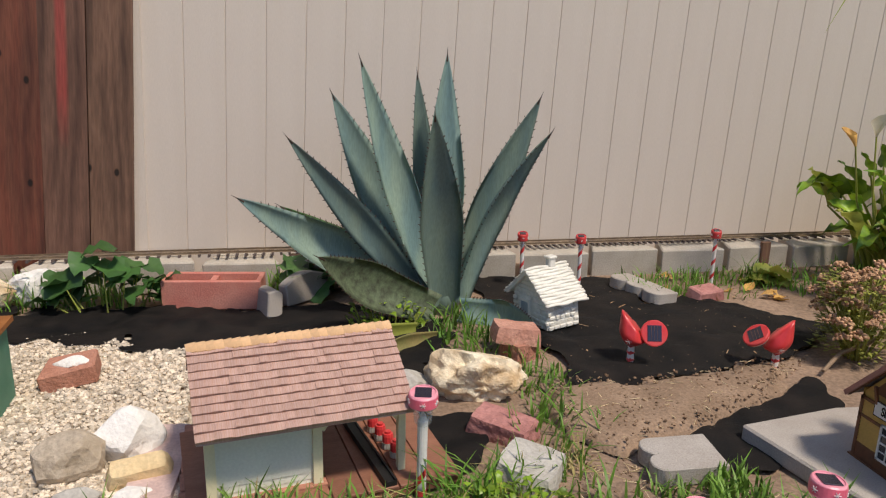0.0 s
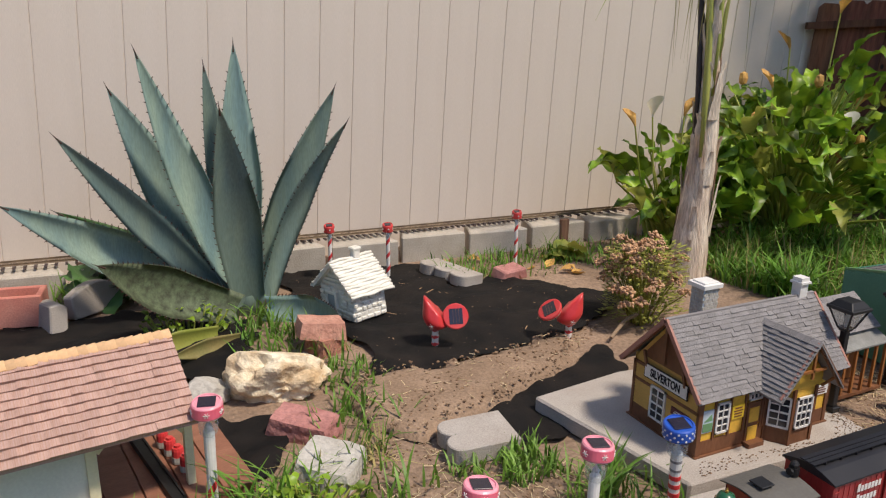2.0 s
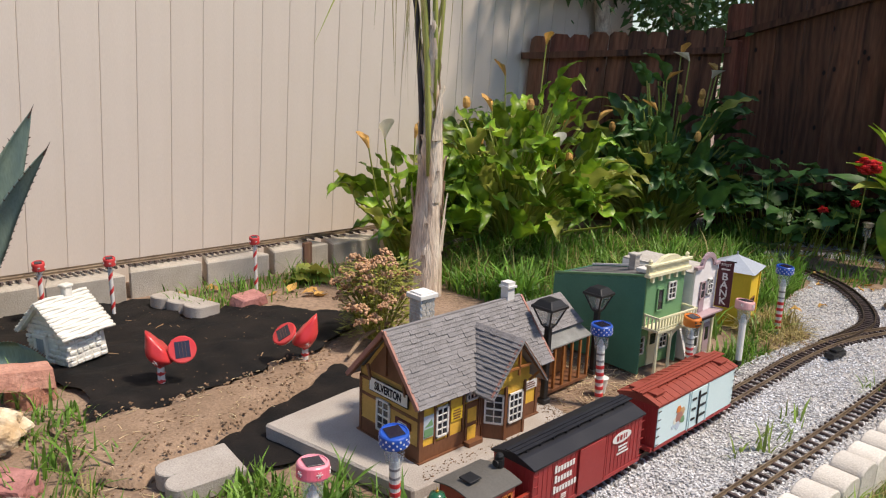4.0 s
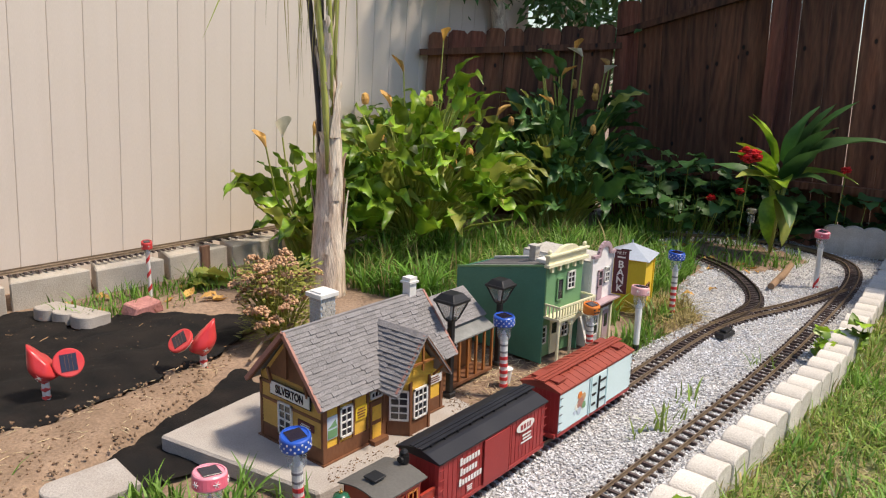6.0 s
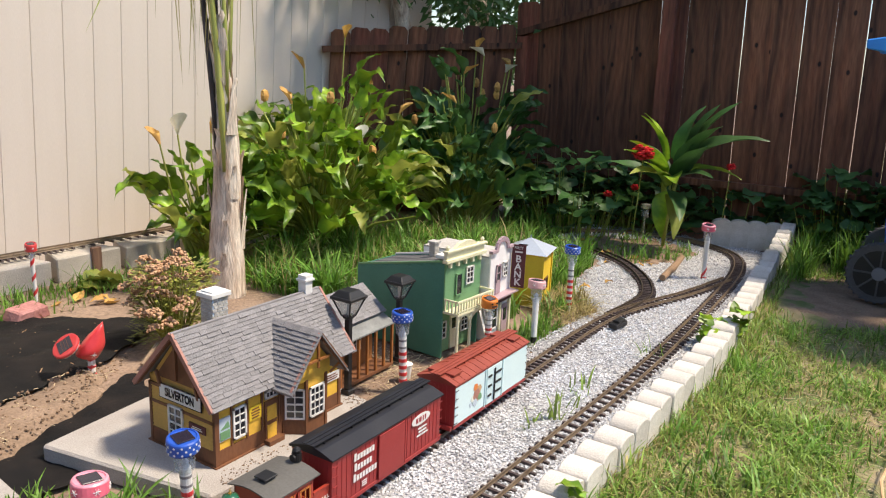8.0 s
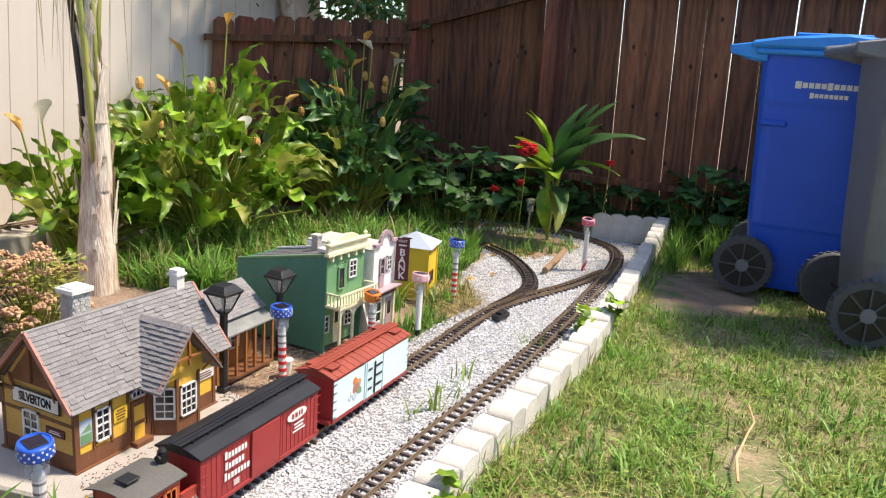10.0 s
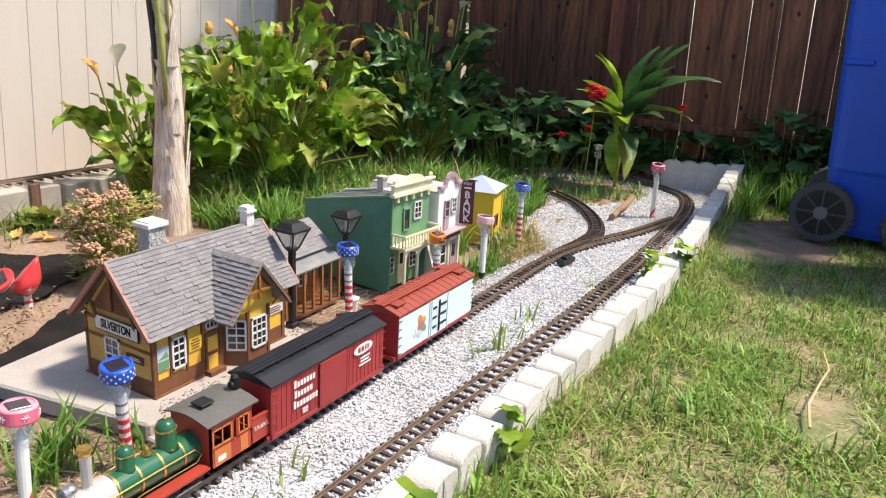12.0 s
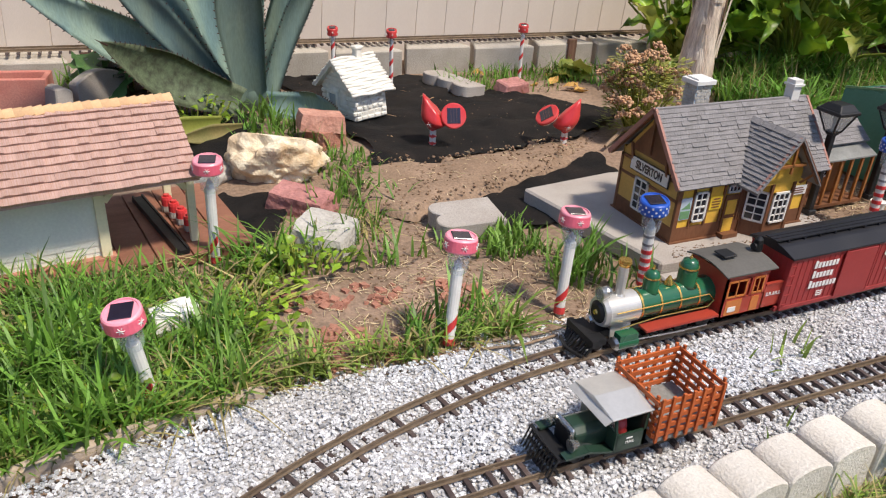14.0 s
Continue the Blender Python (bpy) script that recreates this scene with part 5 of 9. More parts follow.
def rail_truck():
    """Stake-bed truck on rail wheels; its nose points to -x."""
    tk = thing("rail_truck", pose(0.785, 0.722, RAIL_Z), "dark green rail truck with orange stake bed and silver roof", "rail truck")
    part("chassis", Geo().box((0.165, 0, 0.022), (0.27, 0.040, 0.012)), M["iron"], tk)
    hood = part("hood", Geo().prism([(0.060, -0.026, 0.030), (0.060, 0.026, 0.030), (0.060, 0.026, 0.060), (0.060, 0.014, 0.070), (0.060, -0.014, 0.070), (0.060, -0.026, 0.060)], (0.065, 0, 0)), M["truck_green"], tk, "glossy dark green hood", bevel=0.002)
    rad = part("radiator", Geo().box((0.056, 0, 0.050), (0.008, 0.050, 0.046)), M["chrome"], tk, "silver radiator shell", bevel=0.003)
    part("grille", Geo().box((0.0515, 0, 0.048), (0.001, 0.038, 0.034)), M["iron"], rad)
    for s in (-1, 1):
        hl = part("headlamp", Geo().tube([(0.045, s * 0.034, 0.052), (0.060, s * 0.034, 0.052)], [0.0115, 0.006], 12), M["chrome"], tk, "chrome headlamp")
        part("fender", Geo().beam((0.030, s * 0.040, 0.038), (0.075, s * 0.040, 0.040), 0.018, 0.004).beam((0.075, s * 0.040, 0.040), (0.125, s * 0.040, 0.026), 0.018, 0.004), M["truck_green"], tk)
        part("running_board", Geo().box((0.150, s * 0.042, 0.024), (0.09, 0.016, 0.004)), M["iron"], tk)
        part("step", Geo().box((0.20, s * 0.030, 0.017), (0.22, 0.006, 0.012)), M["iron"], tk)
        for x in (0.07, 0.235, 0.285):
            part("wheel", Geo().tube([(x, s * 0.020, 0.0155), (x, s * 0.026, 0.0155)], [0.0165, 0.0150], 14), M["iron"], tk)
    # pilot rack at the nose
    rack = part("front_rack", Geo().box((0.020, 0, 0.040), (0.005, 0.090, 0.004)).box((0.020, 0, 0.012), (0.005, 0.090, 0.005)).box((0.034, 0, 0.030), (0.03, 0.08, 0.006)), M["iron"], tk, "black wire front rack")
    for i in range(12):
        y = -0.044 + 0.008 * i
        part("bar", Geo().beam((0.020, y, 0.042), (0.004, y, 0.004), 0.0022), M["iron"], rack)
    # cab
    cab = part("cab", Geo().span((0.125, -0.048, 0.026), (0.182, 0.048, 0.032)).span((0.178, -0.050, 0.026), (0.184, 0.050, 0.096)).span((0.125, -0.050, 0.026), (0.184, -0.046, 0.060)).span((0.125, 0.046, 0.026), (0.184, 0.050, 0.060)).span((0.122, -0.050, 0.030), (0.127, 0.050, 0.066)), M["truck_green"], tk)
    for s in (-1, 1):
        part("pillar", Geo().beam((0.124, s * 0.047, 0.064), (0.118, s * 0.047, 0.100), 0.004), M["truck_green"], cab)
    part("windscreen", Geo().beam((0.124, 0, 0.066), (0.119, 0, 0.100), 0.092, 0.0015), M["lamp_glass"], cab)
    part("roof", Geo().prism([(0.104, -0.055, 0.099), (0.104, 0.055, 0.099), (0.104, 0.055, 0.103), (0.104, 0.0, 0.111), (0.104, -0.055, 0.103)], (0.084, 0, 0)), M["silver_paint"], tk, "silver cab roof", bevel=0.001)
    part("visor", Geo().beam((0.106, 0, 0.101), (0.092, 0, 0.094), 0.108, 0.002), M["silver_paint"], tk)
    part("driver_figure", Geo().ball((0.150, -0.020, 0.076), 0.011, 10).tube([(0.152, -0.020, 0.034), (0.152, -0.020, 0.066)], [0.016, 0.010], 10), M["red"], tk, "plain red shape behind the wheel", smooth=True)
    bars(0.014, 0.005, 1, M["white"], cab, Matrix.Translation((0.150, -0.0508, 0.051)) @ FACE)
    lettering("MAIL", 0.0085, M["white"], cab, Matrix.Translation((0.152, -0.0508, 0.0425)) @ FACE)
    # stake bed
    x0, x1, w, z = 0.190, 0.330, 0.118, 0.040
    bed = part("bed", Geo().span((x0, -w / 2, z - 0.008), (x1, w / 2, z)), M["roof_grey"], tk, "dark grey plank bed")
    for s in (-1, 1):
        for k in range(5):
            part("side_slat", Geo().box(((x0 + x1) / 2, s * w / 2, z + 0.008 + k * 0.0165), (x1 - x0, 0.0035, 0.0085)), M["stake_orange"], bed, "orange side slat")
        for k in range(7):
            part("stake", Geo().box((x0 + 0.006 + (x1 - x0 - 0.012) * k / 6, s * (w / 2 + 0.003), z + 0.040), (0.0055, 0.004, 0.090)), M["stake_orange"], bed)
    for xx in (x1, x0):
        for k in range(5):
            part("end_slat", Geo().box((xx, 0, z + 0.008 + k * 0.0165), (0.0035, w, 0.0085)), M["stake_orange"], bed)
        for k in range(5):
            part("stake", Geo().box((xx + 0.003, -w / 2 + 0.008 + (w - 0.016) * k / 4, z + 0.040), (0.004, 0.0055, 0.090)), M["stake_orange"], bed)


rail_truck()

# ---------------------------------------------------------------- depot and town
solid("concrete_slab", Geo().prism([(1.325, 1.705, 0), (1.42, 1.19, 0), (2.03, 1.168, 0), (2.075, 1.45, 0), (2.05, 1.70, 0), (1.65, 1.745, 0)], (0, 0, 0.05)), M["slab"], "grey concrete slab under the depot", "slab", bevel=0.006)
solid("slab_strip", Geo().box((0, 0, 0.012), (0.42, 0.04, 0.024)), M["slab"], "narrow grey concrete strip beside the slab", "slab", m=pose(1.62, 1.155, 0.0, 0, 0, -3), bevel=0.004)


def shingles(parent, a, b, up, rows, material, width=0.02, overlap=1.35, thick=0.0022, seed=0, limit=None, name="shingle", fill=0.95, jag=0.06):
    """Courses of shingles of uneven width from eave a-b up the slope; limit(u, v) leaves out those past a valley."""
    a, b, up = Vector(a), Vector(b), Vector(up)
    ex, ey = (b - a), up
    nrm = ex.cross(ey).normalized()
    if nrm.z < 0:
        nrm = -nrm
    L, H = ex.length, ey.length
    rr = random.Random(seed)
    hh = H / rows
    rot = Matrix((ex.normalized(), ey.normalized(), nrm)).transposed().to_4x4()
    meshes = []
    for k in range(5):
        t = thick * rr.uniform(0.75, 1.35)
        lo_a, lo_b = -hh * rr.uniform(0, jag), -hh * rr.uniform(0, jag)
        g = Geo()
        g.add([(-0.5, lo_a, 0), (0.5, lo_b, 0), (0.5, hh * overlap, 0), (-0.5, hh * overlap, 0), (-0.5, lo_a, t * 1.6), (0.5, lo_b, t * 1.6), (0.5, hh * overlap, t * 0.4), (-0.5, hh * overlap, t * 0.4)],
              [(3, 2, 1, 0), (4, 5, 6, 7), (0, 1, 5, 4), (1, 2, 6, 5), (2, 3, 7, 6), (3, 0, 4, 7)])
        meshes.append(mesh_of(name, g, material))
    for j in range(rows):
        x0 = -width * rr.uniform(0, 0.8)
        while x0 < L - 0.002:
            x1 = x0 + width * rr.uniform(0.78, 1.28)
            if L - x1 < width * 0.35:
                x1 = L
            lo_, hi_ = max(0.0, x0), min(L, x1)
            x0 = x1
            if hi_ - lo_ < width * 0.15:
                continue
            u = (lo_ + hi_) / 2 / L
            if limit and not limit(u, (j + 0.5) / rows):
                continue
            p = a + ex * u + ey * (j / rows)
            part(name, meshes[rr.randrange(5)], None, parent, m=Matrix.Translation(p + nrm * 0.0005) @ rot @ Matrix.Rotation(rr.uniform(-0.015, 0.015), 4, 'Z') @ Matrix.Diagonal(((hi_ - lo_) * fill, 1, 1, 1)))


def window(parent, m, w, h, cols, rows, frame=None, name="window"):
    """A small sash window that looks to -y."""
    win = part(name, Geo().box((0, 0, 0), (w, 0.003, h)), M["win"], parent, m=m)
    g = Geo()
    for s in (-1, 1):
        g.box((s * w / 2, -0.002, 0), (0.005, 0.005, h + 0.005)).box((0, -0.002, s * h / 2), (w + 0.005, 0.005, 0.005))
    for i in range(1, cols):
        g.box((-w / 2 + w * i / cols, -0.002, 0), (0.0025, 0.004, h))
    for j in range(1, rows):
        g.box((0, -0.002, -h / 2 + h * j / rows), (w, 0.004, 0.0045 if rows == 4 and j == 2 else 0.0025))
    part("window_frame", g, frame or M["white"], win)
    return win


def depot():
    X0, X1, Y0, Y1, ZB, ZW = 1.512, 1.962, 1.272, 1.515, 0.05, 0.215
    YR, ZR = 1.392, 0.372
    ex0, ex1, ey0, ey1, ze = 1.487, 2.006, 1.254, 1.545, 0.210
    d = thing("model_depot", pose(0, 0, 0), "yellow and brown model railway depot with grey shingle roof", "model building", group="model town buildings")
    Hrel = lambda y: ZR - (abs(y - YR) / (YR - ey0)) * (ZR - ze) - 0.006
    for nm, x, lab in (("gable_wall", X0, "ochre clapboard gable wall"), ("gable_wall", X1 - 0.006, "ochre clapboard gable wall")):
        part(nm, Geo().prism([(x, Y0, ZB), (x, Y1, ZB), (x, Y1, Hrel(Y1)), (x, YR, Hrel(YR)), (x, Y0, Hrel(Y0))], (0.006, 0, 0)), M["ochre"], d, lab)
    part("front_wall", Geo().span((X0, Y0, ZB), (X1, Y0 + 0.006, ZW + 0.02)), M["yellow"], d, "yellow front wall")
    part("back_wall", Geo().span((X0, Y1 - 0.006, ZB), (X1, Y1, ZW + 0.02)), M["ochre"], d)
    # brown wainscot and posts
    part("wainscot", Geo().span((X0 - 0.002, Y0 - 0.002, ZB), (X1 + 0.002, Y0, ZB + 0.042)), M["brown"], d, "brown board wainscot")
    part("wainscot", Geo().span((X0 - 0.003, Y0 - 0.002, ZB), (X0 - 0.0005, Y1, ZB + 0.042)), M["brown"], d)
    side_clap(d, M["ochre"], X0 - 0.0004, Y0, Y1, ZB + 0.044, 0.0092, 13, 0.0034)
    for y in (Y0 - 0.001, Y1 - 0.006):
        part("corner_post", Geo().span((X0 - 0.005, y - 0.003, ZB), (X0 + 0.008, y + 0.006, ZW)), M["brown"], d)
    part("belt_board", Geo().span((X0 - 0.005, Y0, 0.162), (X0 - 0.001, Y1, 0.170)), M["brown"], d)
    part("belt_board", Geo().span((X0 - 0.005, Y0, 0.208), (X0 - 0.001, Y1, 0.216)), M["brown"], d)
    part("corner_post", Geo().span((X1 - 0.008, Y0 - 0.004, ZB), (X1 + 0.003, Y0 + 0.004, ZW)), M["brown"], d)
    part("gable_panel", Geo().prism([(X0 - 0.003, Y0 + 0.030, 0.238), (X0 - 0.003, Y1 - 0.030, 0.238), (X0 - 0.003, YR, 0.350)], (0.002, 0, 0)), M["brown"], d, "dark brown gable boarding")
    # end gable truss under the overhang
    for y in (ey0 + 0.002, ey1 - 0.002):
        part("gable_rafter", Geo().beam((ex0 + 0.008, y, ze - 0.004), (ex0 + 0.008, YR, ZR - 0.006), 0.009, 0.008), M["brown"], d)
    part("king_post", Geo().beam((ex0 + 0.010, YR, ZR - 0.008), (ex0 + 0.010, YR, 0.250), 0.008), M["brown"], d)
    for y in (YR - 0.07, YR + 0.07):
        part("bracket", Geo().beam((X0 - 0.003, y, 0.20), (ex0 + 0.006, y, 0.262), 0.007), M["brown"], d)
    # end wall: sign, window, notice
    left = Matrix.Rotation(radians(-90), 4, 'Z')
    sg = part("sign", Geo().box((0, 0, 0), (0.158, 0.003, 0.040)), M["win"], d, "station name sign", m=Matrix.Translation((X0 - 0.008, YR - 0.004, 0.206)) @ left)
    part("sign_face", Geo().box((0, -0.002, 0), (0.152, 0.001, 0.034)), M["white"], sg)
    lettering("SILVERTON", 0.0265, M["win"], sg, Matrix.Translation((0, -0.0032, 0)) @ FACE @ Matrix.Diagonal((0.80, 1.15, 1, 1)), bold=0.0009)
    window(d, Matrix.Translation((X0 - 0.004, YR + 0.020, 0.128)) @ left, 0.050, 0.086, 2, 4)
    nt = part("notice", Geo().box((0, 0, 0), (0.060, 0.003, 0.020)), M["maroon"], d, m=Matrix.Translation((X0 - 0.005, YR - 0.060, 0.138)) @ left)
    bars(0.04, 0.010, 2, M["white"], nt, Matrix.Translation((0, -0.002, 0)) @ FACE)
    # front: poster, window, door, notices
    F = lambda x, z: Matrix.Translation((x, Y0 - 0.003, z))
    po = part("poster", Geo().box((0, 0, 0), (0.034, 0.002, 0.060)), M["pale_blue"], d, "blue landscape poster", m=F(1.537, 0.145))
    part("poster_band", Geo().box((0, -0.0016, -0.016), (0.030, 0.001, 0.022)).prism([(-0.014, -0.0018, 0.0), (0.015, -0.0018, 0.0), (0.010, -0.0018, 0.018), (-0.002, -0.0018, 0.008)], (0, 0.0008, 0)), M["mid_green"], po)
    window(d, F(1.583, 0.146), 0.038, 0.078, 2, 4)
    nb = part("notice", Geo().box((0, 0, 0), (0.040, 0.002, 0.036)), M["lemon"], d, "yellow notice board", m=F(1.636, 0.150))
    bars(0.032, 0.030, 4, M["brown"], nb, Matrix.Translation((0, -0.0016, 0)) @ FACE)
    door = part("door", Geo().box((0, 0, 0), (0.044, 0.005, 0.112)), M["brown"], d, "brown framed yellow door", m=F(1.690, 0.110))
    for z in (-0.030, 0.022):
        part("door_panel", Geo().box((0, -0.0032, z), (0.032, 0.002, 0.040)), M["yellow"], door)
    part("door_handle", Geo().ball((0.016, -0.005, -0.004), 0.002, 6), M["brass"], door)
    for x in (1.660, 1.720, 1.610, 1.560, 1.728):
        part("wall_post", Geo().span((x - 0.003, Y0 - 0.004, ZB + 0.04), (x + 0.003, Y0, ZW)), M["brown"], d)
    window(d, F(1.690, 0.184), 0.040, 0.018, 3, 1)
    part("door_step", Geo().span((1.664, Y0 - 0.026, ZB), (1.716, Y0, ZB + 0.012)), M["brown"], d)
    part("belt_board", Geo().span((X0, Y0 - 0.0035, 0.200), (X1, Y0, 0.210)), M["brown"], d)
    sg2 = part("sign", Geo().box((0, 0, 0), (0.070, 0.003, 0.026)), M["white"], d, "small white notice sign", m=F(1.922, 0.150))
    bars(0.058, 0.020, 3, M["brown"], sg2, Matrix.Translation((0, -0.002, 0)) @ FACE)
    # bay
    bx0, bx1, by = 1.735, 1.880, 1.222
    bay = [(bx0, Y0), (bx0 + 0.035, by), (bx1 - 0.035, by), (bx1, Y0)]
    part("bay_wall", Geo().prism([(x, y, ZB) for x, y in bay], (0, 0, 0.155)), M["yellow"], d)
    part("bay_wainscot", Geo().prism([(x, y - 0.002, ZB) for x, y in ((bx0 - 0.003, Y0), (bx0 + 0.034, by), (bx1 - 0.034, by), (bx1 + 0.003, Y0))], (0, 0, 0.042)), M["brown"], d)
    for (xa, ya), (xb, yb), w in ((bay[0], bay[1], 0.048), (bay[1], bay[2], 0.052), (bay[2], bay[3], 0.048)):
        yaw = math.degrees(math.atan2(yb - ya, xb - xa))
        window(d, Matrix.Translation(((xa + xb) / 2, (ya + yb) / 2, 0.137)) @ pose(0, -0.003, 0, 0, 0, yaw), w, 0.082, 2 if w < 0.05 else 3, 4, name="bay_window")
    for x, y in bay:
        part("bay_post", Geo().span((x - 0.004, y - 0.005, ZB), (x + 0.004, y + 0.002, 0.205)), M["brown"], d)
    # bay gable
    gz, gw, gy, gx = 0.338, 0.105, 1.190, 1.790
    part("bay_gable", Geo().prism([(gx - 0.072, by - 0.002, 0.203), (gx + 0.072, by - 0.002, 0.203), (gx + 0.072, by - 0.002, 0.238), (gx, by - 0.002, 0.318), (gx - 0.072, by - 0.002, 0.238)], (0, 0.006, 0)), M["yellow"], d, "yellow gable boarding")
    for s in (-1, 1):
        part("barge_board", Geo().beam((gx + s * gw, gy, 0.207), (gx, gy, gz - 0.003), 0.006, 0.012), M["trim_red" if s < 0 else "brown"], d, "timber barge board")
        part("gable_strut", Geo().beam((gx + s * 0.045, gy + 0.006, 0.262), (gx, gy + 0.006, 0.262), 0.006), M["orange_wood"], d)
        part("knee_brace", Geo().beam((gx + s * 0.07, by - 0.004, 0.20), (gx + s * 0.085, gy + 0.004, 0.232), 0.006), M["orange_wood"], d)
    part("king_post", Geo().beam((gx, gy + 0.006, gz - 0.01), (gx, gy + 0.006, 0.240), 0.006), M["orange_wood"], d)
    # roofs
    slope = (ZR - ze) / (YR - ey0)
    for nm, ya, yb in (("roof", ey0, YR), ("roof", ey1, YR)):
        part(nm, Geo().prism([(ex0, ya, ze), (ex0, yb, ZR), (ex0, yb, ZR - 0.006), (ex0, ya, ze - 0.006)], (ex1 - ex0, 0, 0)), M["slate"], d, "grey shingle roof")
    valley = lambda u, v: not (abs(ex0 + u * (ex1 - ex0) - gx) < gw * (1 - v / 0.80) - 0.004)
    shingles(d, (ex0, ey0 - 0.003, ze - 0.002), (ex1, ey0 - 0.003, ze - 0.002), (0, YR - ey0, ZR - ze), 18, M["slate"], width=0.0225, seed=4, thick=0.0027, limit=valley, jag=0.14, fill=0.985)
    dr = Vector((0, 1.368 - gy, 0))
    for s in (-1, 1):
        part("bay_roof", Geo().prism([(gx + s * (gw + 0.004), gy - 0.006, 0.202), (gx, gy - 0.006, gz), (gx, 1.372, gz), (gx + s * (gw + 0.004), ey0 + 0.004, 0.202)], (0, 0, -0.005)), M["slate"], d)
    # only the half that the walk sees is shingled piece by piece, clipped along the valley
    lim = lambda u, v: u < 0.42 + 0.62 * v
    shingles(d, (gx - gw - 0.004, gy - 0.008, 0.2025), (gx - gw - 0.004, 1.372, 0.2025), (gw + 0.004, 0, gz - 0.2025), 14, M["slate"], width=0.0215, seed=6, thick=0.0030, limit=lim, jag=0.14, fill=0.985)
    for x, y0_, y1_ in ((ex0, ey0, YR), (ex0, ey1, YR), (ex1, ey0, YR)):
        part("barge_board", Geo().beam((x, y0_, ze - 0.002), (x, y1_, ZR), 0.007, 0.012), M["trim_red"], d, "dusty red barge board")
    part("ridge_cap", Geo().box(((ex0 + ex1) / 2, YR, ZR + 0.001), (ex1 - ex0, 0.010, 0.005)), M["slate"], d)
    # chimneys
    c1 = part("chimney", Geo().box((1.690, 1.475, 0.352), (0.050, 0.046, 0.125)), M["pale_blue"], d, "grey brick chimney")
    for j in range(12):
        for i in range(3):
            off = 0.008 * (j % 2)
            part("brick", Geo().box((1.672 + 0.016 * i + off * 0.6, 1.4515, 0.297 + 0.0093 * j), (0.0145, 0.003, 0.0078)), M["rock_pale"], c1)
            part("brick", Geo().box((1.6645, 1.459 + 0.015 * i, 0.297 + 0.0093 * j), (0.003, 0.0135, 0.0078)), M["rock_pale"], c1)
    part("chimney_cap", Geo().box((1.690, 1.475, 0.412), (0.066, 0.062, 0.012)).box((1.690, 1.475, 0.4195), (0.05, 0.046, 0.006)), M["white"], c1, "white chimney cap", bevel=0.001)
    c2 = part("chimney", Geo().box((1.955, 1.396, 0.382), (0.028, 0.028, 0.05)), M["white"], d, "white chimney")
    part("chimney_cap", Geo().box((1.955, 1.396, 0.408), (0.038, 0.038, 0.006)).box((1.955, 1.396, 0.416), (0.030, 0.030, 0.012)), M["white"], c2)
    part("foundation", Geo().span((X0 - 0.008, Y0 - 0.008, ZB - 0.001), (X1 + 0.008, Y1 + 0.008, ZB + 0.004)), M["brown"], d)


depot()


def freight_shed():
    s = thing("model_freight_shed", pose(2.075, 1.435, 0.0, 0, 0, 1), "brown model freight shed with grey porch roof", "model building", group="model town buildings")
    part("wall", Geo().span((0.02, 0.04, 0), (0.305, 0.19, 0.165)), M["ochre"], s)
    clap(s, M["orange_wood"], 0.02, 0.305, 0.0, 0.15, 0.0395, 16)
    part("roof", Geo().prism([(0, 0.0, 0.192), (0, 0.10, 0.268), (0, 0.215, 0.185), (0, 0.215, 0.180), (0, 0.10, 0.262), (0, 0.0, 0.186)], (0.328, 0, 0)), M["roof_grey"], s, "weathered grey roof")
    shingles(s, (0, -0.002, 0.191), (0.328, -0.002, 0.191), (0, 0.102, 0.077), 10, M["slate"], width=0.024, seed=11, thick=0.0014, fill=0.98)
    part("porch_roof", Geo().prism([(0.03, -0.042, 0.158), (0.03, 0.012, 0.184), (0.03, 0.012, 0.180), (0.03, -0.042, 0.153)], (0.295, 0, 0)), M["roof_grey"], s)
    for x in (0.02, 0.301):
        part("gable", Geo().prism([(x, 0.02, 0.16), (x, 0.20, 0.16), (x, 0.10, 0.258)], (0.004, 0, 0)), M["brown"], s)
    for i in range(7):
        part("porch_post", Geo().box((0.045 + i * 0.046, -0.034, 0.077), (0.008, 0.008, 0.154)), M["orange_wood"], s)
    part("deck", Geo().span((0.0, -0.04, 0), (0.32, 0.20, 0.010)), M["brown"], s)
    window(s, Matrix.Translation((0.09, 0.036, 0.095)), 0.04, 0.05, 2, 2)
    window(s, Matrix.Translation((0.21, 0.036, 0.095)), 0.04, 0.05, 2, 2)


freight_shed()


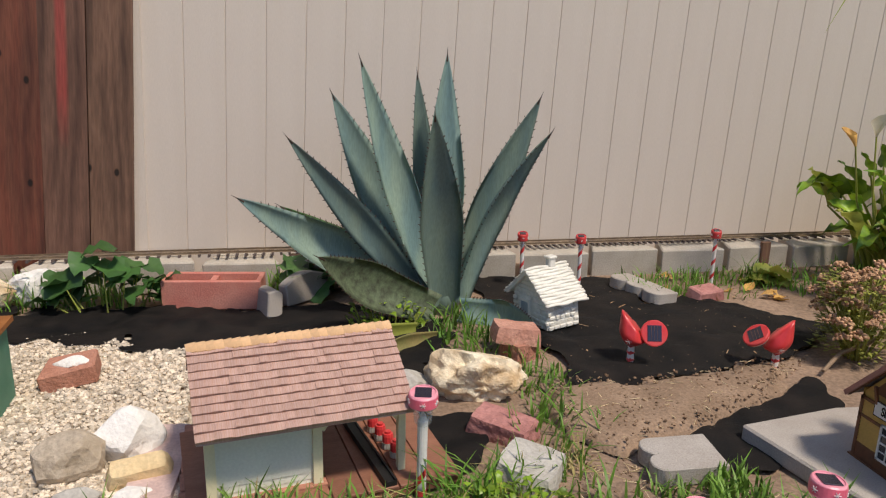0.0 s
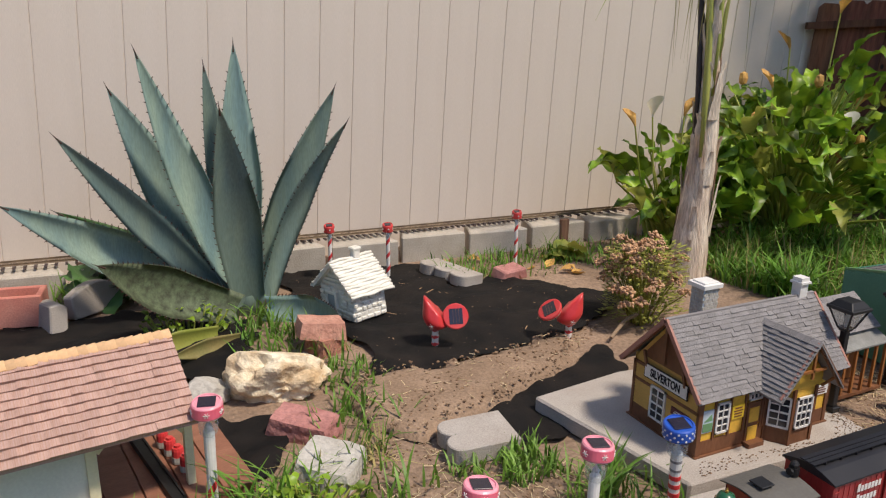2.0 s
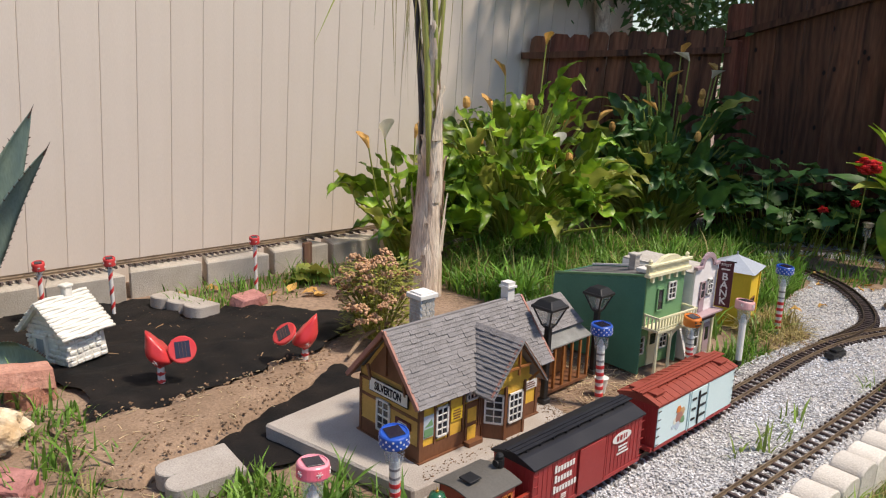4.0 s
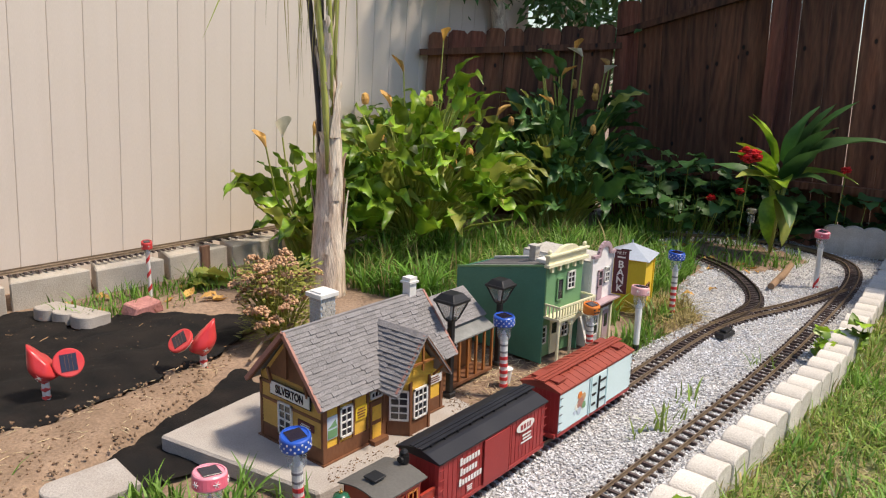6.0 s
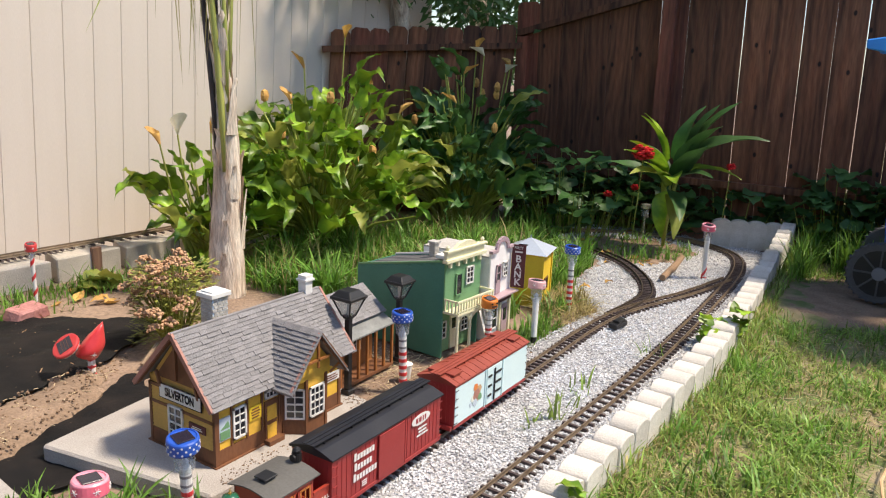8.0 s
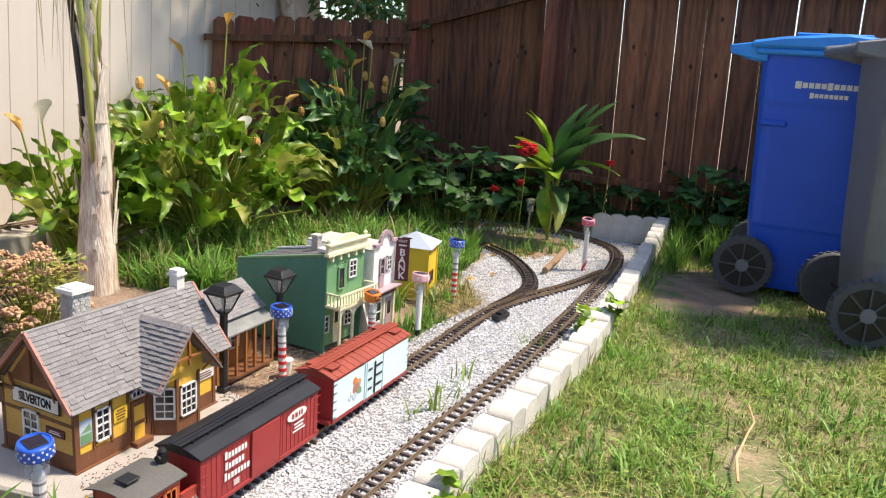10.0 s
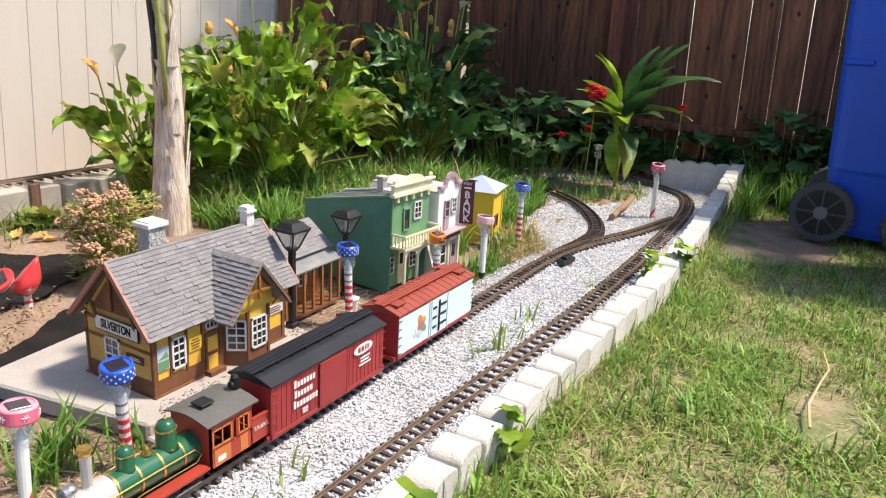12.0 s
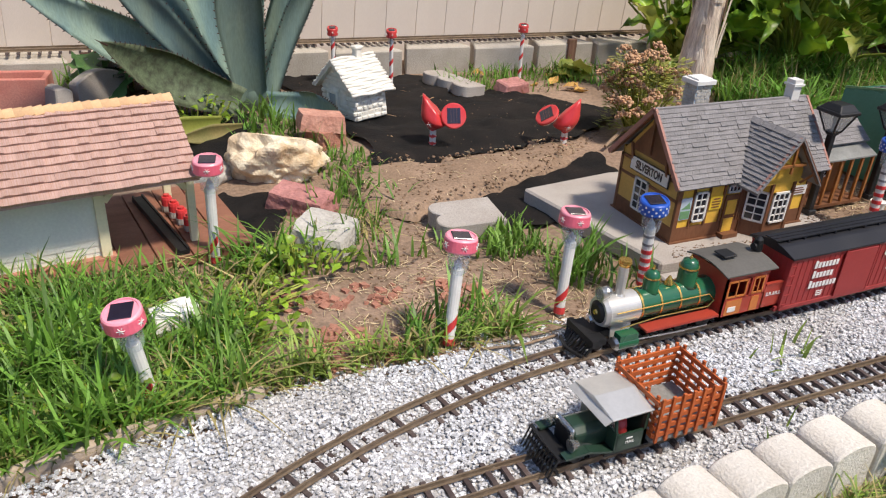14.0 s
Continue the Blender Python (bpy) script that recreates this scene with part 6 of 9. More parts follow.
def street_lamp(x, y, h, z=0.0):
    h -= z
    lp = thing("street_lamp", pose(x, y, z), "black plastic toy street lamp with square lantern", "lamp", group="black street lamps")
    part("post", Geo().box((0, 0, 0.008), (0.030, 0.030, 0.016)).box((0, 0, (h - 0.07) / 2), (0.018, 0.018, h - 0.07)).box((0, 0, h - 0.072), (0.026, 0.026, 0.008)), M["black"], lp, bevel=0.002)
    z0, z1, a, b = h - 0.068, h - 0.014, 0.014, 0.034
    lan = part("lantern", Geo().box((0, 0, z0), (2 * a, 2 * a, 0.006)), M["black"], lp)
    for sx in (-1, 1):
        for sy in (-1, 1):
            part("frame_bar", Geo().beam((sx * a, sy * a, z0), (sx * b, sy * b, z1), 0.0045), M["black"], lan)
    part("pane", Geo().add([(-a, -a, z0), (a, -a, z0), (a, a, z0), (-a, a, z0), (-b + 0.001, -b + 0.001, z1), (b - 0.001, -b + 0.001, z1), (b - 0.001, b - 0.001, z1), (-b + 0.001, b - 0.001, z1)], [(0, 1, 5, 4), (1, 2, 6, 5), (2, 3, 7, 6), (3, 0, 4, 7)]), M["lamp_glass"], lan, "cloudy clear pane")
    part("inner_tube", Geo().tube([(0, 0, z0), (0, 0, z1)], 0.006, 8), M["white"], lan)
    part("cap", Geo().box((0, 0, z1 + 0.004), (0.080, 0.080, 0.010)).box((0, 0, z1 + 0.017), (0.074, 0.074, 0.018), top=(0.62, 0.62)), M["black"], lp, bevel=0.002)


street_lamp(2.035, 1.300, 0.365, 0.05)
street_lamp(2.44, 1.410, 0.303)


def green_house():
    b = thing("model_hotel", pose(2.556, 1.304, 0, 0, 0, -4), "green two-storey model building with cream balcony and cornice", "model building", group="model town buildings")
    W, D, H0, H1 = 0.222, 0.41, 0.355, 0.272
    for x, xi, fl in ((0, 0.004, -1), (W - 0.004, W, 1)):
        part("side_wall", Geo().prism([(x, 0, 0), (x, D, 0), (x, D, H1), (x, 0, H0)], (0.004, 0, 0)), M["green_paint"], b, "dark green clapboard side wall")
    side_clap(b, M["green_paint"], 0, 0, lambda z: D if z < H1 else D * max(0.02, (H0 - z) / (H0 - H1)), 0.0, 0.0112, 31, 0.0032, 1.0)
    part("back_wall", Geo().span((0, D - 0.004, 0), (W, D, H1)), M["green_paint"], b)
    part("roof", Geo().prism([(0.004, 0.0, H0 - 0.010), (0.004, D, H1 - 0.010), (0.004, D, H1 - 0.004), (0.004, 0.0, H0 - 0.004)], (W - 0.008, 0, 0)), M["hotel_roof"], b, "sloping dark weathered roof")
    for k in range(1, 7):
        x = W * k / 7
        part("roof_batten", Geo().prism([(x - 0.001, 0.10, H0 - 0.004 - (H0 - H1) * 0.10 / D), (x - 0.001, D, H1 - 0.004), (x - 0.001, D, H1 - 0.0025), (x - 0.001, 0.10, H0 - 0.0025 - (H0 - H1) * 0.10 / D)], (0.002, 0, 0)), M["hotel_roof"], b)
    part("parapet", Geo().prism([(-0.003, 0, H0), (-0.003, D, H1), (-0.003, D, H1 + 0.007), (-0.003, 0, H0 + 0.007)], (0.008, 0, 0)), M["mid_green"], b)
    part("parapet", Geo().prism([(W - 0.005, 0, H0), (W - 0.005, D, H1), (W - 0.005, D, H1 + 0.007), (W - 0.005, 0, H0 + 0.007)], (0.008, 0, 0)), M["white"], b)
    part("front_wall", Geo().span((0, -0.004, 0.165), (W, 0.002, 0.362)), M["mid_green"], b, "green clapboard front")
    clap(b, M["mid_green"], 0.002, W - 0.002, 0.17, 0.355, -0.004, 18)
    part("lower_wall", Geo().span((0, 0.035, 0), (W, 0.041, 0.17)), M["mid_green"], b)
    co = part("cornice", Geo().box((W / 2, -0.010, 0.360), (W + 0.024, 0.022, 0.012)).box((W / 2, -0.006, 0.378), (W + 0.010, 0.014, 0.028)).box((W / 2, -0.010, 0.395), (W + 0.024, 0.024, 0.008)), M["cream"], b, "cream cornice", bevel=0.001)
    part("pediment", Geo().prism([(W * 0.18, -0.016, 0.398), (W * 0.82, -0.016, 0.398), (W * 0.68, -0.016, 0.416), (W * 0.5, -0.016, 0.421), (W * 0.32, -0.016, 0.416)], (0, 0.016, 0)), M["cream"], co)
    for i in range(5):
        part("corbel", Geo().box((0.02 + (W - 0.04) * i / 4, -0.010, 0.345), (0.010, 0.012, 0.022)), M["cream"], co)
    for x in (0.004, W - 0.004):
        part("urn", Geo().tube([(x, -0.008, 0.398), (x, -0.008, 0.410), (x, -0.008, 0.416)], [0.005, 0.008, 0.003], 8), M["cream"], co)
    window(b, Matrix.Translation((W * 0.36, -0.007, 0.262)), 0.034, 0.078, 1, 1, M["mid_green"])
    window(b, Matrix.Translation((W * 0.66, -0.007, 0.285)), 0.042, 0.062, 2, 3)
    ba = part("balcony", Geo().box((W / 2, -0.036, 0.175), (W + 0.006, 0.066, 0.008)), M["cream"], b, "cream balcony")
    part("rail", Geo().box((W / 2, -0.066, 0.222), (W + 0.006, 0.006, 0.006)).box((W / 2, -0.066, 0.186), (W + 0.006, 0.004, 0.004)).box((0, -0.036, 0.222), (0.005, 0.06, 0.006)).box((W, -0.036, 0.222), (0.005, 0.06, 0.006)), M["cream"], ba)
    for i in range(14):
        part("baluster", Geo().box((0.004 + (W - 0.008) * i / 13, -0.066, 0.200), (0.005, 0.005, 0.04)), M["cream"], ba)
    for i in range(4):
        part("baluster", Geo().box((0.001, -0.055 + 0.015 * i, 0.200), (0.004, 0.005, 0.04)), M["cream"], ba)
    for x in (0.012, W * 0.40, W - 0.012):
        part("column", Geo().tube([(x, -0.058, 0), (x, -0.058, 0.172)], 0.006, 8), M["cream"], b)
    for xa, xb in ((0.012, W * 0.40), (W * 0.40, W - 0.012)):
        n = 8
        part("arch", Geo().prism([(xa, -0.060, 0.172), (xa, -0.060, 0.125)] + [((xa + xb) / 2 - (xb - xa) / 2 * 0.92 * math.cos(math.pi * k / n), -0.060, 0.125 + 0.036 * math.sin(math.pi * k / n)) for k in range(n + 1)] + [(xb, -0.060, 0.125), (xb, -0.060, 0.172)], (0, 0.005, 0)), M["cream"], b)
    window(b, Matrix.Translation((W * 0.2, 0.033, 0.085)), 0.042, 0.062, 2, 3)
    dr = part("door", Geo().box((W * 0.52, 0.032, 0.068), (0.046, 0.006, 0.13)), M["cream"], b, "cream panelled door")
    part("door_glass", Geo().box((W * 0.52, 0.0285, 0.10), (0.03, 0.002, 0.04)), M["win"], dr)
    window(b, Matrix.Translation((W * 0.82, 0.033, 0.085)), 0.042, 0.062, 2, 3)
    g = Geo()
    for k in range(16):
        g.beam((W + 0.004, -0.05 + 0.0035 * k, 0.01 + 0.010 * k), (W + 0.004, -0.046 + 0.0035 * k, 0.018 + 0.010 * k), 0.012, 0.003)
    part("lattice", g, M["white"], b, "pale louvred side screen")
    ch = part("chimney", Geo().box((W * 0.78, 0.18, 0.335), (0.028, 0.028, 0.07)).box((W * 0.78, 0.18, 0.372), (0.036, 0.036, 0.008)), M["rock_pale"], b, "grey chimney", bevel=0.001)
    part("skylight", Geo().box((W * 0.60, 0.06, 0.350), (0.13, 0.07, 0.014)), M["white"], b, "white roof box", bevel=0.002)


green_house()


def bank():
    b = thing("model_bank", pose(2.806, 1.262, 0, 0, 0, 0), "off-white false-front model bank with arched top", "model building", group="model town buildings")
    W, D = 0.165, 0.30
    part("wall", Geo().span((0, 0.004, 0), (W, D, 0.335)), M["rock_pale"], b, "grey clapboard walls")
    side_clap(b, M["white"], 0, 0.005, D, 0.005, 0.0108, 30, 0.002)
    n = 10
    top = [(W, 0.350), (W * 0.76, 0.350)] + [(W / 2 + W * 0.26 * math.cos(math.pi * k / n), 0.350 + 0.040 * math.sin(math.pi * k / n)) for k in range(n + 1)] + [(W * 0.24, 0.350), (0, 0.350)]
    part("front_wall", Geo().prism([(0, -0.004, 0), (W, -0.004, 0)] + [(x, -0.004, z) for x, z in top], (0, 0.008, 0)), M["bank_wall"], b, "off-white front")
    tr = Geo()
    for k in range(n):
        a, c = math.pi * k / n, math.pi * (k + 1) / n
        tr.beam((W / 2 + W * 0.27 * math.cos(a), -0.006, 0.352 + 0.041 * math.sin(a)), (W / 2 + W * 0.27 * math.cos(c), -0.006, 0.352 + 0.041 * math.sin(c)), 0.010, 0.018)
    tr.box((W * 0.1, -0.006, 0.353), (W * 0.28, 0.016, 0.010)).box((W * 0.9, -0.006, 0.353), (W * 0.28, 0.016, 0.010))
    part("cornice", tr, M["bank_trim"], b, "mauve cornice")
    window(b, Matrix.Translation((W * 0.35, -0.006, 0.262)), 0.030, 0.062, 1, 2, M["bank_trim"])
    window(b, Matrix.Translation((W * 0.68, -0.006, 0.268)), 0.034, 0.056, 2, 3)
    part("shutter", Geo().box((W * 0.35, -0.008, 0.205), (0.034, 0.003, 0.046)), M["bank_trim"], b)
    part("sign_band", Geo().box((W / 2, -0.010, 0.158), (W, 0.010, 0.030)), M["maroon"], b, "maroon fascia")
    part("awning", Geo().box((W / 2, -0.022, 0.176), (W + 0.01, 0.040, 0.006)), M["bank_trim"], b)
    for x in (0.006, W * 0.5, W - 0.006):
        part("pilaster", Geo().box((x, -0.008, 0.075), (0.012, 0.010, 0.15)), M["cream"], b)
    window(b, Matrix.Translation((W * 0.26, -0.006, 0.085)), 0.040, 0.080, 1, 2)
    dr = part("door", Geo().box((W * 0.75, -0.007, 0.065), (0.042, 0.005, 0.12)), M["bank_trim"], b)
    part("door_glass", Geo().box((W * 0.75, -0.010, 0.085), (0.024, 0.002, 0.05)), M["win"], dr)
    sg = part("blade_sign", Geo().box((0, 0, 0), (0.054, 0.006, 0.172)), M["maroon"], b, "upright maroon sign with white letters", m=Matrix.Translation((W + 0.004, -0.034, 0.272)) @ Matrix.Rotation(radians(-74), 4, 'Z'))
    lettering("FIRST", 0.0150, M["white"], sg, Matrix.Translation((0, -0.0042, 0.074)) @ FACE)
    bars(0.040, 0.012, 1, M["white"], sg, Matrix.Translation((0, -0.0042, 0.058)) @ FACE)
    lettering("B\nA\nN\nK", 0.039, M["white"], sg, Matrix.Translation((0, -0.0042, -0.018)) @ FACE, bold=0.0008)
    part("sign_bracket", Geo().beam((-0.004, 0.002, 0.088), (0.034, 0.002, 0.088), 0.004), M["iron"], sg)
    part("planter_tub", Geo().tube([(W * 0.5, -0.03, 0), (W * 0.5, -0.03, 0.022)], [0.010, 0.013], 10), M["white"], b)


bank()


def yellow_tower():
    b = thing("model_water_house", pose(3.325, 1.285, 0, 0, 0, 12), "lemon yellow model tower house with blue-grey hipped roof", "model building", group="model town buildings")
    W, D, H = 0.165, 0.16, 0.240
    part("wall", Geo().span((0, 0, 0), (W, D, H)), M["lemon"], b)
    clap(b, M["lemon"], 0.002, W - 0.002, 0.005, H - 0.005, 0.0, 16, 0.0018)
    side_clap(b, M["lemon"], 0, 0.002, D - 0.002, 0.005, 0.0153, 16, 0.0018)
    part("roof", Geo().add([(-0.02, -0.02, H), (W + 0.02, -0.02, H), (W + 0.02, D + 0.02, H), (-0.02, D + 0.02, H), (W / 2, D / 2, H + 0.055)], [(0, 1, 4), (1, 2, 4), (2, 3, 4), (3, 0, 4), (3, 2, 1, 0)]), M["tin_roof"], b, "blue-grey hipped tin roof")
    part("finial", Geo().tube([(W / 2, D / 2, H + 0.052), (W / 2, D / 2, H + 0.066)], 0.003, 6), M["tin_roof"], b)
    window(b, Matrix.Translation((W * 0.4, -0.003, 0.10)), 0.05, 0.05, 1, 1, M["brown"])
    for x in (0, W):
        part("corner_board", Geo().box((x, 0, H / 2), (0.012, 0.012, H)), M["lemon"], b)


yellow_tower()


def waiting_shed():
    s = thing("model_shelter", Matrix.Translation((0.146, 1.778, 0)) @ Matrix.Rotation(radians(8), 4, 'Z') @ Matrix.Translation((-0.140, -1.80, 0)), "sage green model station shelter with pink cedar shingle roof", "model building", group="model town buildings")
    rx0, rx1, yf, yr, yb, zf, zr = -0.100, 0.376, 1.614, 1.815, 2.005, 0.222, 0.352
    part("platform", Geo().span((-0.13, 1.62, 0), (0.50, 2.03, 0.022)), M["deck"], s)
    for i in range(8):
        part("plank", Geo().box((-0.09 + 0.0788 * i, 1.825, 0.026), (0.0755, 0.42, 0.008)), M["deck"], s, bevel=0.0015)
    X0, X1, Y0, Y1, ZB = -0.072, 0.165, 1.688, 1.94, 0.030
    H = lambda y: zr - abs(y - yr) / (yr - yf) * (zr - zf) - 0.008
    part("front_wall", Geo().span((X0, Y0, ZB), (X1, Y0 + 0.006, H(Y0))), M["sage"], s)
    clap(s, M["sage"], X0, X1, ZB, H(Y0), Y0, 14, 0.0024)
    part("back_wall", Geo().span((X0, Y1 - 0.006, ZB), (X1, Y1, H(Y1))), M["sage"], s)
    # pale blue puts the bluish shade on the end walls into their colour
    for x in (X0, X1 - 0.006):
        part("end_wall", Geo().prism([(x, Y0, ZB), (x, Y1, ZB), (x, Y1, H(Y1)), (x, yr, H(yr)), (x, Y0, H(Y0))], (0.006, 0, 0)), M["pale_blue"], s, "end wall with bluish shade in its colour")
    for x in (X0, X1):
        part("corner_post", Geo().box((x, Y0, (ZB + 0.225) / 2), (0.022, 0.022, 0.225 - ZB)), M["cream"], s, "cream corner post")
    part("end_frame", Geo().span((X0 - 0.004, Y0 + 0.03, 0.05), (X0, Y0 + 0.042, 0.20)).span((X0 - 0.004, Y1 - 0.05, 0.05), (X0, Y1 - 0.038, 0.20)).span((X0 - 0.004, Y0 + 0.03, 0.20), (X0, Y1 - 0.038, 0.212)), M["cream"], s, "cream door frame")
    # the door carries the same painted bluish shade
    part("end_door", Geo().span((X0 - 0.002, Y0 + 0.042, 0.03), (X0 - 0.0005, Y1 - 0.05, 0.20)), M["pale_blue"], s)
    part("verge", Geo().prism([(rx0 + 0.012, yf + 0.02, H(yf + 0.02) - 0.012), (rx0 + 0.012, yr, H(yr) - 0.010), (rx0 + 0.012, yb - 0.02, H(yb - 0.02) - 0.012), (rx0 + 0.012, yb - 0.02, H(yb - 0.02)), (rx0 + 0.012, yr, H(yr) + 0.002), (rx0 + 0.012, yf + 0.02, H(yf + 0.02))], (0.006, 0, 0)), M["cream"], s, "cream verge board")
    part("sill", Geo().span((X0 - 0.02, Y0 - 0.02, 0.024), (X1 + 0.02, Y0 + 0.01, 0.036)), M["brick"], s)
    for y in (1.688, 1.94):
        part("porch_post", Geo().box((0.368, y, 0.125), (0.018, 0.018, 0.19)), M["cream"], s, "cream porch post")
    for x0, x1 in ((0.176, 0.212), (0.360, 0.322)):
        part("knee_brace", Geo().beam((x0, 1.69, 0.168), (x1, 1.69, 0.212), 0.012, 0.014), M["cream"], s)
    part("plate", Geo().span((X1, 1.682, 0.208), (0.380, 1.694, 0.222)), M["cream"], s)
    for ya in (yf, yb):
        part("roof", Geo().prism([(rx0, ya, zf), (rx0, yr, zr), (rx0, yr, zr - 0.007), (rx0, ya, zf - 0.007)], (rx1 - rx0, 0, 0)), M["cedar"], s)
    shingles(s, (rx0 - 0.002, yf - 0.003, zf - 0.001), (rx1 + 0.002, yf - 0.003, zf - 0.001), (0, yr - yf, zr - zf), 11, M["cedar"], width=0.0195, thick=0.0062, seed=21, fill=0.992, jag=0.035)
    g = Geo().box((0, 0, 0), (0.024, 0.026, 0.006))
    me = mesh_of("ridge_shingle", g, M["ridge_wood"])
    for i in range(24):
        x = rx0 + 0.01 + (rx1 - rx0 - 0.02) * i / 23
        part("ridge_shingle", me, None, s, m=Matrix.Translation((x, yr - 0.008, zr + 0.003)) @ pose(0, 0, 0, 34, -9 + rng.uniform(-3, 3), 0))
    # rail with a row of red cans on the platform
    ra = solid("model_ramp", Geo().box((0, 0, 0.006), (0.030, 0.36, 0.012)).box((-0.012, 0, 0.014), (0.005, 0.36, 0.006)).box((0.012, 0, 0.014), (0.005, 0.36, 0.006)), M["iron"], "black model rail ramp on the deck", "rail", m=pose(0.315, 1.80, 0.030, 0, 0, 12))
    for i in range(4):
        c = thing("red_can", pose(0.345 + 0.013 * i, 1.885 - 0.045 * i, 0.031), "small red model oil drum on the deck", "drum", group="red drums")
        part("drum", Geo().tube([(0, 0, 0), (0, 0, 0.006), (0, 0, 0.035), (0, 0, 0.042)], [0.0135, 0.0145, 0.0145, 0.0125], 12), M["red"], c)
        part("lid", Geo().tube([(0, 0, 0.042), (0, 0, 0.048)], [0.008, 0.008], 10), M["red"], c)
        part("band", Geo().tube([(0, 0, 0.002), (0, 0, 0.018)], [0.0152, 0.0152], 12), M["rock_pale"], c, "pale grey lower band")


waiting_shed()


def cottage():
    """Its door gable looks to -y, its broad roof slope to +x."""
    c = thing("ceramic_cottage", pose(1.112, 2.640, 0.010, 2, -3, -73) @ Matrix.Scale(1.10, 4), "white glazed stoneware cottage with thatched roof", "ornament")
    C = M["ceramic"]
    W, L, H, R = 0.190, 0.130, 0.108, 0.188
    g = Geo().box((0, 0, H / 2), (W * 1.05, L * 1.05, H), top=(0.94, 0.94))
    g.prism([(-W / 2, -L / 2, H - 0.001), (W / 2, -L / 2, H - 0.001), (0, -L / 2, R - 0.008)], (0, L, 0))
    part("body", g, C, c, bevel=0.004)
    rr = random.Random(3)
    # rough stonework in uneven courses on the two walls that show
    for wall in range(2):
        for j in range(6):
            u, z = -0.5, 0.009 + 0.0170 * j
            while u < 0.46:
                w = rr.uniform(0.13, 0.27)
                mid = u + w / 2
                span_ = W if wall == 0 else L
                if abs(mid) < 0.48:
                    dep = rr.uniform(0.004, 0.010)
                    p, s_ = ((mid * span_, -L / 2, z), (w * span_ * 0.86, dep * 2, rr.uniform(0.012, 0.0155))) if wall == 0 else ((W / 2, mid * span_, z), (dep * 2, w * span_ * 0.86, rr.uniform(0.012, 0.0155)))
                    if not (wall == 0 and abs(mid + 0.12) < 0.19 and z < 0.080):
                        part("stone", Geo().box(p, s_), C, c, bevel=0.003)
                u += w
    for j in range(4):
        z = H + 0.006 + 0.014 * j
        w = W * (1 - (z - H) / (R - H)) * 0.92
        part("gable_board", Geo().box((0, -L / 2 - 0.001, z), (w, 0.008, 0.012)), C, c, bevel=0.002)
    # thatch: overlapping rolls from eave to ridge
    for s in (-1, 1):
        n, ov = 13, 0.024
        for j in range(n):
            u = j / (n - 1)
            x = s * (W / 2 + ov) * (1 - u)
            z = H - 0.014 + (R - H + 0.020) * u
            pts = [(x + s * 0.002 * math.sin(k * 2.1 + j), -L / 2 - 0.024 + (L + 0.048) * k / 8, z + 0.0025 * math.sin(k * 1.3 + j * 2)) for k in range(9)]
            part("thatch_roll", Geo().tube(pts, 0.0052, 8), C, c, smooth=True)
        part("roof", Geo().prism([(s * (W / 2 + ov), -L / 2 - 0.022, H - 0.014), (0, -L / 2 - 0.022, R + 0.006), (0, -L / 2 - 0.022, R - 0.010), (s * (W / 2 + ov * 0.6), -L / 2 - 0.022, H - 0.020)], (0, L + 0.044, 0)), C, c)
    ch = part("chimney", Geo().box((0.0, 0.022, R + 0.010), (0.026, 0.026, 0.055)).box((0.0, 0.022, R + 0.035), (0.034, 0.034, 0.010)), C, c, bevel=0.003)
    dr = part("door", Geo().box((-0.023, -L / 2 - 0.004, 0.042), (0.044, 0.006, 0.076)), M["door_blue"], c, "grey-blue plank door", bevel=0.002)
    part("door_frame", Geo().box((-0.049, -L / 2 - 0.006, 0.040), (0.009, 0.012, 0.080)).box((0.003, -L / 2 - 0.006, 0.040), (0.009, 0.012, 0.080)).box((-0.023, -L / 2 - 0.006, 0.083), (0.062, 0.014, 0.012)), C, dr, bevel=0.002)


cottage()

# ---------------------------------------------------------------- stakes, bins, stones


def flake(parent, m, r=0.007):
    g = Geo()
    for k in range(3):
        a = math.pi * k / 3
        g.beam((-r * math.cos(a), 0, -r * math.sin(a)), (r * math.cos(a), 0, r * math.sin(a)), 0.0022, 0.0008)
    part("snowflake", g, M["white"], parent, "white snowflake mark", m=m)


def helix(r, z0, z1, turns, band, n=36, start=0.0):
    """A ribbon that winds round an upright rod."""
    g = Geo()
    for k in range(n + 1):
        a, z = start + 2 * math.pi * turns * k / n, z0 + (z1 - z0) * k / n
        g.v += [(r * math.cos(a), r * math.sin(a), z - band / 2), (r * math.cos(a), r * math.sin(a), z + band / 2)]
    g.f = [(2 * k, 2 * k + 2, 2 * k + 3, 2 * k + 1) for k in range(n)]
    return g


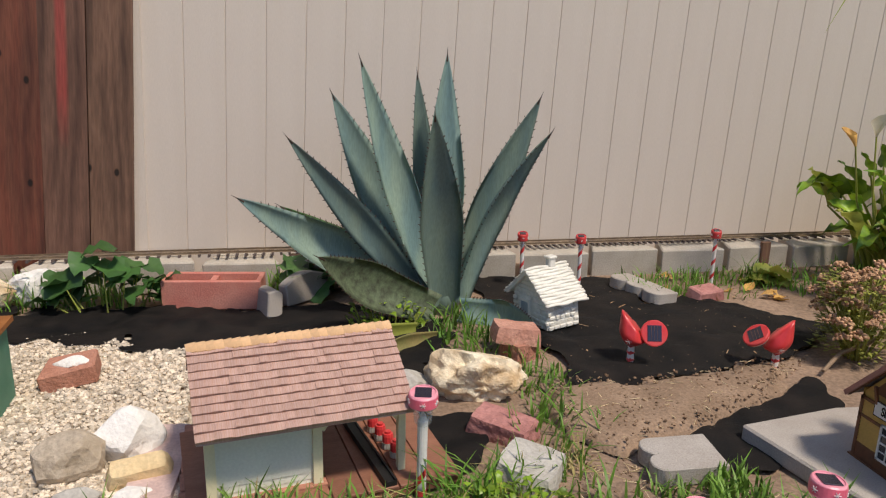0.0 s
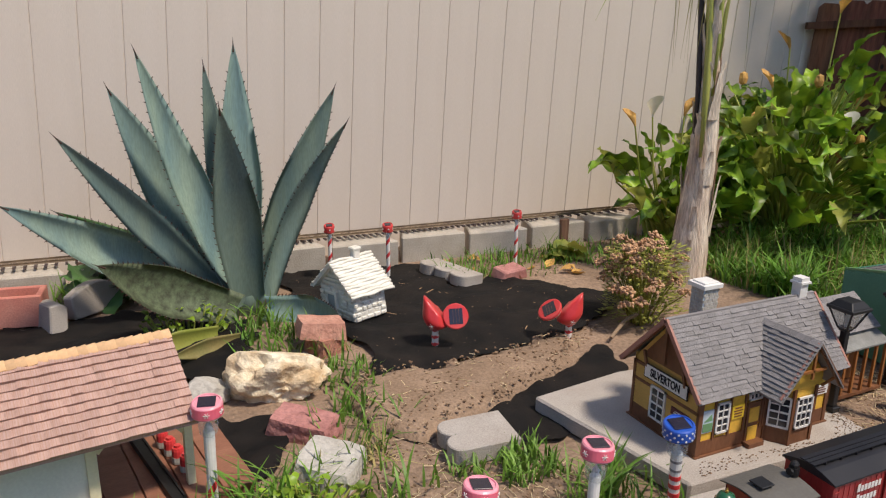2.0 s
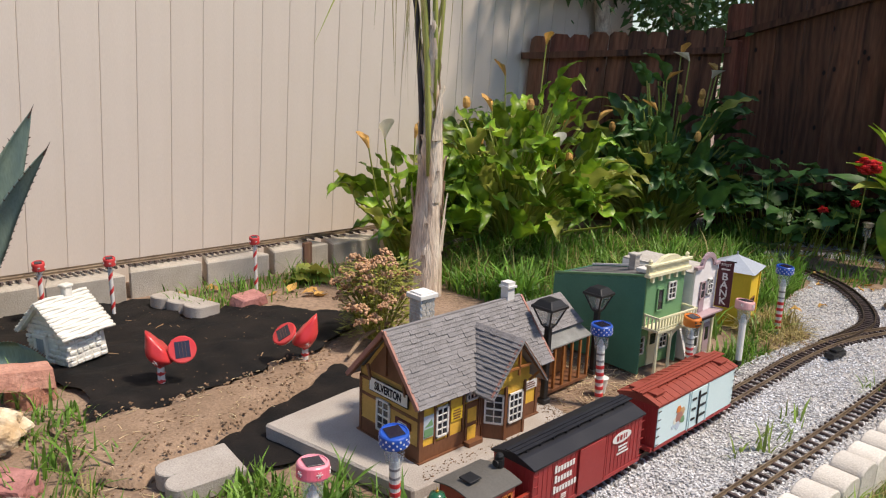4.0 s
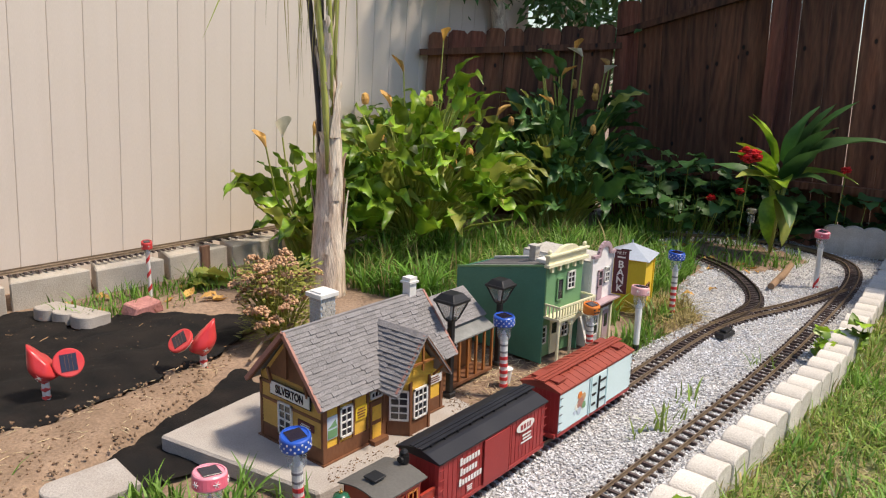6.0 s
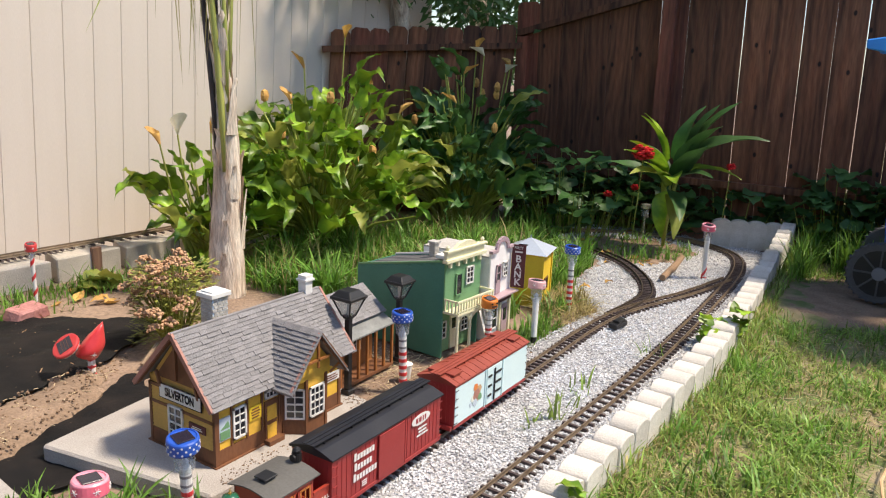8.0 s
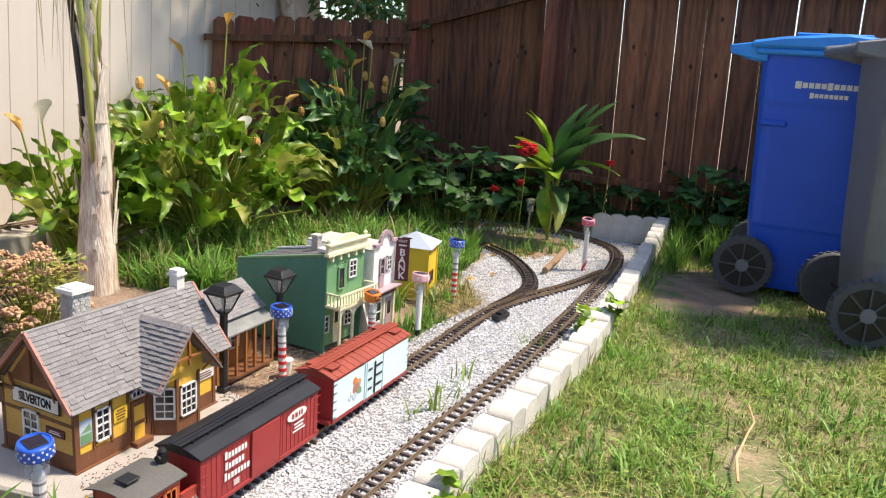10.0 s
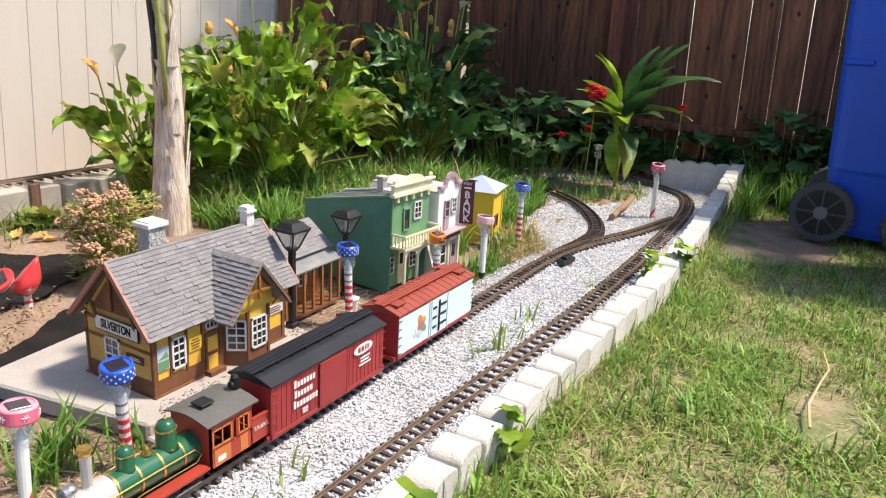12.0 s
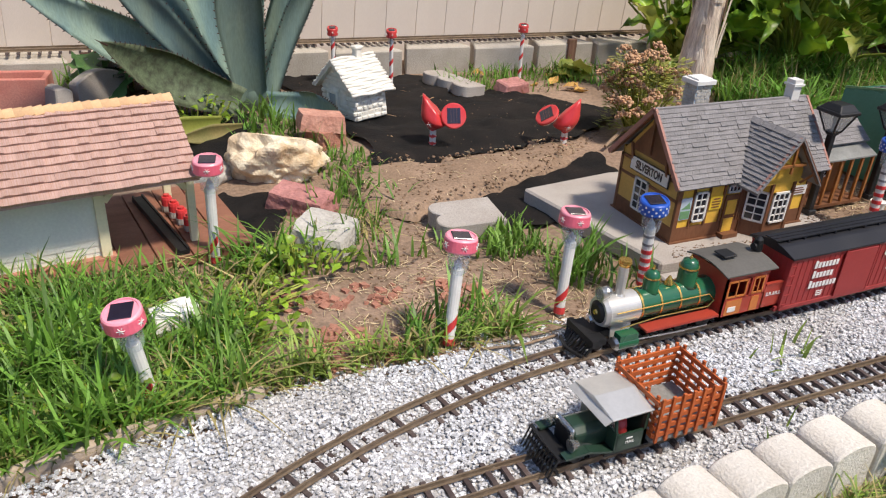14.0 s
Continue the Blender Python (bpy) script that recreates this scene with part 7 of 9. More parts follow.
def solar_stake(base, top, cap, label, stripes="pink", r=0.034, cap_label="", clear=True):
    """A garden light: striped cane with a spire, clear flared tube, and a drum cap with a solar cell."""
    b, t = Vector(base), Vector(top)
    d = t - b
    d = Vector((d.x, d.y * 0.6, d.z))
    st = thing("solar_stake_light", Matrix.Translation(b) @ Vector((0, 0, 1)).rotation_difference(d).to_matrix().to_4x4() @ Matrix.Rotation(radians(-22), 4, 'Z'), label, "garden light", group="solar stake lights")
    h = d.length
    zt = h - (0.075 if clear else 0.052)      # the foot of the clear tube
    q = 0.0125 if clear else 0.0085
    post = part("post", Geo().tube([(0, 0, -0.02), (0, 0, 0.012), (0, 0, zt - 0.002), (0, 0, zt + 0.012)], [0.004, q * 0.9, q, q * 0.98], 14), M["white"], st, "white cane post", smooth=False)
    part("spire", Geo().tube([(0, 0, zt + 0.010), (0, 0, zt + 0.020), (0, 0, zt + 0.024), (0, 0, zt + 0.036)], [q * 0.9, q * 0.62, q * 0.7, 0.0008], 10), M["white"], post)
    if not clear:
        part("stripe", helix(q + 0.0005, 0.0, zt, 3.0, 0.019), M["red"], post, "red spiral stripe")
    elif stripes == "plain":
        part("foot", Geo().tube([(0, 0, -0.01), (0, 0, h * 0.12)], [q * 0.8, q * 1.03], 12), M["black"], post, "black foot")
    elif stripes == "pink":
        part("stripe", helix(q + 0.0004, h * 0.05, h * 0.26, 0.5, 0.022, start=2.6), M["red"], post, "red spiral stripe")
        part("stripe", Geo().tube([(0, 0, 0.0), (0, 0, 0.016)], [q * 1.03, q * 1.03], 14, caps=False), M["red"], post, "red band")
    else:
        foot = part("foot", Geo().tube([(0, 0, -0.01), (0, 0, h * 0.10)], [q * 0.8, q * 0.86], 12), M["black"], post, "black foot")
        for k in range(7):
            z, hb = h * (0.12 + 0.088 * k), h * (0.042 if k < 5 else 0.024)
            part("stripe", Geo().tube([(0, 0, z), (0, 0, z + hb)], [q + 0.0006, q + 0.0006], 14), M["red" if k < 5 else "slate"], post, "red band" if k < 5 else "slate blue band")
    part("tube", Geo().tube([(0, 0, zt), (0, 0, zt + 0.010), (0, 0, h - 0.020)], [q * 1.05, r * 0.60, r * 0.74], 20, caps=False), M["clear"], st, "clear plastic tube", smooth=True)
    n, c = 28, Geo()
    prof = [(0.0, -0.024), (0.95, -0.024), (1.0, -0.020), (1.0, 0.002), (0.975, 0.006), (0.90, 0.0085), (0.84, 0.0085), (0.82, 0.0060), (0.0, 0.0060)]
    for pr_, pz in prof:
        for k in range(n):
            a = 2 * math.pi * k / n
            c.v.append((r * pr_ * math.cos(a), r * pr_ * math.sin(a), h + pz + (0.004 * math.sin(a) * pr_ if pz > 0 else 0)))
    for a in range(len(prof) - 1):
        c.f += [(a * n + k, a * n + (k + 1) % n, (a + 1) * n + (k + 1) % n, (a + 1) * n + k) for k in range(n)]
    cp = part("cap", c, M[cap], st, cap_label or "plastic drum cap")
    if cap == "pink":
        part("band", Geo().tube([(0, 0, h - 0.0205), (0, 0, h + 0.0015)], [r + 0.0005, r + 0.0005], 28, caps=False), M["pink_deep"], cp, "deeper pink side band")
    part("solar_cell", Geo().box((0, 0, 0), (r * 1.12, r * 1.12, 0.003)), M["cell"], cp, "dark solar cell", m=Matrix.Translation((0, 0, h + 0.0075)) @ pose(0, 0, 0, 6, 0, 8), bevel=0.0008)
    if cap in ("pink", "pale_pink", "red"):
        for a in (-150, -80, -20, 60):
            flake(cp, Matrix.Rotation(radians(a + 90), 4, 'Z') @ Matrix.Translation((0, -r - 0.0010, h - 0.009)), r * 0.2)
    elif cap == "blue":
        dot = mesh_of("dot", Geo().tube([(0, 0, -0.001), (0, 0, 0.0006)], 0.0024, 8), M["white"])
        for k in range(39):
            a, z = 2 * math.pi * (k % 13) / 13 + 0.24 * (k // 13 % 2), h - 0.018 + 0.0078 * (k // 13)
            part("dot", dot, None, cp, m=Matrix.Rotation(a, 4, 'Z') @ Matrix.Translation((r, 0, z)) @ Matrix.Rotation(radians(90), 4, 'Y'))
    else:
        for x, z, w_, h_ in ((-0.010, -0.004, 0.006, 0.005), (0.010, -0.004, 0.006, 0.005), (0, -0.015, 0.022, 0.005)):
            part("face_mark", Geo().box((x, -r, h + z), (w_, 0.003, h_)), M["black"], cp, "black pumpkin face mark")
    return st


PK = "pink capped solar light on a white cane"
solar_stake((0.424, 1.625, 0), (0.425, 1.62, 0.258), "pink", PK + " beside the shelter")
solar_stake((0.815, 1.115, 0), (0.842, 1.165, 0.228), "pink", PK + " near the track bed")
solar_stake((1.105, 1.145, 0), (1.128, 1.185, 0.232), "pink", PK + " near the locomotive")
solar_stake((0.235, 1.121, 0), (0.205, 1.100, 0.205), "pink", "leaning pink capped solar garden light in tall grass")
solar_stake((2.90, 1.105, 0), (2.935, 1.135, 0.236), "pale_pink", "sun-faded pink solar garden light by the model bank", "plain")
solar_stake((4.33, 0.835, 0), (4.315, 0.835, 0.285), "pink", PK + " inside the track loop")
for bx, by, tz in ((1.150, 3.045, 0.240), (1.390, 2.985, 0.235), (2.010, 2.950, 0.245)):
    solar_stake((bx, by, 0.0), (bx - 0.004, by, tz), "red", "small red capped light on a candy cane stake", r=0.023, clear=False)
BL = "blue dotted solar light with striped cane"
solar_stake((1.335, 1.150, 0), (1.325, 1.150, 0.242), "blue", BL + " before the depot", "flag")
solar_stake((2.245, 1.245, 0), (2.252, 1.272, 0.256), "blue", BL + " before the hotel", "flag")
solar_stake((3.35, 1.16, 0), (3.365, 1.175, 0.285), "blue", BL + " by the yellow tower", "flag")
solar_stake((2.685, 1.185, 0), (2.680, 1.185, 0.212), "orange", "orange pumpkin capped solar garden light", "flag", r=0.030)
st = thing("steel_path_light", pose(4.98, 1.38, 0), "small brushed steel solar path light", "garden light")
part("post", Geo().tube([(0, 0, -0.02), (0, 0, 0.20)], 0.007, 10), M["chrome"], st)
part("tube", Geo().tube([(0, 0, 0.16), (0, 0, 0.215)], 0.022, 14, caps=False), M["clear"], st)
part("cap", Geo().tube([(0, 0, 0.215), (0, 0, 0.222), (0, 0, 0.240), (0, 0, 0.244)], [0.024, 0.030, 0.030, 0.020], 16), M["chrome"], st)
solid("white_tub", Geo().tube([(0, 0, 0), (0, 0, 0.045), (0, 0, 0.05)], [0.016, 0.022, 0.024], 12), M["white"], "small white plastic tub beside a lamp post", "tub", m=pose(2.335, 1.30, 0.0))


def hood_light(x, y, z, yaw, side, label):
    """A red hooded spotlight on a candy cane: a cup drawn up to a point on one side, with a round solar disc on an arm."""
    b = thing("hooded_solar_light", pose(x, y, z, 0, 0, yaw), label, "garden light", group="red hooded lights")
    post = part("post", Geo().tube([(0, 0, -0.05), (0, 0, 0.052)], 0.0115, 14), M["white"], b, "white cane with red stripe")
    for k in range(-1, 2):
        part("stripe", Geo().tube([(-0.0035, 0, 0.006 + 0.026 * k), (0.0035, 0, 0.018 + 0.026 * k)], 0.0122, 14), M["red"], post)
    n, g = 22, Geo()
    rings = 9
    for j in range(rings):
        t = j / (rings - 1)
        r_ = 0.020 + 0.028 * math.sin(min(1.0, t * 2.2) * math.pi / 2)
        for k in range(n):
            a = 2 * math.pi * k / n
            ca = math.cos(a) * -side      # 1 on the pointed side
            tall = 0.040 + 0.078 * ((ca + 1) / 2) ** 1.25
            rad_ = r_ * (1 - 0.50 * max(0.0, t - 0.45) ** 1.1 * (0.35 + 0.65 * (1 - (ca + 1) / 2)))
            shrink = 1 - 0.62 * max(0.0, t - 0.35) ** 1.3 if ca > 0 else 1.0
            g.v.append((rad_ * math.cos(a) * 0.94, rad_ * math.sin(a) * shrink, 0.040 + tall * t))
    for a in range(rings - 1):
        g.f += [(a * n + k, a * n + (k + 1) % n, (a + 1) * n + (k + 1) % n, (a + 1) * n + k) for k in range(n)]
    g.f += [tuple(range(n))[::-1], tuple(range((rings - 1) * n, rings * n))]
    hood = part("hood", g, M["red"], b, "glossy red hood", smooth=True)
    flake(hood, Matrix.Translation((side * -0.010, -0.0435, 0.064)), 0.010)
    part("arm", Geo().tube([(side * 0.028, 0, 0.080), (side * 0.050, 0, 0.086), (side * 0.064, 0, 0.090)], 0.006, 8), M["red"], b)
    turn = pose(0, 0, 0, 66, 0, 14) if side > 0 else pose(0, 0, 0, 26, -34, 0)
    disc = part("solar_disc", Geo().tube([(0, 0, -0.010), (0, 0, -0.004)], [0.040, 0.043], 26), M["white"] if side < 0 else M["red"], b, "round solar disc", m=Matrix.Translation((side * 0.068, -0.014, 0.092)) @ turn)
    part("disc_face", Geo().tube([(0, 0, -0.004), (0, 0, 0.004), (0, 0, 0.006)], [0.044, 0.044, 0.041], 26), M["red"], disc, "red disc face")
    part("solar_cell", Geo().box((0, 0, 0.0065), (0.046, 0.052, 0.002)), M["cell"], disc)
    for x_ in (-0.010, 0.0, 0.010):
        part("cell_line", Geo().box((x_, 0, 0.0078), (0.0008, 0.048, 0.0006)), M["brown"], disc)


hood_light(1.262, 2.235, 0.028, -28, 1, "red hooded solar spotlight with snowflake on black fabric")
hood_light(1.705, 2.085, 0.030, -35, -1, "red hooded solar spotlight tilted on black fabric edge")


def cart(m, body, lid, label, text=False, W=0.56):
    """A wheeled bin; its hinge side and wheels look to +y."""
    c = thing("wheeled_bin", m, label, "bin", group="wheeled bins by the fence")
    D, H = 0.60, 1.21
    bd = Geo()
    n = 6

    def ring(z, w, d, r):
        pts = []
        for sx, sy, a0 in ((1, 1, 0), (-1, 1, 90), (-1, -1, 180), (1, -1, 270)):
            for k in range(n):
                a = radians(a0 + 90 * k / (n - 1))
                pts.append((sx * (w / 2 - r) + r * math.cos(a), -D / 2 + sy * (d / 2 - r) + r * math.sin(a), z))
        return pts
    rings = [ring(0.03, W * 0.76, D * 0.72, 0.05), ring(0.06, W * 0.78, D * 0.74, 0.06), ring(0.34, W * 0.85, D * 0.83, 0.07), ring(0.36, W * 0.87, D * 0.84, 0.07), ring(H * 0.78, W * 0.95, D * 0.95, 0.07), ring(H * 0.80, W * 0.97, D * 0.965, 0.07), ring(H - 0.02, W, D, 0.07), ring(H, W + 0.03, D + 0.03, 0.07)]
    k4 = 4 * n
    for rg in rings:
        bd.v += rg
    for a in range(len(rings) - 1):
        bd.f += [(a * k4 + k, a * k4 + (k + 1) % k4, (a + 1) * k4 + (k + 1) % k4, (a + 1) * k4 + k) for k in range(k4)]
    bd.f += [tuple(range(k4))[::-1], tuple(range((len(rings) - 1) * k4, len(rings) * k4))]
    body_ob = part("body", bd, M[body], c)
    # recessed grip and wheel arch on the sides
    for s in (-1, 1):
        part("side_ledge", Geo().box((s * W * 0.455, -0.10, 0.86), (0.035, 0.13, 0.035)), M[body], body_ob, bevel=0.010)
    rim = part("rim", Geo().box((0, -D / 2, H - 0.012), (W + 0.05, D + 0.05, 0.03)), M[lid], c, bevel=0.008)
    lg = Geo()
    prof = [(0.05, 0.0), (0.05, 0.03), (-0.10, 0.055), (-D * 0.6, 0.075), (-D - 0.02, 0.050), (-D - 0.055, 0.0)]
    lg.prism([(-W / 2 - 0.035, y, H + 0.004 + z) for y, z in prof], (W + 0.07, 0, 0))
    lo = part("lid", lg, M[lid], c, "moulded plastic lid", bevel=0.012)
    part("lid_panel", Geo().box((0, -D * 0.5, H + 0.080), (W * 0.7, D * 0.55, 0.012)), M[lid], lo, bevel=0.005)
    hd = part("handle", Geo().tube([(-W / 2 + 0.02, 0.135, H - 0.01), (W / 2 - 0.02, 0.135, H - 0.01)], 0.016, 12), M[lid], c)
    for s in (-1, 1):
        part("handle_bracket", Geo().prism([(s * (W / 2 - 0.03), -0.03, H - 0.06), (s * (W / 2 - 0.03), 0.145, H - 0.03), (s * (W / 2 - 0.03), 0.150, H + 0.012), (s * (W / 2 - 0.03), -0.03, H + 0.04)], (s * 0.03, 0, 0)), M[lid], hd, bevel=0.005)
        wh = part("wheel", Geo().tube([(s * (W / 2 - 0.025), -0.07, 0.145), (s * (W / 2 + 0.035), -0.07, 0.145)], 0.145, 28), M["rubber"], c, "grey ribbed wheel", bevel=0.006)
        for k in range(28):
            a = 2 * math.pi * k / 28
            part("tread", Geo().beam((s * (W / 2 + 0.005), -0.07 + 0.146 * math.cos(a), 0.145 + 0.146 * math.sin(a)), (s * (W / 2 + 0.037), -0.07 + 0.143 * math.cos(a), 0.145 + 0.143 * math.sin(a)), 0.014, 0.008), M["rubber"], wh)
        for k in range(8):
            a = 2 * math.pi * k / 8
            x = s * (W / 2 + 0.037)
            part("spoke", Geo().beam((x, -0.07 + 0.03 * math.cos(a), 0.145 + 0.03 * math.sin(a)), (x, -0.07 + 0.115 * math.cos(a), 0.145 + 0.115 * math.sin(a)), 0.016, 0.008), M["rubber"], wh)
        part("hub", Geo().tube([(s * (W / 2 + 0.03), -0.07, 0.145), (s * (W / 2 + 0.048), -0.07, 0.145)], 0.032, 14), M["bin_grey"], wh)
        # flat black disc painting the shade between the spokes; no hollow is modelled
        part("hub_shade_disc", Geo().tube([(s * (W / 2 + 0.030), -0.07, 0.145), (s * (W / 2 + 0.0362), -0.07, 0.145)], 0.112, 22), M["black"], wh)
    part("axle", Geo().tube([(-W / 2, -0.07, 0.145), (W / 2, -0.07, 0.145)], 0.012, 8), M["iron"], c)
    if text:
        tl = Matrix.Translation((-W * 0.491 - 0.0015, -0.30, 1.03)) @ Matrix.Rotation(radians(-90), 4, 'Z') @ Matrix.Rotation(radians(2.5), 4, 'X') @ FACE
        g = Geo()
        xx = -0.13
        for k in range(10):
            ww = 0.022 if k else 0.028
            g.box((xx + ww / 2, 0.02, 0), (ww, 0.034 if k in (0, 5) else 0.025, 0.001))
            xx += ww + 0.005
        xx = -0.06
        for k in range(8):
            g.box((xx + 0.009, -0.026, 0), (0.017, 0.026 if k == 0 else 0.019, 0.001))
            xx += 0.021
        tagged(part("company_mark", g, M["white"], body_ob, m=tl), "white company marking", kind="stuff")
    return c


cart(pose(4.775, 0.120, 0.0, 0, 0, -2), "bin_blue", "bin_lid", "blue wheeled recycling bin with closed lid on bare soil", True)
cart(pose(4.127, -0.335, 0.0, 0, 0, 13), "bin_grey", "bin_grey", "grey wheeled rubbish bin with closed lid on bare soil", W=0.50)

# stones and bricks
rock("pale_rock", (0.485, 2.13, 0), (0.075, 0.06, 0.05), M["rock_pale"], "small pale rock against a larger one", seed=8, rz=20)


def slab_stone(name, c, size, material, label, rz=0.0, tilt=(0, 0), seed=0, taper=0.85, lumps=0.16):
    """A broken flat stone: a block with its corners knocked about."""
    rr = random.Random(seed)
    bm = bmesh.new()
    bmesh.ops.create_cube(bm, size=1)
    bmesh.ops.subdivide_edges(bm, edges=bm.edges[:], cuts=13, use_grid_fill=True)
    for v in bm.verts:
        p = v.co.copy()
        k = 1 - (1 - taper) * (p.z + 0.5) ** 1.6
        cut = 1 - 0.22 * max(0.0, abs(p.x) + abs(p.y) - 0.72)
        v.co = Vector((p.x * size[0] * k * cut, p.y * size[1] * k * cut, p.z * size[2]))
        q = v.co * 15 + Vector((seed * 3.1, seed, 0))
        pit = max(0.0, noise.noise(q * 2.4) - 0.1)
        v.co += v.co.normalized() * (noise.noise(q) * lumps * 1.1 + noise.noise(q * 3.3) * lumps * 0.3 - pit * lumps * 0.8) * size[2]
    me = bpy.data.meshes.new(name)
    bm.to_mesh(me)
    bm.free()
    me.materials.append(material)
    ob = new(name, me)
    ob.matrix_basis = pose(c[0], c[1], c[2] + size[2] * 0.36, tilt[0], tilt[1], rz)
    return tagged(ob, label, "stone")


rock("yellow_rock", (0.695, 2.115, 0), (0.140, 0.105, 0.110), M["rock_yellow"], "large craggy cream and ochre landscape rock", seed=33, rough=0.55, rz=-14, sink=0.42, facets=5, flats=2)
slab_stone("pink_stone", (0.695, 1.855, 0), (0.195, 0.105, 0.065), M["rock_pink"], "angular pink paving stone lying in grass", rz=-42, tilt=(6, 4), seed=5)
slab_stone("grey_stone", (0.705, 1.655, 0), (0.165, 0.155, 0.055), M["rock_pale"], "pale grey angular stone lying in grass", rz=-38, tilt=(5, 6), seed=6, lumps=0.09)
rock("brown_rock", (-0.405, 1.885, 0), (0.092, 0.080, 0.082), M["rock_grey"], "rounded grey-brown rock on cream gravel", seed=12, rz=10)
rock("white_rock", (-0.285, 1.945, 0), (0.100, 0.085, 0.078), M["rock_white"], "white quartz rock on cream gravel", seed=14, rz=30)
slab_stone("yellow_stone", (-0.225, 1.80, 0.018), (0.155, 0.070, 0.045), M["sand_stone"], "flat yellow stone beside white quartz", rz=10, tilt=(18, -4), seed=16, taper=0.8, lumps=0.10)
rock("small_white_rock", (-0.235, 1.72, 0), (0.05, 0.03, 0.025), M["rock_white"], "small white rock beside the shelter", seed=18)
rock("small_grey_rock", (-0.36, 1.73, 0), (0.06, 0.04, 0.03), M["rock_pale"], "small grey rock on cream gravel", seed=19)
rock("cream_boulder", (-0.985, 3.16, 0), (0.11, 0.08, 0.10), M["rock_yellow"], "cream rock beside wall plants", seed=22)
rock("white_boulder", (-0.80, 3.20, 0), (0.11, 0.06, 0.09), M["rock_white"], "white rock beside wall plants", seed=24)
solid("broken_brick", Geo().prism([(-0.09, -0.05, 0), (0.07, -0.06, 0), (0.09, 0.04, 0), (-0.05, 0.06, 0)], (0, 0, 0.065)), M["brick"], "broken reddish brick lying on cream gravel", "brick", m=pose(-0.505, 2.40, 0.01, 6, -8, 15), bevel=0.006)
rock("brick_chip", (-0.50, 2.39, 0.062), (0.055, 0.035, 0.018), M["rock_white"], "pale stone flake resting on a broken brick", seed=31)
slab_stone("brick", (0.915, 2.36, 0.0), (0.115, 0.10, 0.065), M["brick"], "weathered red brick half buried before the white cottage", rz=24, seed=41, taper=0.92, lumps=0.06)
slab_stone("brick", (0.905, 2.385, 0.055), (0.165, 0.125, 0.055), M["brick_pink"], "broken pink brick lying on another brick", rz=-8, tilt=(-5, 6), seed=43, taper=0.9, lumps=0.08)
slab_stone("paving_stone", (-0.185, 1.86, -0.005), (0.115, 0.36, 0.035), M["paving_pink"], "pale pink paving stone beside the shelter", rz=-4, seed=47, taper=0.97, lumps=0.05)
slab_stone("cream_stone", (0.30, 1.36, 0.0), (0.115, 0.07, 0.055), M["rock_white"], "pale cream stone lying in grass", rz=12, seed=51, taper=0.8, lumps=0.12)
for k_, (x_, y_) in enumerate(((-0.112, 1.66), (-0.116, 1.74), (-0.120, 1.82), (-0.124, 1.90), (-0.128, 1.98))):
    solid("small_brick", Geo().box((0, 0, 0.014), (0.024, 0.074, 0.028)), M["brick"], "small red-brown brick edging beside the shelter", "brick", "small bricks beside the shelter", m=pose(x_, y_, 0.0, 0, 0, 4 + 3 * (k_ % 2)), bevel=0.002)
solid("brick", Geo().box((0, 0, 0.022), (0.16, 0.09, 0.05), top=(0.8, 0.9)), M["rock_pink"], "broken pink brick half buried in soil", "brick", m=pose(1.885, 2.80, 0.0, 8, 0, 14), bevel=0.006)
# scalloped concrete pieces lying flat
def flat_edging(c, yaw, n, length, label, rx=0.0, ry=0.0, w=0.085, h=0.048):
    """A strip of n scallops lying on its side; the scallops look to -x, the straight foot to +x."""
    pts = [(length / 2, n * w / 2, 0), (-length / 2 + 0.03, n * w / 2, 0)]
    for k in range(n):
        y0 = n * w / 2 - k * w
        pts += [(-length / 2 + 0.03 - 0.032 * math.sin(math.pi * i_ / 8), y0 - w * (0.5 - 0.5 * math.cos(math.pi * i_ / 8)), 0) for i_ in range(1, 9)]
    pts += [(length / 2, -n * w / 2, 0)]
    return solid("edging_piece", Geo().prism(pts[::-1], (0, 0, h)), M["slab"], label, "edging", m=pose(c[0], c[1], c[2], rx, ry, yaw), bevel=0.005)


flat_edging((1.635, 2.89, 0.0), 16, 3, 0.125, "grey scalloped concrete edging piece lying at the wall", ry=4, w=0.100)
flat_edging((1.088, 1.605, 0.004), -6, 2, 0.185, "pale scalloped concrete edging piece lying on black fabric", rx=1, ry=-2, w=0.075)
g = Geo()
n = 10
g.prism([(-0.10, 0, 0)] + [(-0.10 + 0.22 * k / n, 0, 0.085 + 0.035 * math.sin(math.pi * k / n)) for k in range(n + 1)] + [(0.12, 0, 0)], (0, 0.055, 0))
solid("edging_piece", g, M["slab"], "upright scalloped concrete edging piece beside the planter", "edging", m=pose(0.24, 3.03, 0.0, -8, 0, 35), bevel=0.005)
solid("edging_piece", Geo().prism([(-0.03, 0, 0), (0.03, 0, 0), (0.034, 0, 0.09), (0.012, 0, 0.105), (-0.025, 0, 0.10)], (0, 0.13, 0)), M["slab"], "grey concrete edging end tilted against the planter", "edging", m=pose(0.105, 2.86, 0.0, -6, 4, 20), bevel=0.005)
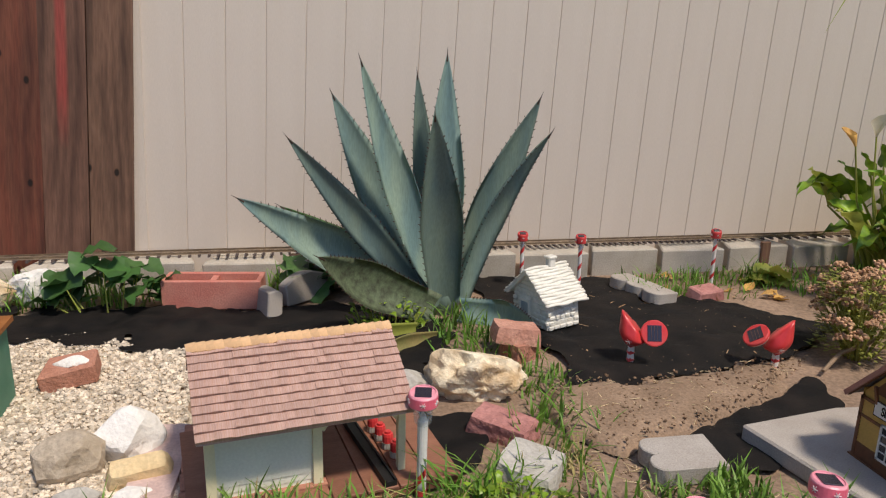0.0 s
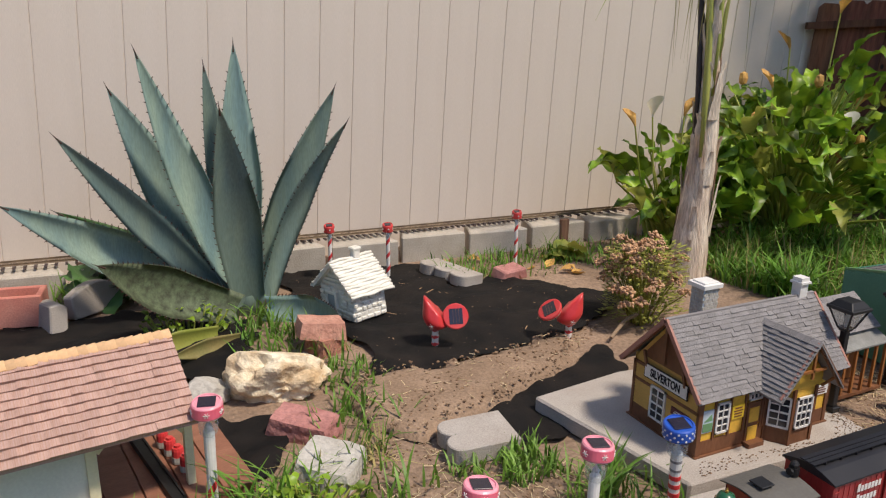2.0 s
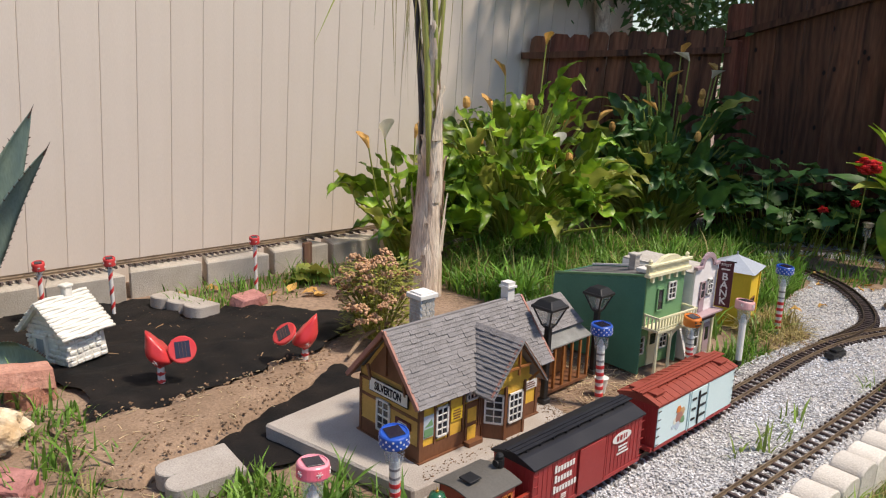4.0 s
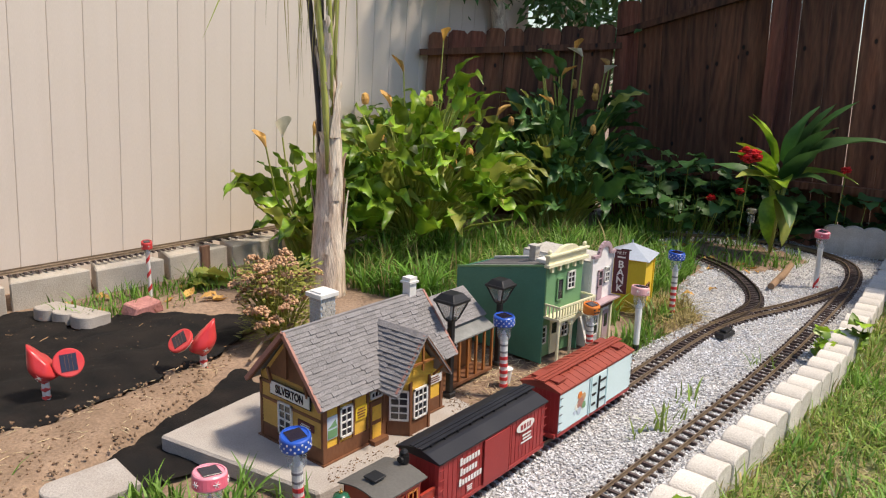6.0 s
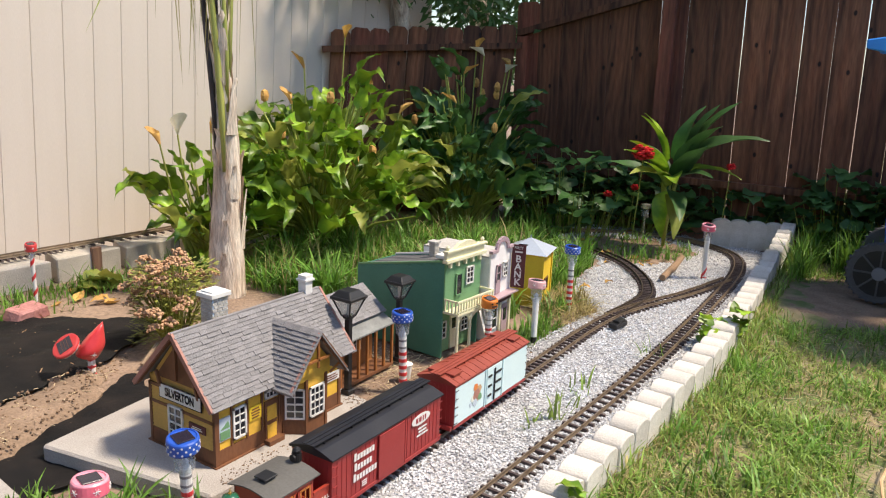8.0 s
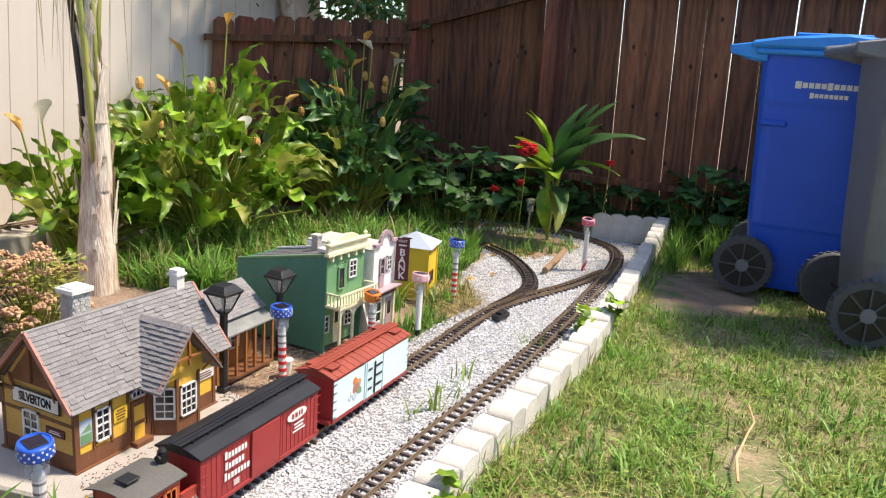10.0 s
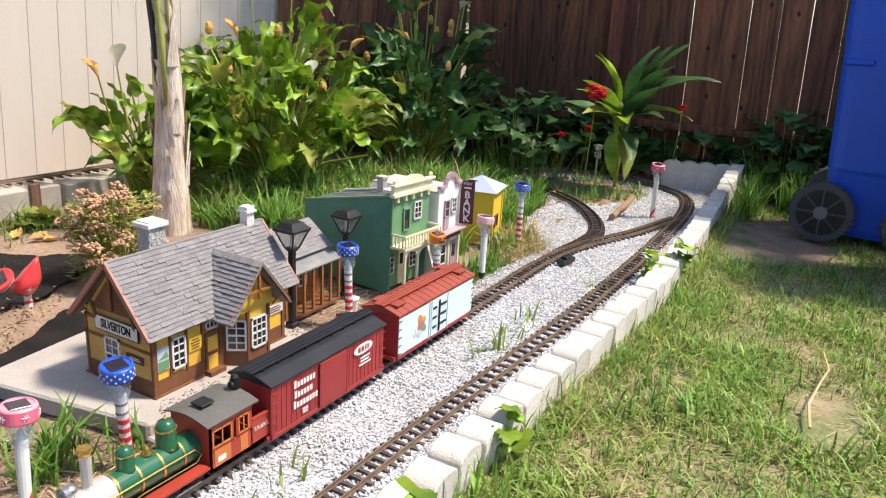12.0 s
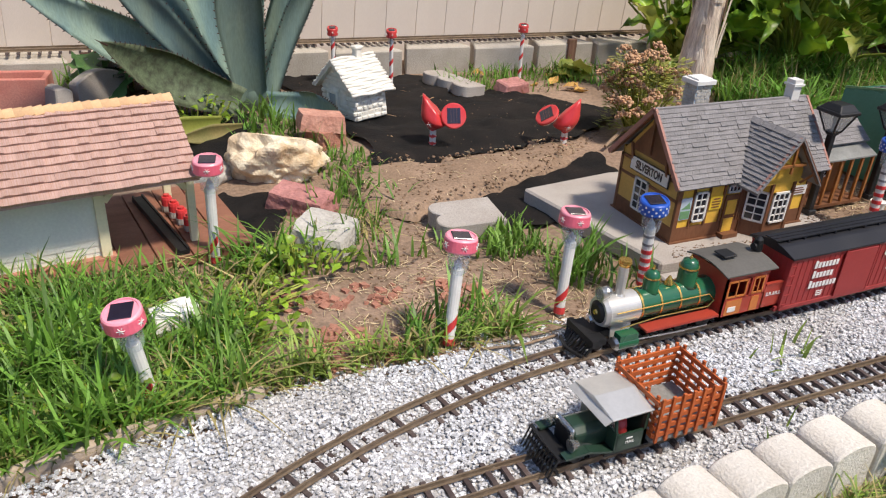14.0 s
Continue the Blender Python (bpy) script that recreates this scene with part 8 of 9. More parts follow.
# terracotta planter
pl = thing("terracotta_planter", pose(-0.125, 3.045, 0.0, 0, 0, -9), "pinkish terracotta trough planter with weeds", "planter")
part("trough", Geo().span((-0.19, -0.055, 0), (0.19, -0.035, 0.115)).span((-0.19, 0.055, 0), (0.19, 0.075, 0.115)).span((-0.19, -0.035, 0), (-0.17, 0.055, 0.115)).span((0.17, -0.035, 0), (0.19, 0.055, 0.115)).span((-0.17, -0.035, 0), (0.17, 0.055, 0.02)), M["terracotta"], pl, bevel=0.003)
part("divider", Geo().span((-0.012, -0.035, 0.02), (0.012, 0.055, 0.105)), M["terracotta"], pl)
part("soil", Geo().span((-0.169, -0.034, 0.02), (-0.013, 0.054, 0.08)).span((0.013, -0.034, 0.02), (0.169, 0.054, 0.08)), M["soil_clod"], pl)
# dark green model wall end at the yard's west side
gh = thing("green_model_building", pose(-0.640, 2.10, 0), "dark green model building with wooden roof edge", "model building", group="model town buildings")
part("wall", Geo().span((-0.35, 0.0, 0), (0.0, 0.22, 0.235)), M["green_paint"], gh)
part("roof", Geo().span((-0.37, -0.02, 0.235), (0.015, 0.24, 0.250)), M["orange_wood"], gh, "orange wooden roof edge")
solid("brick", Geo().box((0, 0, 0.045), (0.16, 0.08, 0.10)), M["brick"], "red brick standing by the fence foot", "brick", m=pose(5.38, 1.17, 0, 0, 0, 65), bevel=0.006)
# straw, bark and torn scraps lying on the fabric
g, sr = Geo(), random.Random(77)
for k in range(30):
    x, y = sr.uniform(1.0, 2.0), sr.uniform(2.08, 2.95)
    a, l_ = sr.uniform(0, 6.28), sr.uniform(0.005, 0.045) * sr.random() + 0.005
    z_ = ground_z(x, y) + 0.030
    g.beam((x, y, z_), (x + l_ * math.cos(a), y + l_ * math.sin(a), z_ + sr.uniform(-0.003, 0.004)), sr.uniform(0.0012, 0.003), 0.0012)
solid("fabric_litter", g, M["ridge_wood"], "bits of dry straw lying on black fabric", "litter", kind="stuff")
# sticks
solid("fallen_stick", Geo().tube([(2.40, -0.10, 0.012), (2.52, -0.085, 0.02), (2.66, -0.10, 0.03), (2.74, -0.115, 0.045), (2.86, -0.09, 0.05)], [0.004, 0.004, 0.003, 0.003, 0.002], 6), M["ridge_wood"], "bleached dry stalk lying on the lawn", "stick")
solid("log", Geo().tube([(4.10, 0.98, 0.03), (4.38, 1.00, 0.032), (4.62, 1.03, 0.03)], [0.016, 0.018, 0.015], 10), M["bamboo"], "brown rotting stick across the gravel loop", "stick")
solid("twig", Geo().tube([(0.90, 1.08, 0.012), (1.0, 1.06, 0.02), (1.12, 1.075, 0.018), (1.2, 1.07, 0.012)], 0.004, 6), M["twig"], "brown dry twig beside the track", "stick")
solid("twig", Geo().tube([(0.86, 1.06, 0.012), (0.95, 1.035, 0.02), (1.04, 1.05, 0.014)], 0.003, 6), M["twig"], "thin dry twig beside the track", "stick")
solid("dead_branch", Geo().tube([(1.84, 2.02, 0.02), (1.95, 2.08, 0.05), (2.1, 2.12, 0.06), (2.2, 2.18, 0.05)], [0.006, 0.008, 0.007, 0.004], 7), M["twig"], "dark dead branch behind the depot", "stick")

# crumbs of soil on the slab and the fabric, and straw trodden into the bare ground of the town
FABRIC = [(0.98, 2.12), (1.5, 2.14), (2.1, 2.4), (1.6, 3.0), (1.0, 3.1)]
chips("slab_crumbs", [(x, y, 0.0515) for x, y, z in scatter([(1.46, 1.20), (2.02, 1.18), (2.02, 1.27), (1.92, 1.20), (1.5, 1.25)], 190, 71)] + [(x, y, 0.0515) for x, y, z in scatter([(1.98, 1.18), (2.03, 1.18), (2.06, 1.44), (1.98, 1.44)], 220, 72)], 0.0015, M["soil_clod"], "crumbs of soil strewn over the concrete slab", "soil", squash=0.5)
chips("fabric_crumbs", scatter(FABRIC, 170, 73, 0.024), 0.0016, M["soil_clod"], "crumbs of soil strewn over black fabric", "soil", squash=0.5)


def straw(name, spots, label, z, size=(0.012, 0.05), seed=1):
    g, r = Geo(), random.Random(seed)
    for x, y, zz in spots:
        a, l_ = r.uniform(0, 6.283), r.uniform(*size)
        w_ = r.uniform(0.0007, 0.0016)
        g.beam((x, y, zz + z), (x + l_ * math.cos(a), y + l_ * math.sin(a), zz + z + r.uniform(-0.001, 0.005)), w_, w_)
    return solid(name, g, M["pale_straw"], label, "straw", kind="stuff")


straw("town_straw", scatter([(2.05, 1.12), (2.6, 1.12), (2.58, 1.32), (2.45, 1.75), (2.2, 1.75), (2.09, 1.40)], 620, 74), "dry straw trodden into the soil by the depot", 0.003, seed=2)
straw("soil_straw", scatter(SOIL, 460, 75) + scatter([(0.45, 1.12), (1.3, 1.1), (1.25, 1.5), (0.6, 1.5)], 420, 76), "bits of dry straw on the bare soil", 0.004, (0.008, 0.045), seed=3)
straw("mound_straw", scatter(MOUND, 110, 77, 0.036), "bits of dry straw on the loose soil", 0.003, (0.006, 0.03), seed=4)
straw("lawn_straw", scatter([(0.9, 0.45), (3.8, 0.40), (4.0, -0.5), (1.2, -0.4)], 1500, 78), "dry cut stalks on the lawn", 0.008, (0.02, 0.06), seed=5)

# ---------------------------------------------------------------- plants


def agave_leaf(parent, base, tip, width, bulge, material, side=1, arch=0.0, thick=0.028, spines=True, roll=0.0):
    """A thick gutter-shaped leaf from base to tip, bowed outwards, with dark teeth along both edges."""
    base, tip = Vector(base), Vector(tip)
    width *= 1.22
    d = tip - base
    L = d.length
    out = Vector((d.x, d.y, 0))
    out = out.normalized() if out.length > 0.02 else Vector((0, -1, 0))
    face = Vector((0.15, -1, 0.25)) if side else Vector((0, 0, 1))   # the way that the hollow side looks
    side_v = d.cross(face)
    side_v = side_v.normalized() if side_v.length > 0.02 else Vector((1, 0, 0))
    if roll:
        side_v = (Matrix.Rotation(radians(roll), 3, d.normalized()) @ side_v).normalized()
    up = side_v.cross(d).normalized()
    n, g, edge = 14, Geo(), ([], [])
    cols = 7
    for i in range(n + 1):
        t = i / n
        w = width * 1.0 * (0.62 + 0.75 * t - 0.1 * t * t) if t < 0.45 else width * max(0.0, 1 - ((t - 0.45) / 0.55) ** 1.35) ** 0.9 * 0.9372
        w = max(w, 0.002)
        c = base + d * t + up * (-bulge * L * math.sin(math.pi * t * 0.9)) + Vector((0, 0, arch * L * math.sin(math.pi * t)))
        for k in range(cols):
            u = -1 + 2 * k / (cols - 1)
            g.v.append(tuple(c + side_v * u * w / 2 + up * (0.24 * w * u * u)))
        for k in range(cols):
            u = -1 + 2 * k / (cols - 1)
            g.v.append(tuple(c + side_v * u * w / 2 * 0.98 + up * (0.24 * w * u * u - thick * (1 - t) ** 0.7 * (1 - u * u) - 0.001)))
        if 0.12 < t < 0.97:
            edge[0].append((c - side_v * w / 2 + up * 0.24 * w, -side_v))
            edge[1].append((c + side_v * w / 2 + up * 0.24 * w, side_v))
    r = 2 * cols
    for i in range(n):
        for k in range(cols - 1):
            a = i * r + k
            g.f += [(a, a + 1, a + 1 + r, a + r), (a + cols, a + cols + r, a + cols + 1 + r, a + cols + 1)]
        for a, b in ((i * r, i * r + cols), (i * r + 2 * cols - 1, i * r + cols - 1)):
            g.f.append((a, a + r, b + r, b))
    lf = part("leaf", g, material, parent, smooth=True)
    s = Geo()
    if spines:
        for row in edge:
            for j in range(len(row) - 1):
                for f in (0.0, 0.5):
                    p = row[j][0].lerp(row[j + 1][0], f)
                    q = p + row[j][1] * 0.007 + d.normalized() * 0.002
                    s.tube([p - d.normalized() * 0.003, q], [0.0032, 0.0005], 4, caps=False)
    tipdir = (d + up * 0.2 * L).normalized()
    e = base + d + up * (-bulge * L * math.sin(math.pi * 0.9))
    s.tube([e - d.normalized() * 0.03, e + d.normalized() * 0.022], [0.0035, 0.0004], 6)
    tagged(part("spines", s, M["spine"], lf), "dark brown teeth and tip", kind="stuff")
    return lf


def agave():
    a = thing("agave", pose(0, 0, 0), "large blue-green agave with toothed upright leaves", "agave plant")
    A, S = M["agave"], M["agave_scar"]
    for base, tip, w, bulge, m_, roll in (
            ((0.745, 2.87, 0.06), (0.775, 2.93, 0.985), 0.150, 0.03, A, 0),
            ((0.715, 2.84, 0.08), (0.435, 2.80, 0.965), 0.125, 0.05, A, 6),
            ((0.690, 2.90, 0.06), (0.345, 2.97, 0.835), 0.160, 0.04, A, 0),
            ((0.665, 2.82, 0.07), (0.170, 2.74, 0.700), 0.105, 0.05, A, -10),
            ((0.660, 2.85, 0.07), (0.000, 2.70, 0.500), 0.150, 0.11, A, 0),
            ((0.800, 2.88, 0.06), (1.120, 2.83, 0.830), 0.140, 0.06, A, 0),
            ((0.815, 2.82, 0.05), (1.130, 2.69, 0.710), 0.110, 0.10, A, 30),
            ((0.740, 2.78, 0.05), (0.650, 2.56, 0.795), 0.155, 0.03, A, 0),
            ((0.690, 2.72, 0.05), (0.265, 2.42, 0.360), 0.150, 0.16, S, 12),
            ((0.800, 2.72, 0.04), (0.985, 2.44, 0.075), 0.120, 0.22, A, 0),
            ((0.740, 2.95, 0.08), (0.685, 3.06, 0.910), 0.100, 0.03, A, 0),
            ((0.670, 2.93, 0.06), (0.140, 2.93, 0.420), 0.120, 0.10, M["leaf_dark"], 0),
            ((0.820, 2.92, 0.06), (1.040, 3.02, 0.46), 0.110, 0.06, A, 0)):
        agave_leaf(a, base, tip, w, bulge, m_, roll=roll)
    part("heart", Geo().tube([(0.745, 2.84, 0.0), (0.745, 2.84, 0.10), (0.745, 2.84, 0.20)], [0.075, 0.065, 0.02], 12), M["agave"], a, smooth=True)
    # old leaves on the ground at its foot
    agave_leaf(a, (0.60, 2.60, 0.02), (0.30, 2.44, 0.055), 0.075, 0.02, M["leaf_yellow"], thick=0.012, spines=False)
    agave_leaf(a, (0.66, 2.52, 0.02), (0.42, 2.38, 0.05), 0.06, 0.02, M["frond"], thick=0.010, spines=False)


agave()


def palm():
    p = thing("young_palm", pose(0, 0, 0), "young palm with pale papery trunk and hanging dry fronds", "palm tree")
    ax = [(2.590, 2.46, -0.02), (2.594, 2.462, 0.10), (2.598, 2.465, 0.26), (2.612, 2.47, 0.45), (2.620, 2.472, 0.62), (2.612, 2.47, 0.82), (2.600, 2.47, 1.02), (2.585, 2.47, 1.20)]
    rad = [0.084, 0.075, 0.064, 0.056, 0.049, 0.040, 0.032, 0.026]
    g, n = Geo(), 20
    pts = smooth_path(ax, 0.02)
    for i, c in enumerate(pts):
        t = i / (len(pts) - 1)
        f = t * (len(rad) - 1)
        k0 = min(int(f), len(rad) - 2)
        r = rad[k0] + (rad[k0 + 1] - rad[k0]) * (f - k0)
        for k in range(n):
            a = 2 * math.pi * k / n
            rr = r * (1 + 0.10 * noise.noise((math.cos(a) * 3, math.sin(a) * 3, c.z * 2.5)) + 0.07 * noise.noise((math.cos(a) * 8, math.sin(a) * 8, c.z * 9)))
            g.v.append((c.x + rr * math.cos(a), c.y + rr * math.sin(a), c.z))
    for i in range(len(pts) - 1):
        g.f += [(i * n + k, i * n + (k + 1) % n, (i + 1) * n + (k + 1) % n, (i + 1) * n + k) for k in range(n)]
    part("trunk", g, M["trunk"], p, "pale papery trunk", smooth=True)
    rr = random.Random(5)
    for i in range(34):
        z = rr.uniform(0.05, 1.1)
        t = z / 1.2
        a = rr.uniform(0, 6.28)
        r = 0.078 - 0.052 * t
        cx = 2.596 + 0.02 * math.sin(z * 3)
        L = rr.uniform(0.10, 0.26)
        b = Geo()
        m = 5
        for j in range(m + 1):
            u = j / m
            ww = 0.026 * (1 - 0.75 * u) * rr.uniform(0.8, 1.2)
            lift = 0.002 + 0.022 * u * u * rr.uniform(0.2, 1.1)
            for s in (-1, 0, 1):
                aa = a + s * ww / r
                b.v.append((cx + (r + lift + (0.003 if s == 0 else 0)) * math.cos(aa), 2.466 + (r + lift + (0.003 if s == 0 else 0)) * math.sin(aa), z + L * u))
        for j in range(m):
            for s in range(2):
                q = j * 3 + s
                b.f.append((q, q + 1, q + 4, q + 3))
        part("leaf_boot", b, M["trunk"], p, smooth=True)
    # new stalks sheathed in the trunk's top, a dead one beside them
    left, near = Vector((-0.75, 0.66, 0)), Vector((-0.66, -0.75, 0))
    core = Vector((2.600, 2.468, 0))
    for mm, w, way in (("dark_stalk", 0.017, ((0.62, 0.030, 0.010), (0.85, 0.036, 0.012), (1.05, 0.050, 0.010), (1.25, 0.066, 0.0), (1.75, 0.150, -0.02))),
                       ("petiole", 0.021, ((0.55, 0.000, 0.046), (0.80, 0.004, 0.040), (1.02, 0.014, 0.034), (1.25, 0.034, 0.030), (1.80, 0.105, 0.04))),
                       ("petiole", 0.017, ((0.80, -0.020, 0.028), (1.02, -0.020, 0.028), (1.25, -0.012, 0.030), (1.80, 0.010, 0.10))),
                       ("petiole", 0.016, ((0.90, -0.030, 0.0), (1.10, -0.036, 0.0), (1.30, -0.046, 0.0), (1.80, -0.12, 0.0))),
                       ("dark_stalk", 0.012, ((0.95, 0.010, -0.02), (1.25, 0.016, -0.02), (1.8, 0.05, -0.1)))):
        P_ = [core + left * a_ + near * b_ + Vector((0, 0, z_)) for z_, a_, b_ in way]
        part("petiole", Geo().tube(P_, [w * 0.45] + [w] * (len(P_) - 2) + [w * 0.5], 8, flat=0.7), M[mm], p, "dark dead stalk" if mm == "dark_stalk" else "yellow-green leaf stalk", smooth=True)
    # drying leaflets that hang down
    def strip(pts, w, mm="frond"):
        P = [Vector(q) for q in pts]
        b = Geo()
        for i, q in enumerate(P):
            ww = w * (1 - (i / (len(P) - 1)) ** 2 * 0.92)
            b.v += [(q.x - ww / 2, q.y, q.z), (q.x, q.y - ww * 0.25, q.z), (q.x + ww / 2, q.y, q.z)]
        for i in range(len(P) - 1):
            b.f += [(i * 3, i * 3 + 1, i * 3 + 4, i * 3 + 3), (i * 3 + 1, i * 3 + 2, i * 3 + 5, i * 3 + 4)]
        part("leaflet", b, M[mm], p, smooth=True)
    for i in range(17):
        side = -1 if i < 14 else 1
        x = 2.585 + side * rr.uniform(0.05, 0.26)
        y = 2.46 + rr.uniform(-0.08, 0.08)
        z1 = rr.uniform(0.93, 1.25) if i % 3 else rr.uniform(0.85, 0.95)
        if i in (14, 15, 16):
            x -= 0.05
        k = rr.uniform(-0.05, 0.05)
        strip([(x - side * 0.05, y, 1.75), (x, y, 1.55), (x + k * 0.4, y, (1.55 + z1) / 2), (x + k, y, z1)], rr.uniform(0.005, 0.011))
    strip([(2.30, 2.42, 1.62), (2.17, 2.42, 1.40), (2.06, 2.42, 1.24), (1.975, 2.42, 1.085)], 0.012, "stem")


palm()

LEAF_SETS = {}
for key, mk in (("leaf", "leaf"), ("dark", "leaf_dark"), ("yellow", "leaf_yellow")):
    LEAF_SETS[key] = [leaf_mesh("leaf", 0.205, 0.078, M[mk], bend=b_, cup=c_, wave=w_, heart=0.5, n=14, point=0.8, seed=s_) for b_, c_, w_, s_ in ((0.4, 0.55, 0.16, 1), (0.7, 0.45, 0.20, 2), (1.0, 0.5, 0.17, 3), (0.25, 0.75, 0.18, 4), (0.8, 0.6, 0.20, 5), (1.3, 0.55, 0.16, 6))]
    LEAF_SETS[key + "_long"] = [leaf_mesh("leaf", 0.36, 0.135, M[mk], bend=b_, cup=0.35, wave=0.03, n=9, point=0.9, seed=s_) for b_, s_ in ((0.3, 1), (0.6, 2))]
    LEAF_SETS["mid_round"] = [leaf_mesh("leaf", 0.045, 0.045, M["leaf"], bend=b_, cup=0.15, wave=0.08, heart=0.8, n=6, seed=s_) for b_, s_ in ((0.5, 1), (0.9, 2))]
    LEAF_SETS["small_round"] = [leaf_mesh("leaf", 0.021, 0.014, M["leaf"], bend=b_, cup=0.15, wave=0.05, heart=0.5, n=4, seed=s_) for b_, s_ in ((0.5, 1), (0.9, 2))]
    LEAF_SETS[key + "_round"] = [leaf_mesh("leaf", 0.085, 0.09, M[mk], bend=b_, cup=0.15, wave=0.08, heart=0.8, n=6, seed=s_) for b_, s_ in ((0.5, 1), (0.9, 2))]


def calla(c, n, spread, height, tone, label, seed, flowers=(), dry=0, yellow=0.06, low=0.38, size=1.0):
    """Arrow-shaped leaves on long stems from one clump, with white and withered flowers."""
    rr = random.Random(seed)
    pl = thing("calla_lily", pose(c[0], c[1], 0), label, "calla lily", group="calla lilies by the fence")
    # leaves gather in loose fans with gaps between them
    fans = [(rr.uniform(0, 6.283), rr.random() ** 0.55, rr.uniform(0.62, 1.12)) for _ in range(max(3, n // 13))]
    for i in range(n):
        fa, fq, fh = rr.choice(fans)
        q = min(1.05, max(0.05, fq + rr.gauss(0, 0.13)))
        a = fa + rr.gauss(0, 0.20) / max(0.35, q)
        h = height * min(1.08, fh) * (low + (1 - low) * rr.random() ** 0.55) * (1 - 0.45 * q * q)
        r = spread * q
        root = Vector((0.25 * r * math.cos(a) + rr.uniform(-0.03, 0.03), 0.25 * r * math.sin(a) + rr.uniform(-0.03, 0.03), 0))
        end = Vector((r * math.cos(a), r * math.sin(a), h))
        mid = root.lerp(end, 0.55) + Vector((-0.10 * r * math.cos(a), -0.10 * r * math.sin(a), 0.10 * h))
        P = [root, root.lerp(mid, 0.55) + Vector((0, 0, 0.04 * h)), mid, end]
        part("stem", Geo().tube(P, [0.0125, 0.0105, 0.008, 0.0045], 6, caps=False), M["stem"], pl, smooth=True)
        key = "yellow" if rr.random() < yellow else tone
        me = rr.choice(LEAF_SETS[key])
        part("leaf", me, None, pl, m=aim(end, math.degrees(a) + rr.uniform(-45, 45), rr.uniform(28, 98) - 46 * q, rr.uniform(-70, 70), size * rr.uniform(0.6, 1.2)))
    for fx, fy, fz, kind in flowers:
        end = Vector((fx - c[0], fy - c[1], fz))
        part("flower_stem", Geo().tube([(end.x * 0.3, end.y * 0.3, 0.05), (end.x * 0.8, end.y * 0.8, fz * 0.6), end], [0.006, 0.005, 0.004], 6, caps=False), M["stem"], pl, smooth=True)
        g, m_ = Geo(), 14
        for j in range(6):
            u = j / 5
            for k in range(m_):
                b_ = 2 * math.pi * k / m_
                rad_ = 0.005 + 0.034 * u ** 1.3 * (1.0 if kind == "white" else 0.62) * (1 + (0.25 * math.sin(b_ * 5 + fz * 9) if kind != "white" else 0))
                g.v.append((rad_ * math.cos(b_) + 0.02 * u * u, rad_ * math.sin(b_), 0.075 * u * (1 + 0.35 * math.cos(b_) * u)))
        for j in range(5):
            g.f += [(j * m_ + k, j * m_ + (k + 1) % m_, (j + 1) * m_ + (k + 1) % m_, (j + 1) * m_ + k) for k in range(m_)]
        fl = part("flower", g, M["calla_white" if kind == "white" else "calla_dry"], pl, "white calla bract" if kind == "white" else "withered orange bract", smooth=True, m=aim(end, rr.uniform(0, 360), rr.uniform(55, 95)) @ Matrix.Rotation(radians(90), 4, 'Y'))
        part("spadix", Geo().tube([(0, 0, 0.01), (0.004, 0, 0.05)], [0.005, 0.003], 6), M["lemon"], fl)
    for i in range(dry):
        a, r = rr.uniform(0, 6.28), spread * rr.uniform(0.3, 0.9)
        g = Geo().ball((0, 0, 0), 0.026, 8, squash=(1, 0.7, 1.3))
        g.v = [(x + 0.008 * noise.noise((x * 90, y * 90, z * 90 + i)), y + 0.008 * noise.noise((x * 90 + 5, y * 90, z * 90)), z) for x, y, z in g.v]
        part("withered_flower", g, M["calla_dry"], pl, "withered brown flower", m=Matrix.Translation((r * math.cos(a), r * math.sin(a), height * rr.uniform(0.45, 0.95))))
    return pl


# yellow: share of leaves for withering ones and painted yellow highlights
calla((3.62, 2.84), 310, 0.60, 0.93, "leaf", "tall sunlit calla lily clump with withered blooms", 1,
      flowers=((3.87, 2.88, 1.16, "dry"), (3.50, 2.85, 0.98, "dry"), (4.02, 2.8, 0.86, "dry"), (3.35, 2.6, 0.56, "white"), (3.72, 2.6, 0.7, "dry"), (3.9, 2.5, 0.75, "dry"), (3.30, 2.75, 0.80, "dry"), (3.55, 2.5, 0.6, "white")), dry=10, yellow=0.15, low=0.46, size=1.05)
calla((2.93, 2.96), 74, 0.38, 0.56, "leaf", "low calla lily clump leaning on the concrete blocks", 2, flowers=((2.72, 2.92, 0.66, "white"), (2.62, 2.92, 0.62, "dry"), (2.90, 2.9, 0.66, "dry")), dry=1, yellow=0.12, low=0.35)
# same plant as the sunlit clump: its shade is put into the dark leaf tone
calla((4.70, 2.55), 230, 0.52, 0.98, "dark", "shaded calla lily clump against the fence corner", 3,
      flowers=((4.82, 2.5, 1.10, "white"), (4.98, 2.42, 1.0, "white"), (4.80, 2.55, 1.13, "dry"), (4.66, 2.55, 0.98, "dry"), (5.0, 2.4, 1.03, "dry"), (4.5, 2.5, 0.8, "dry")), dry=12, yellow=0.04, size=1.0)


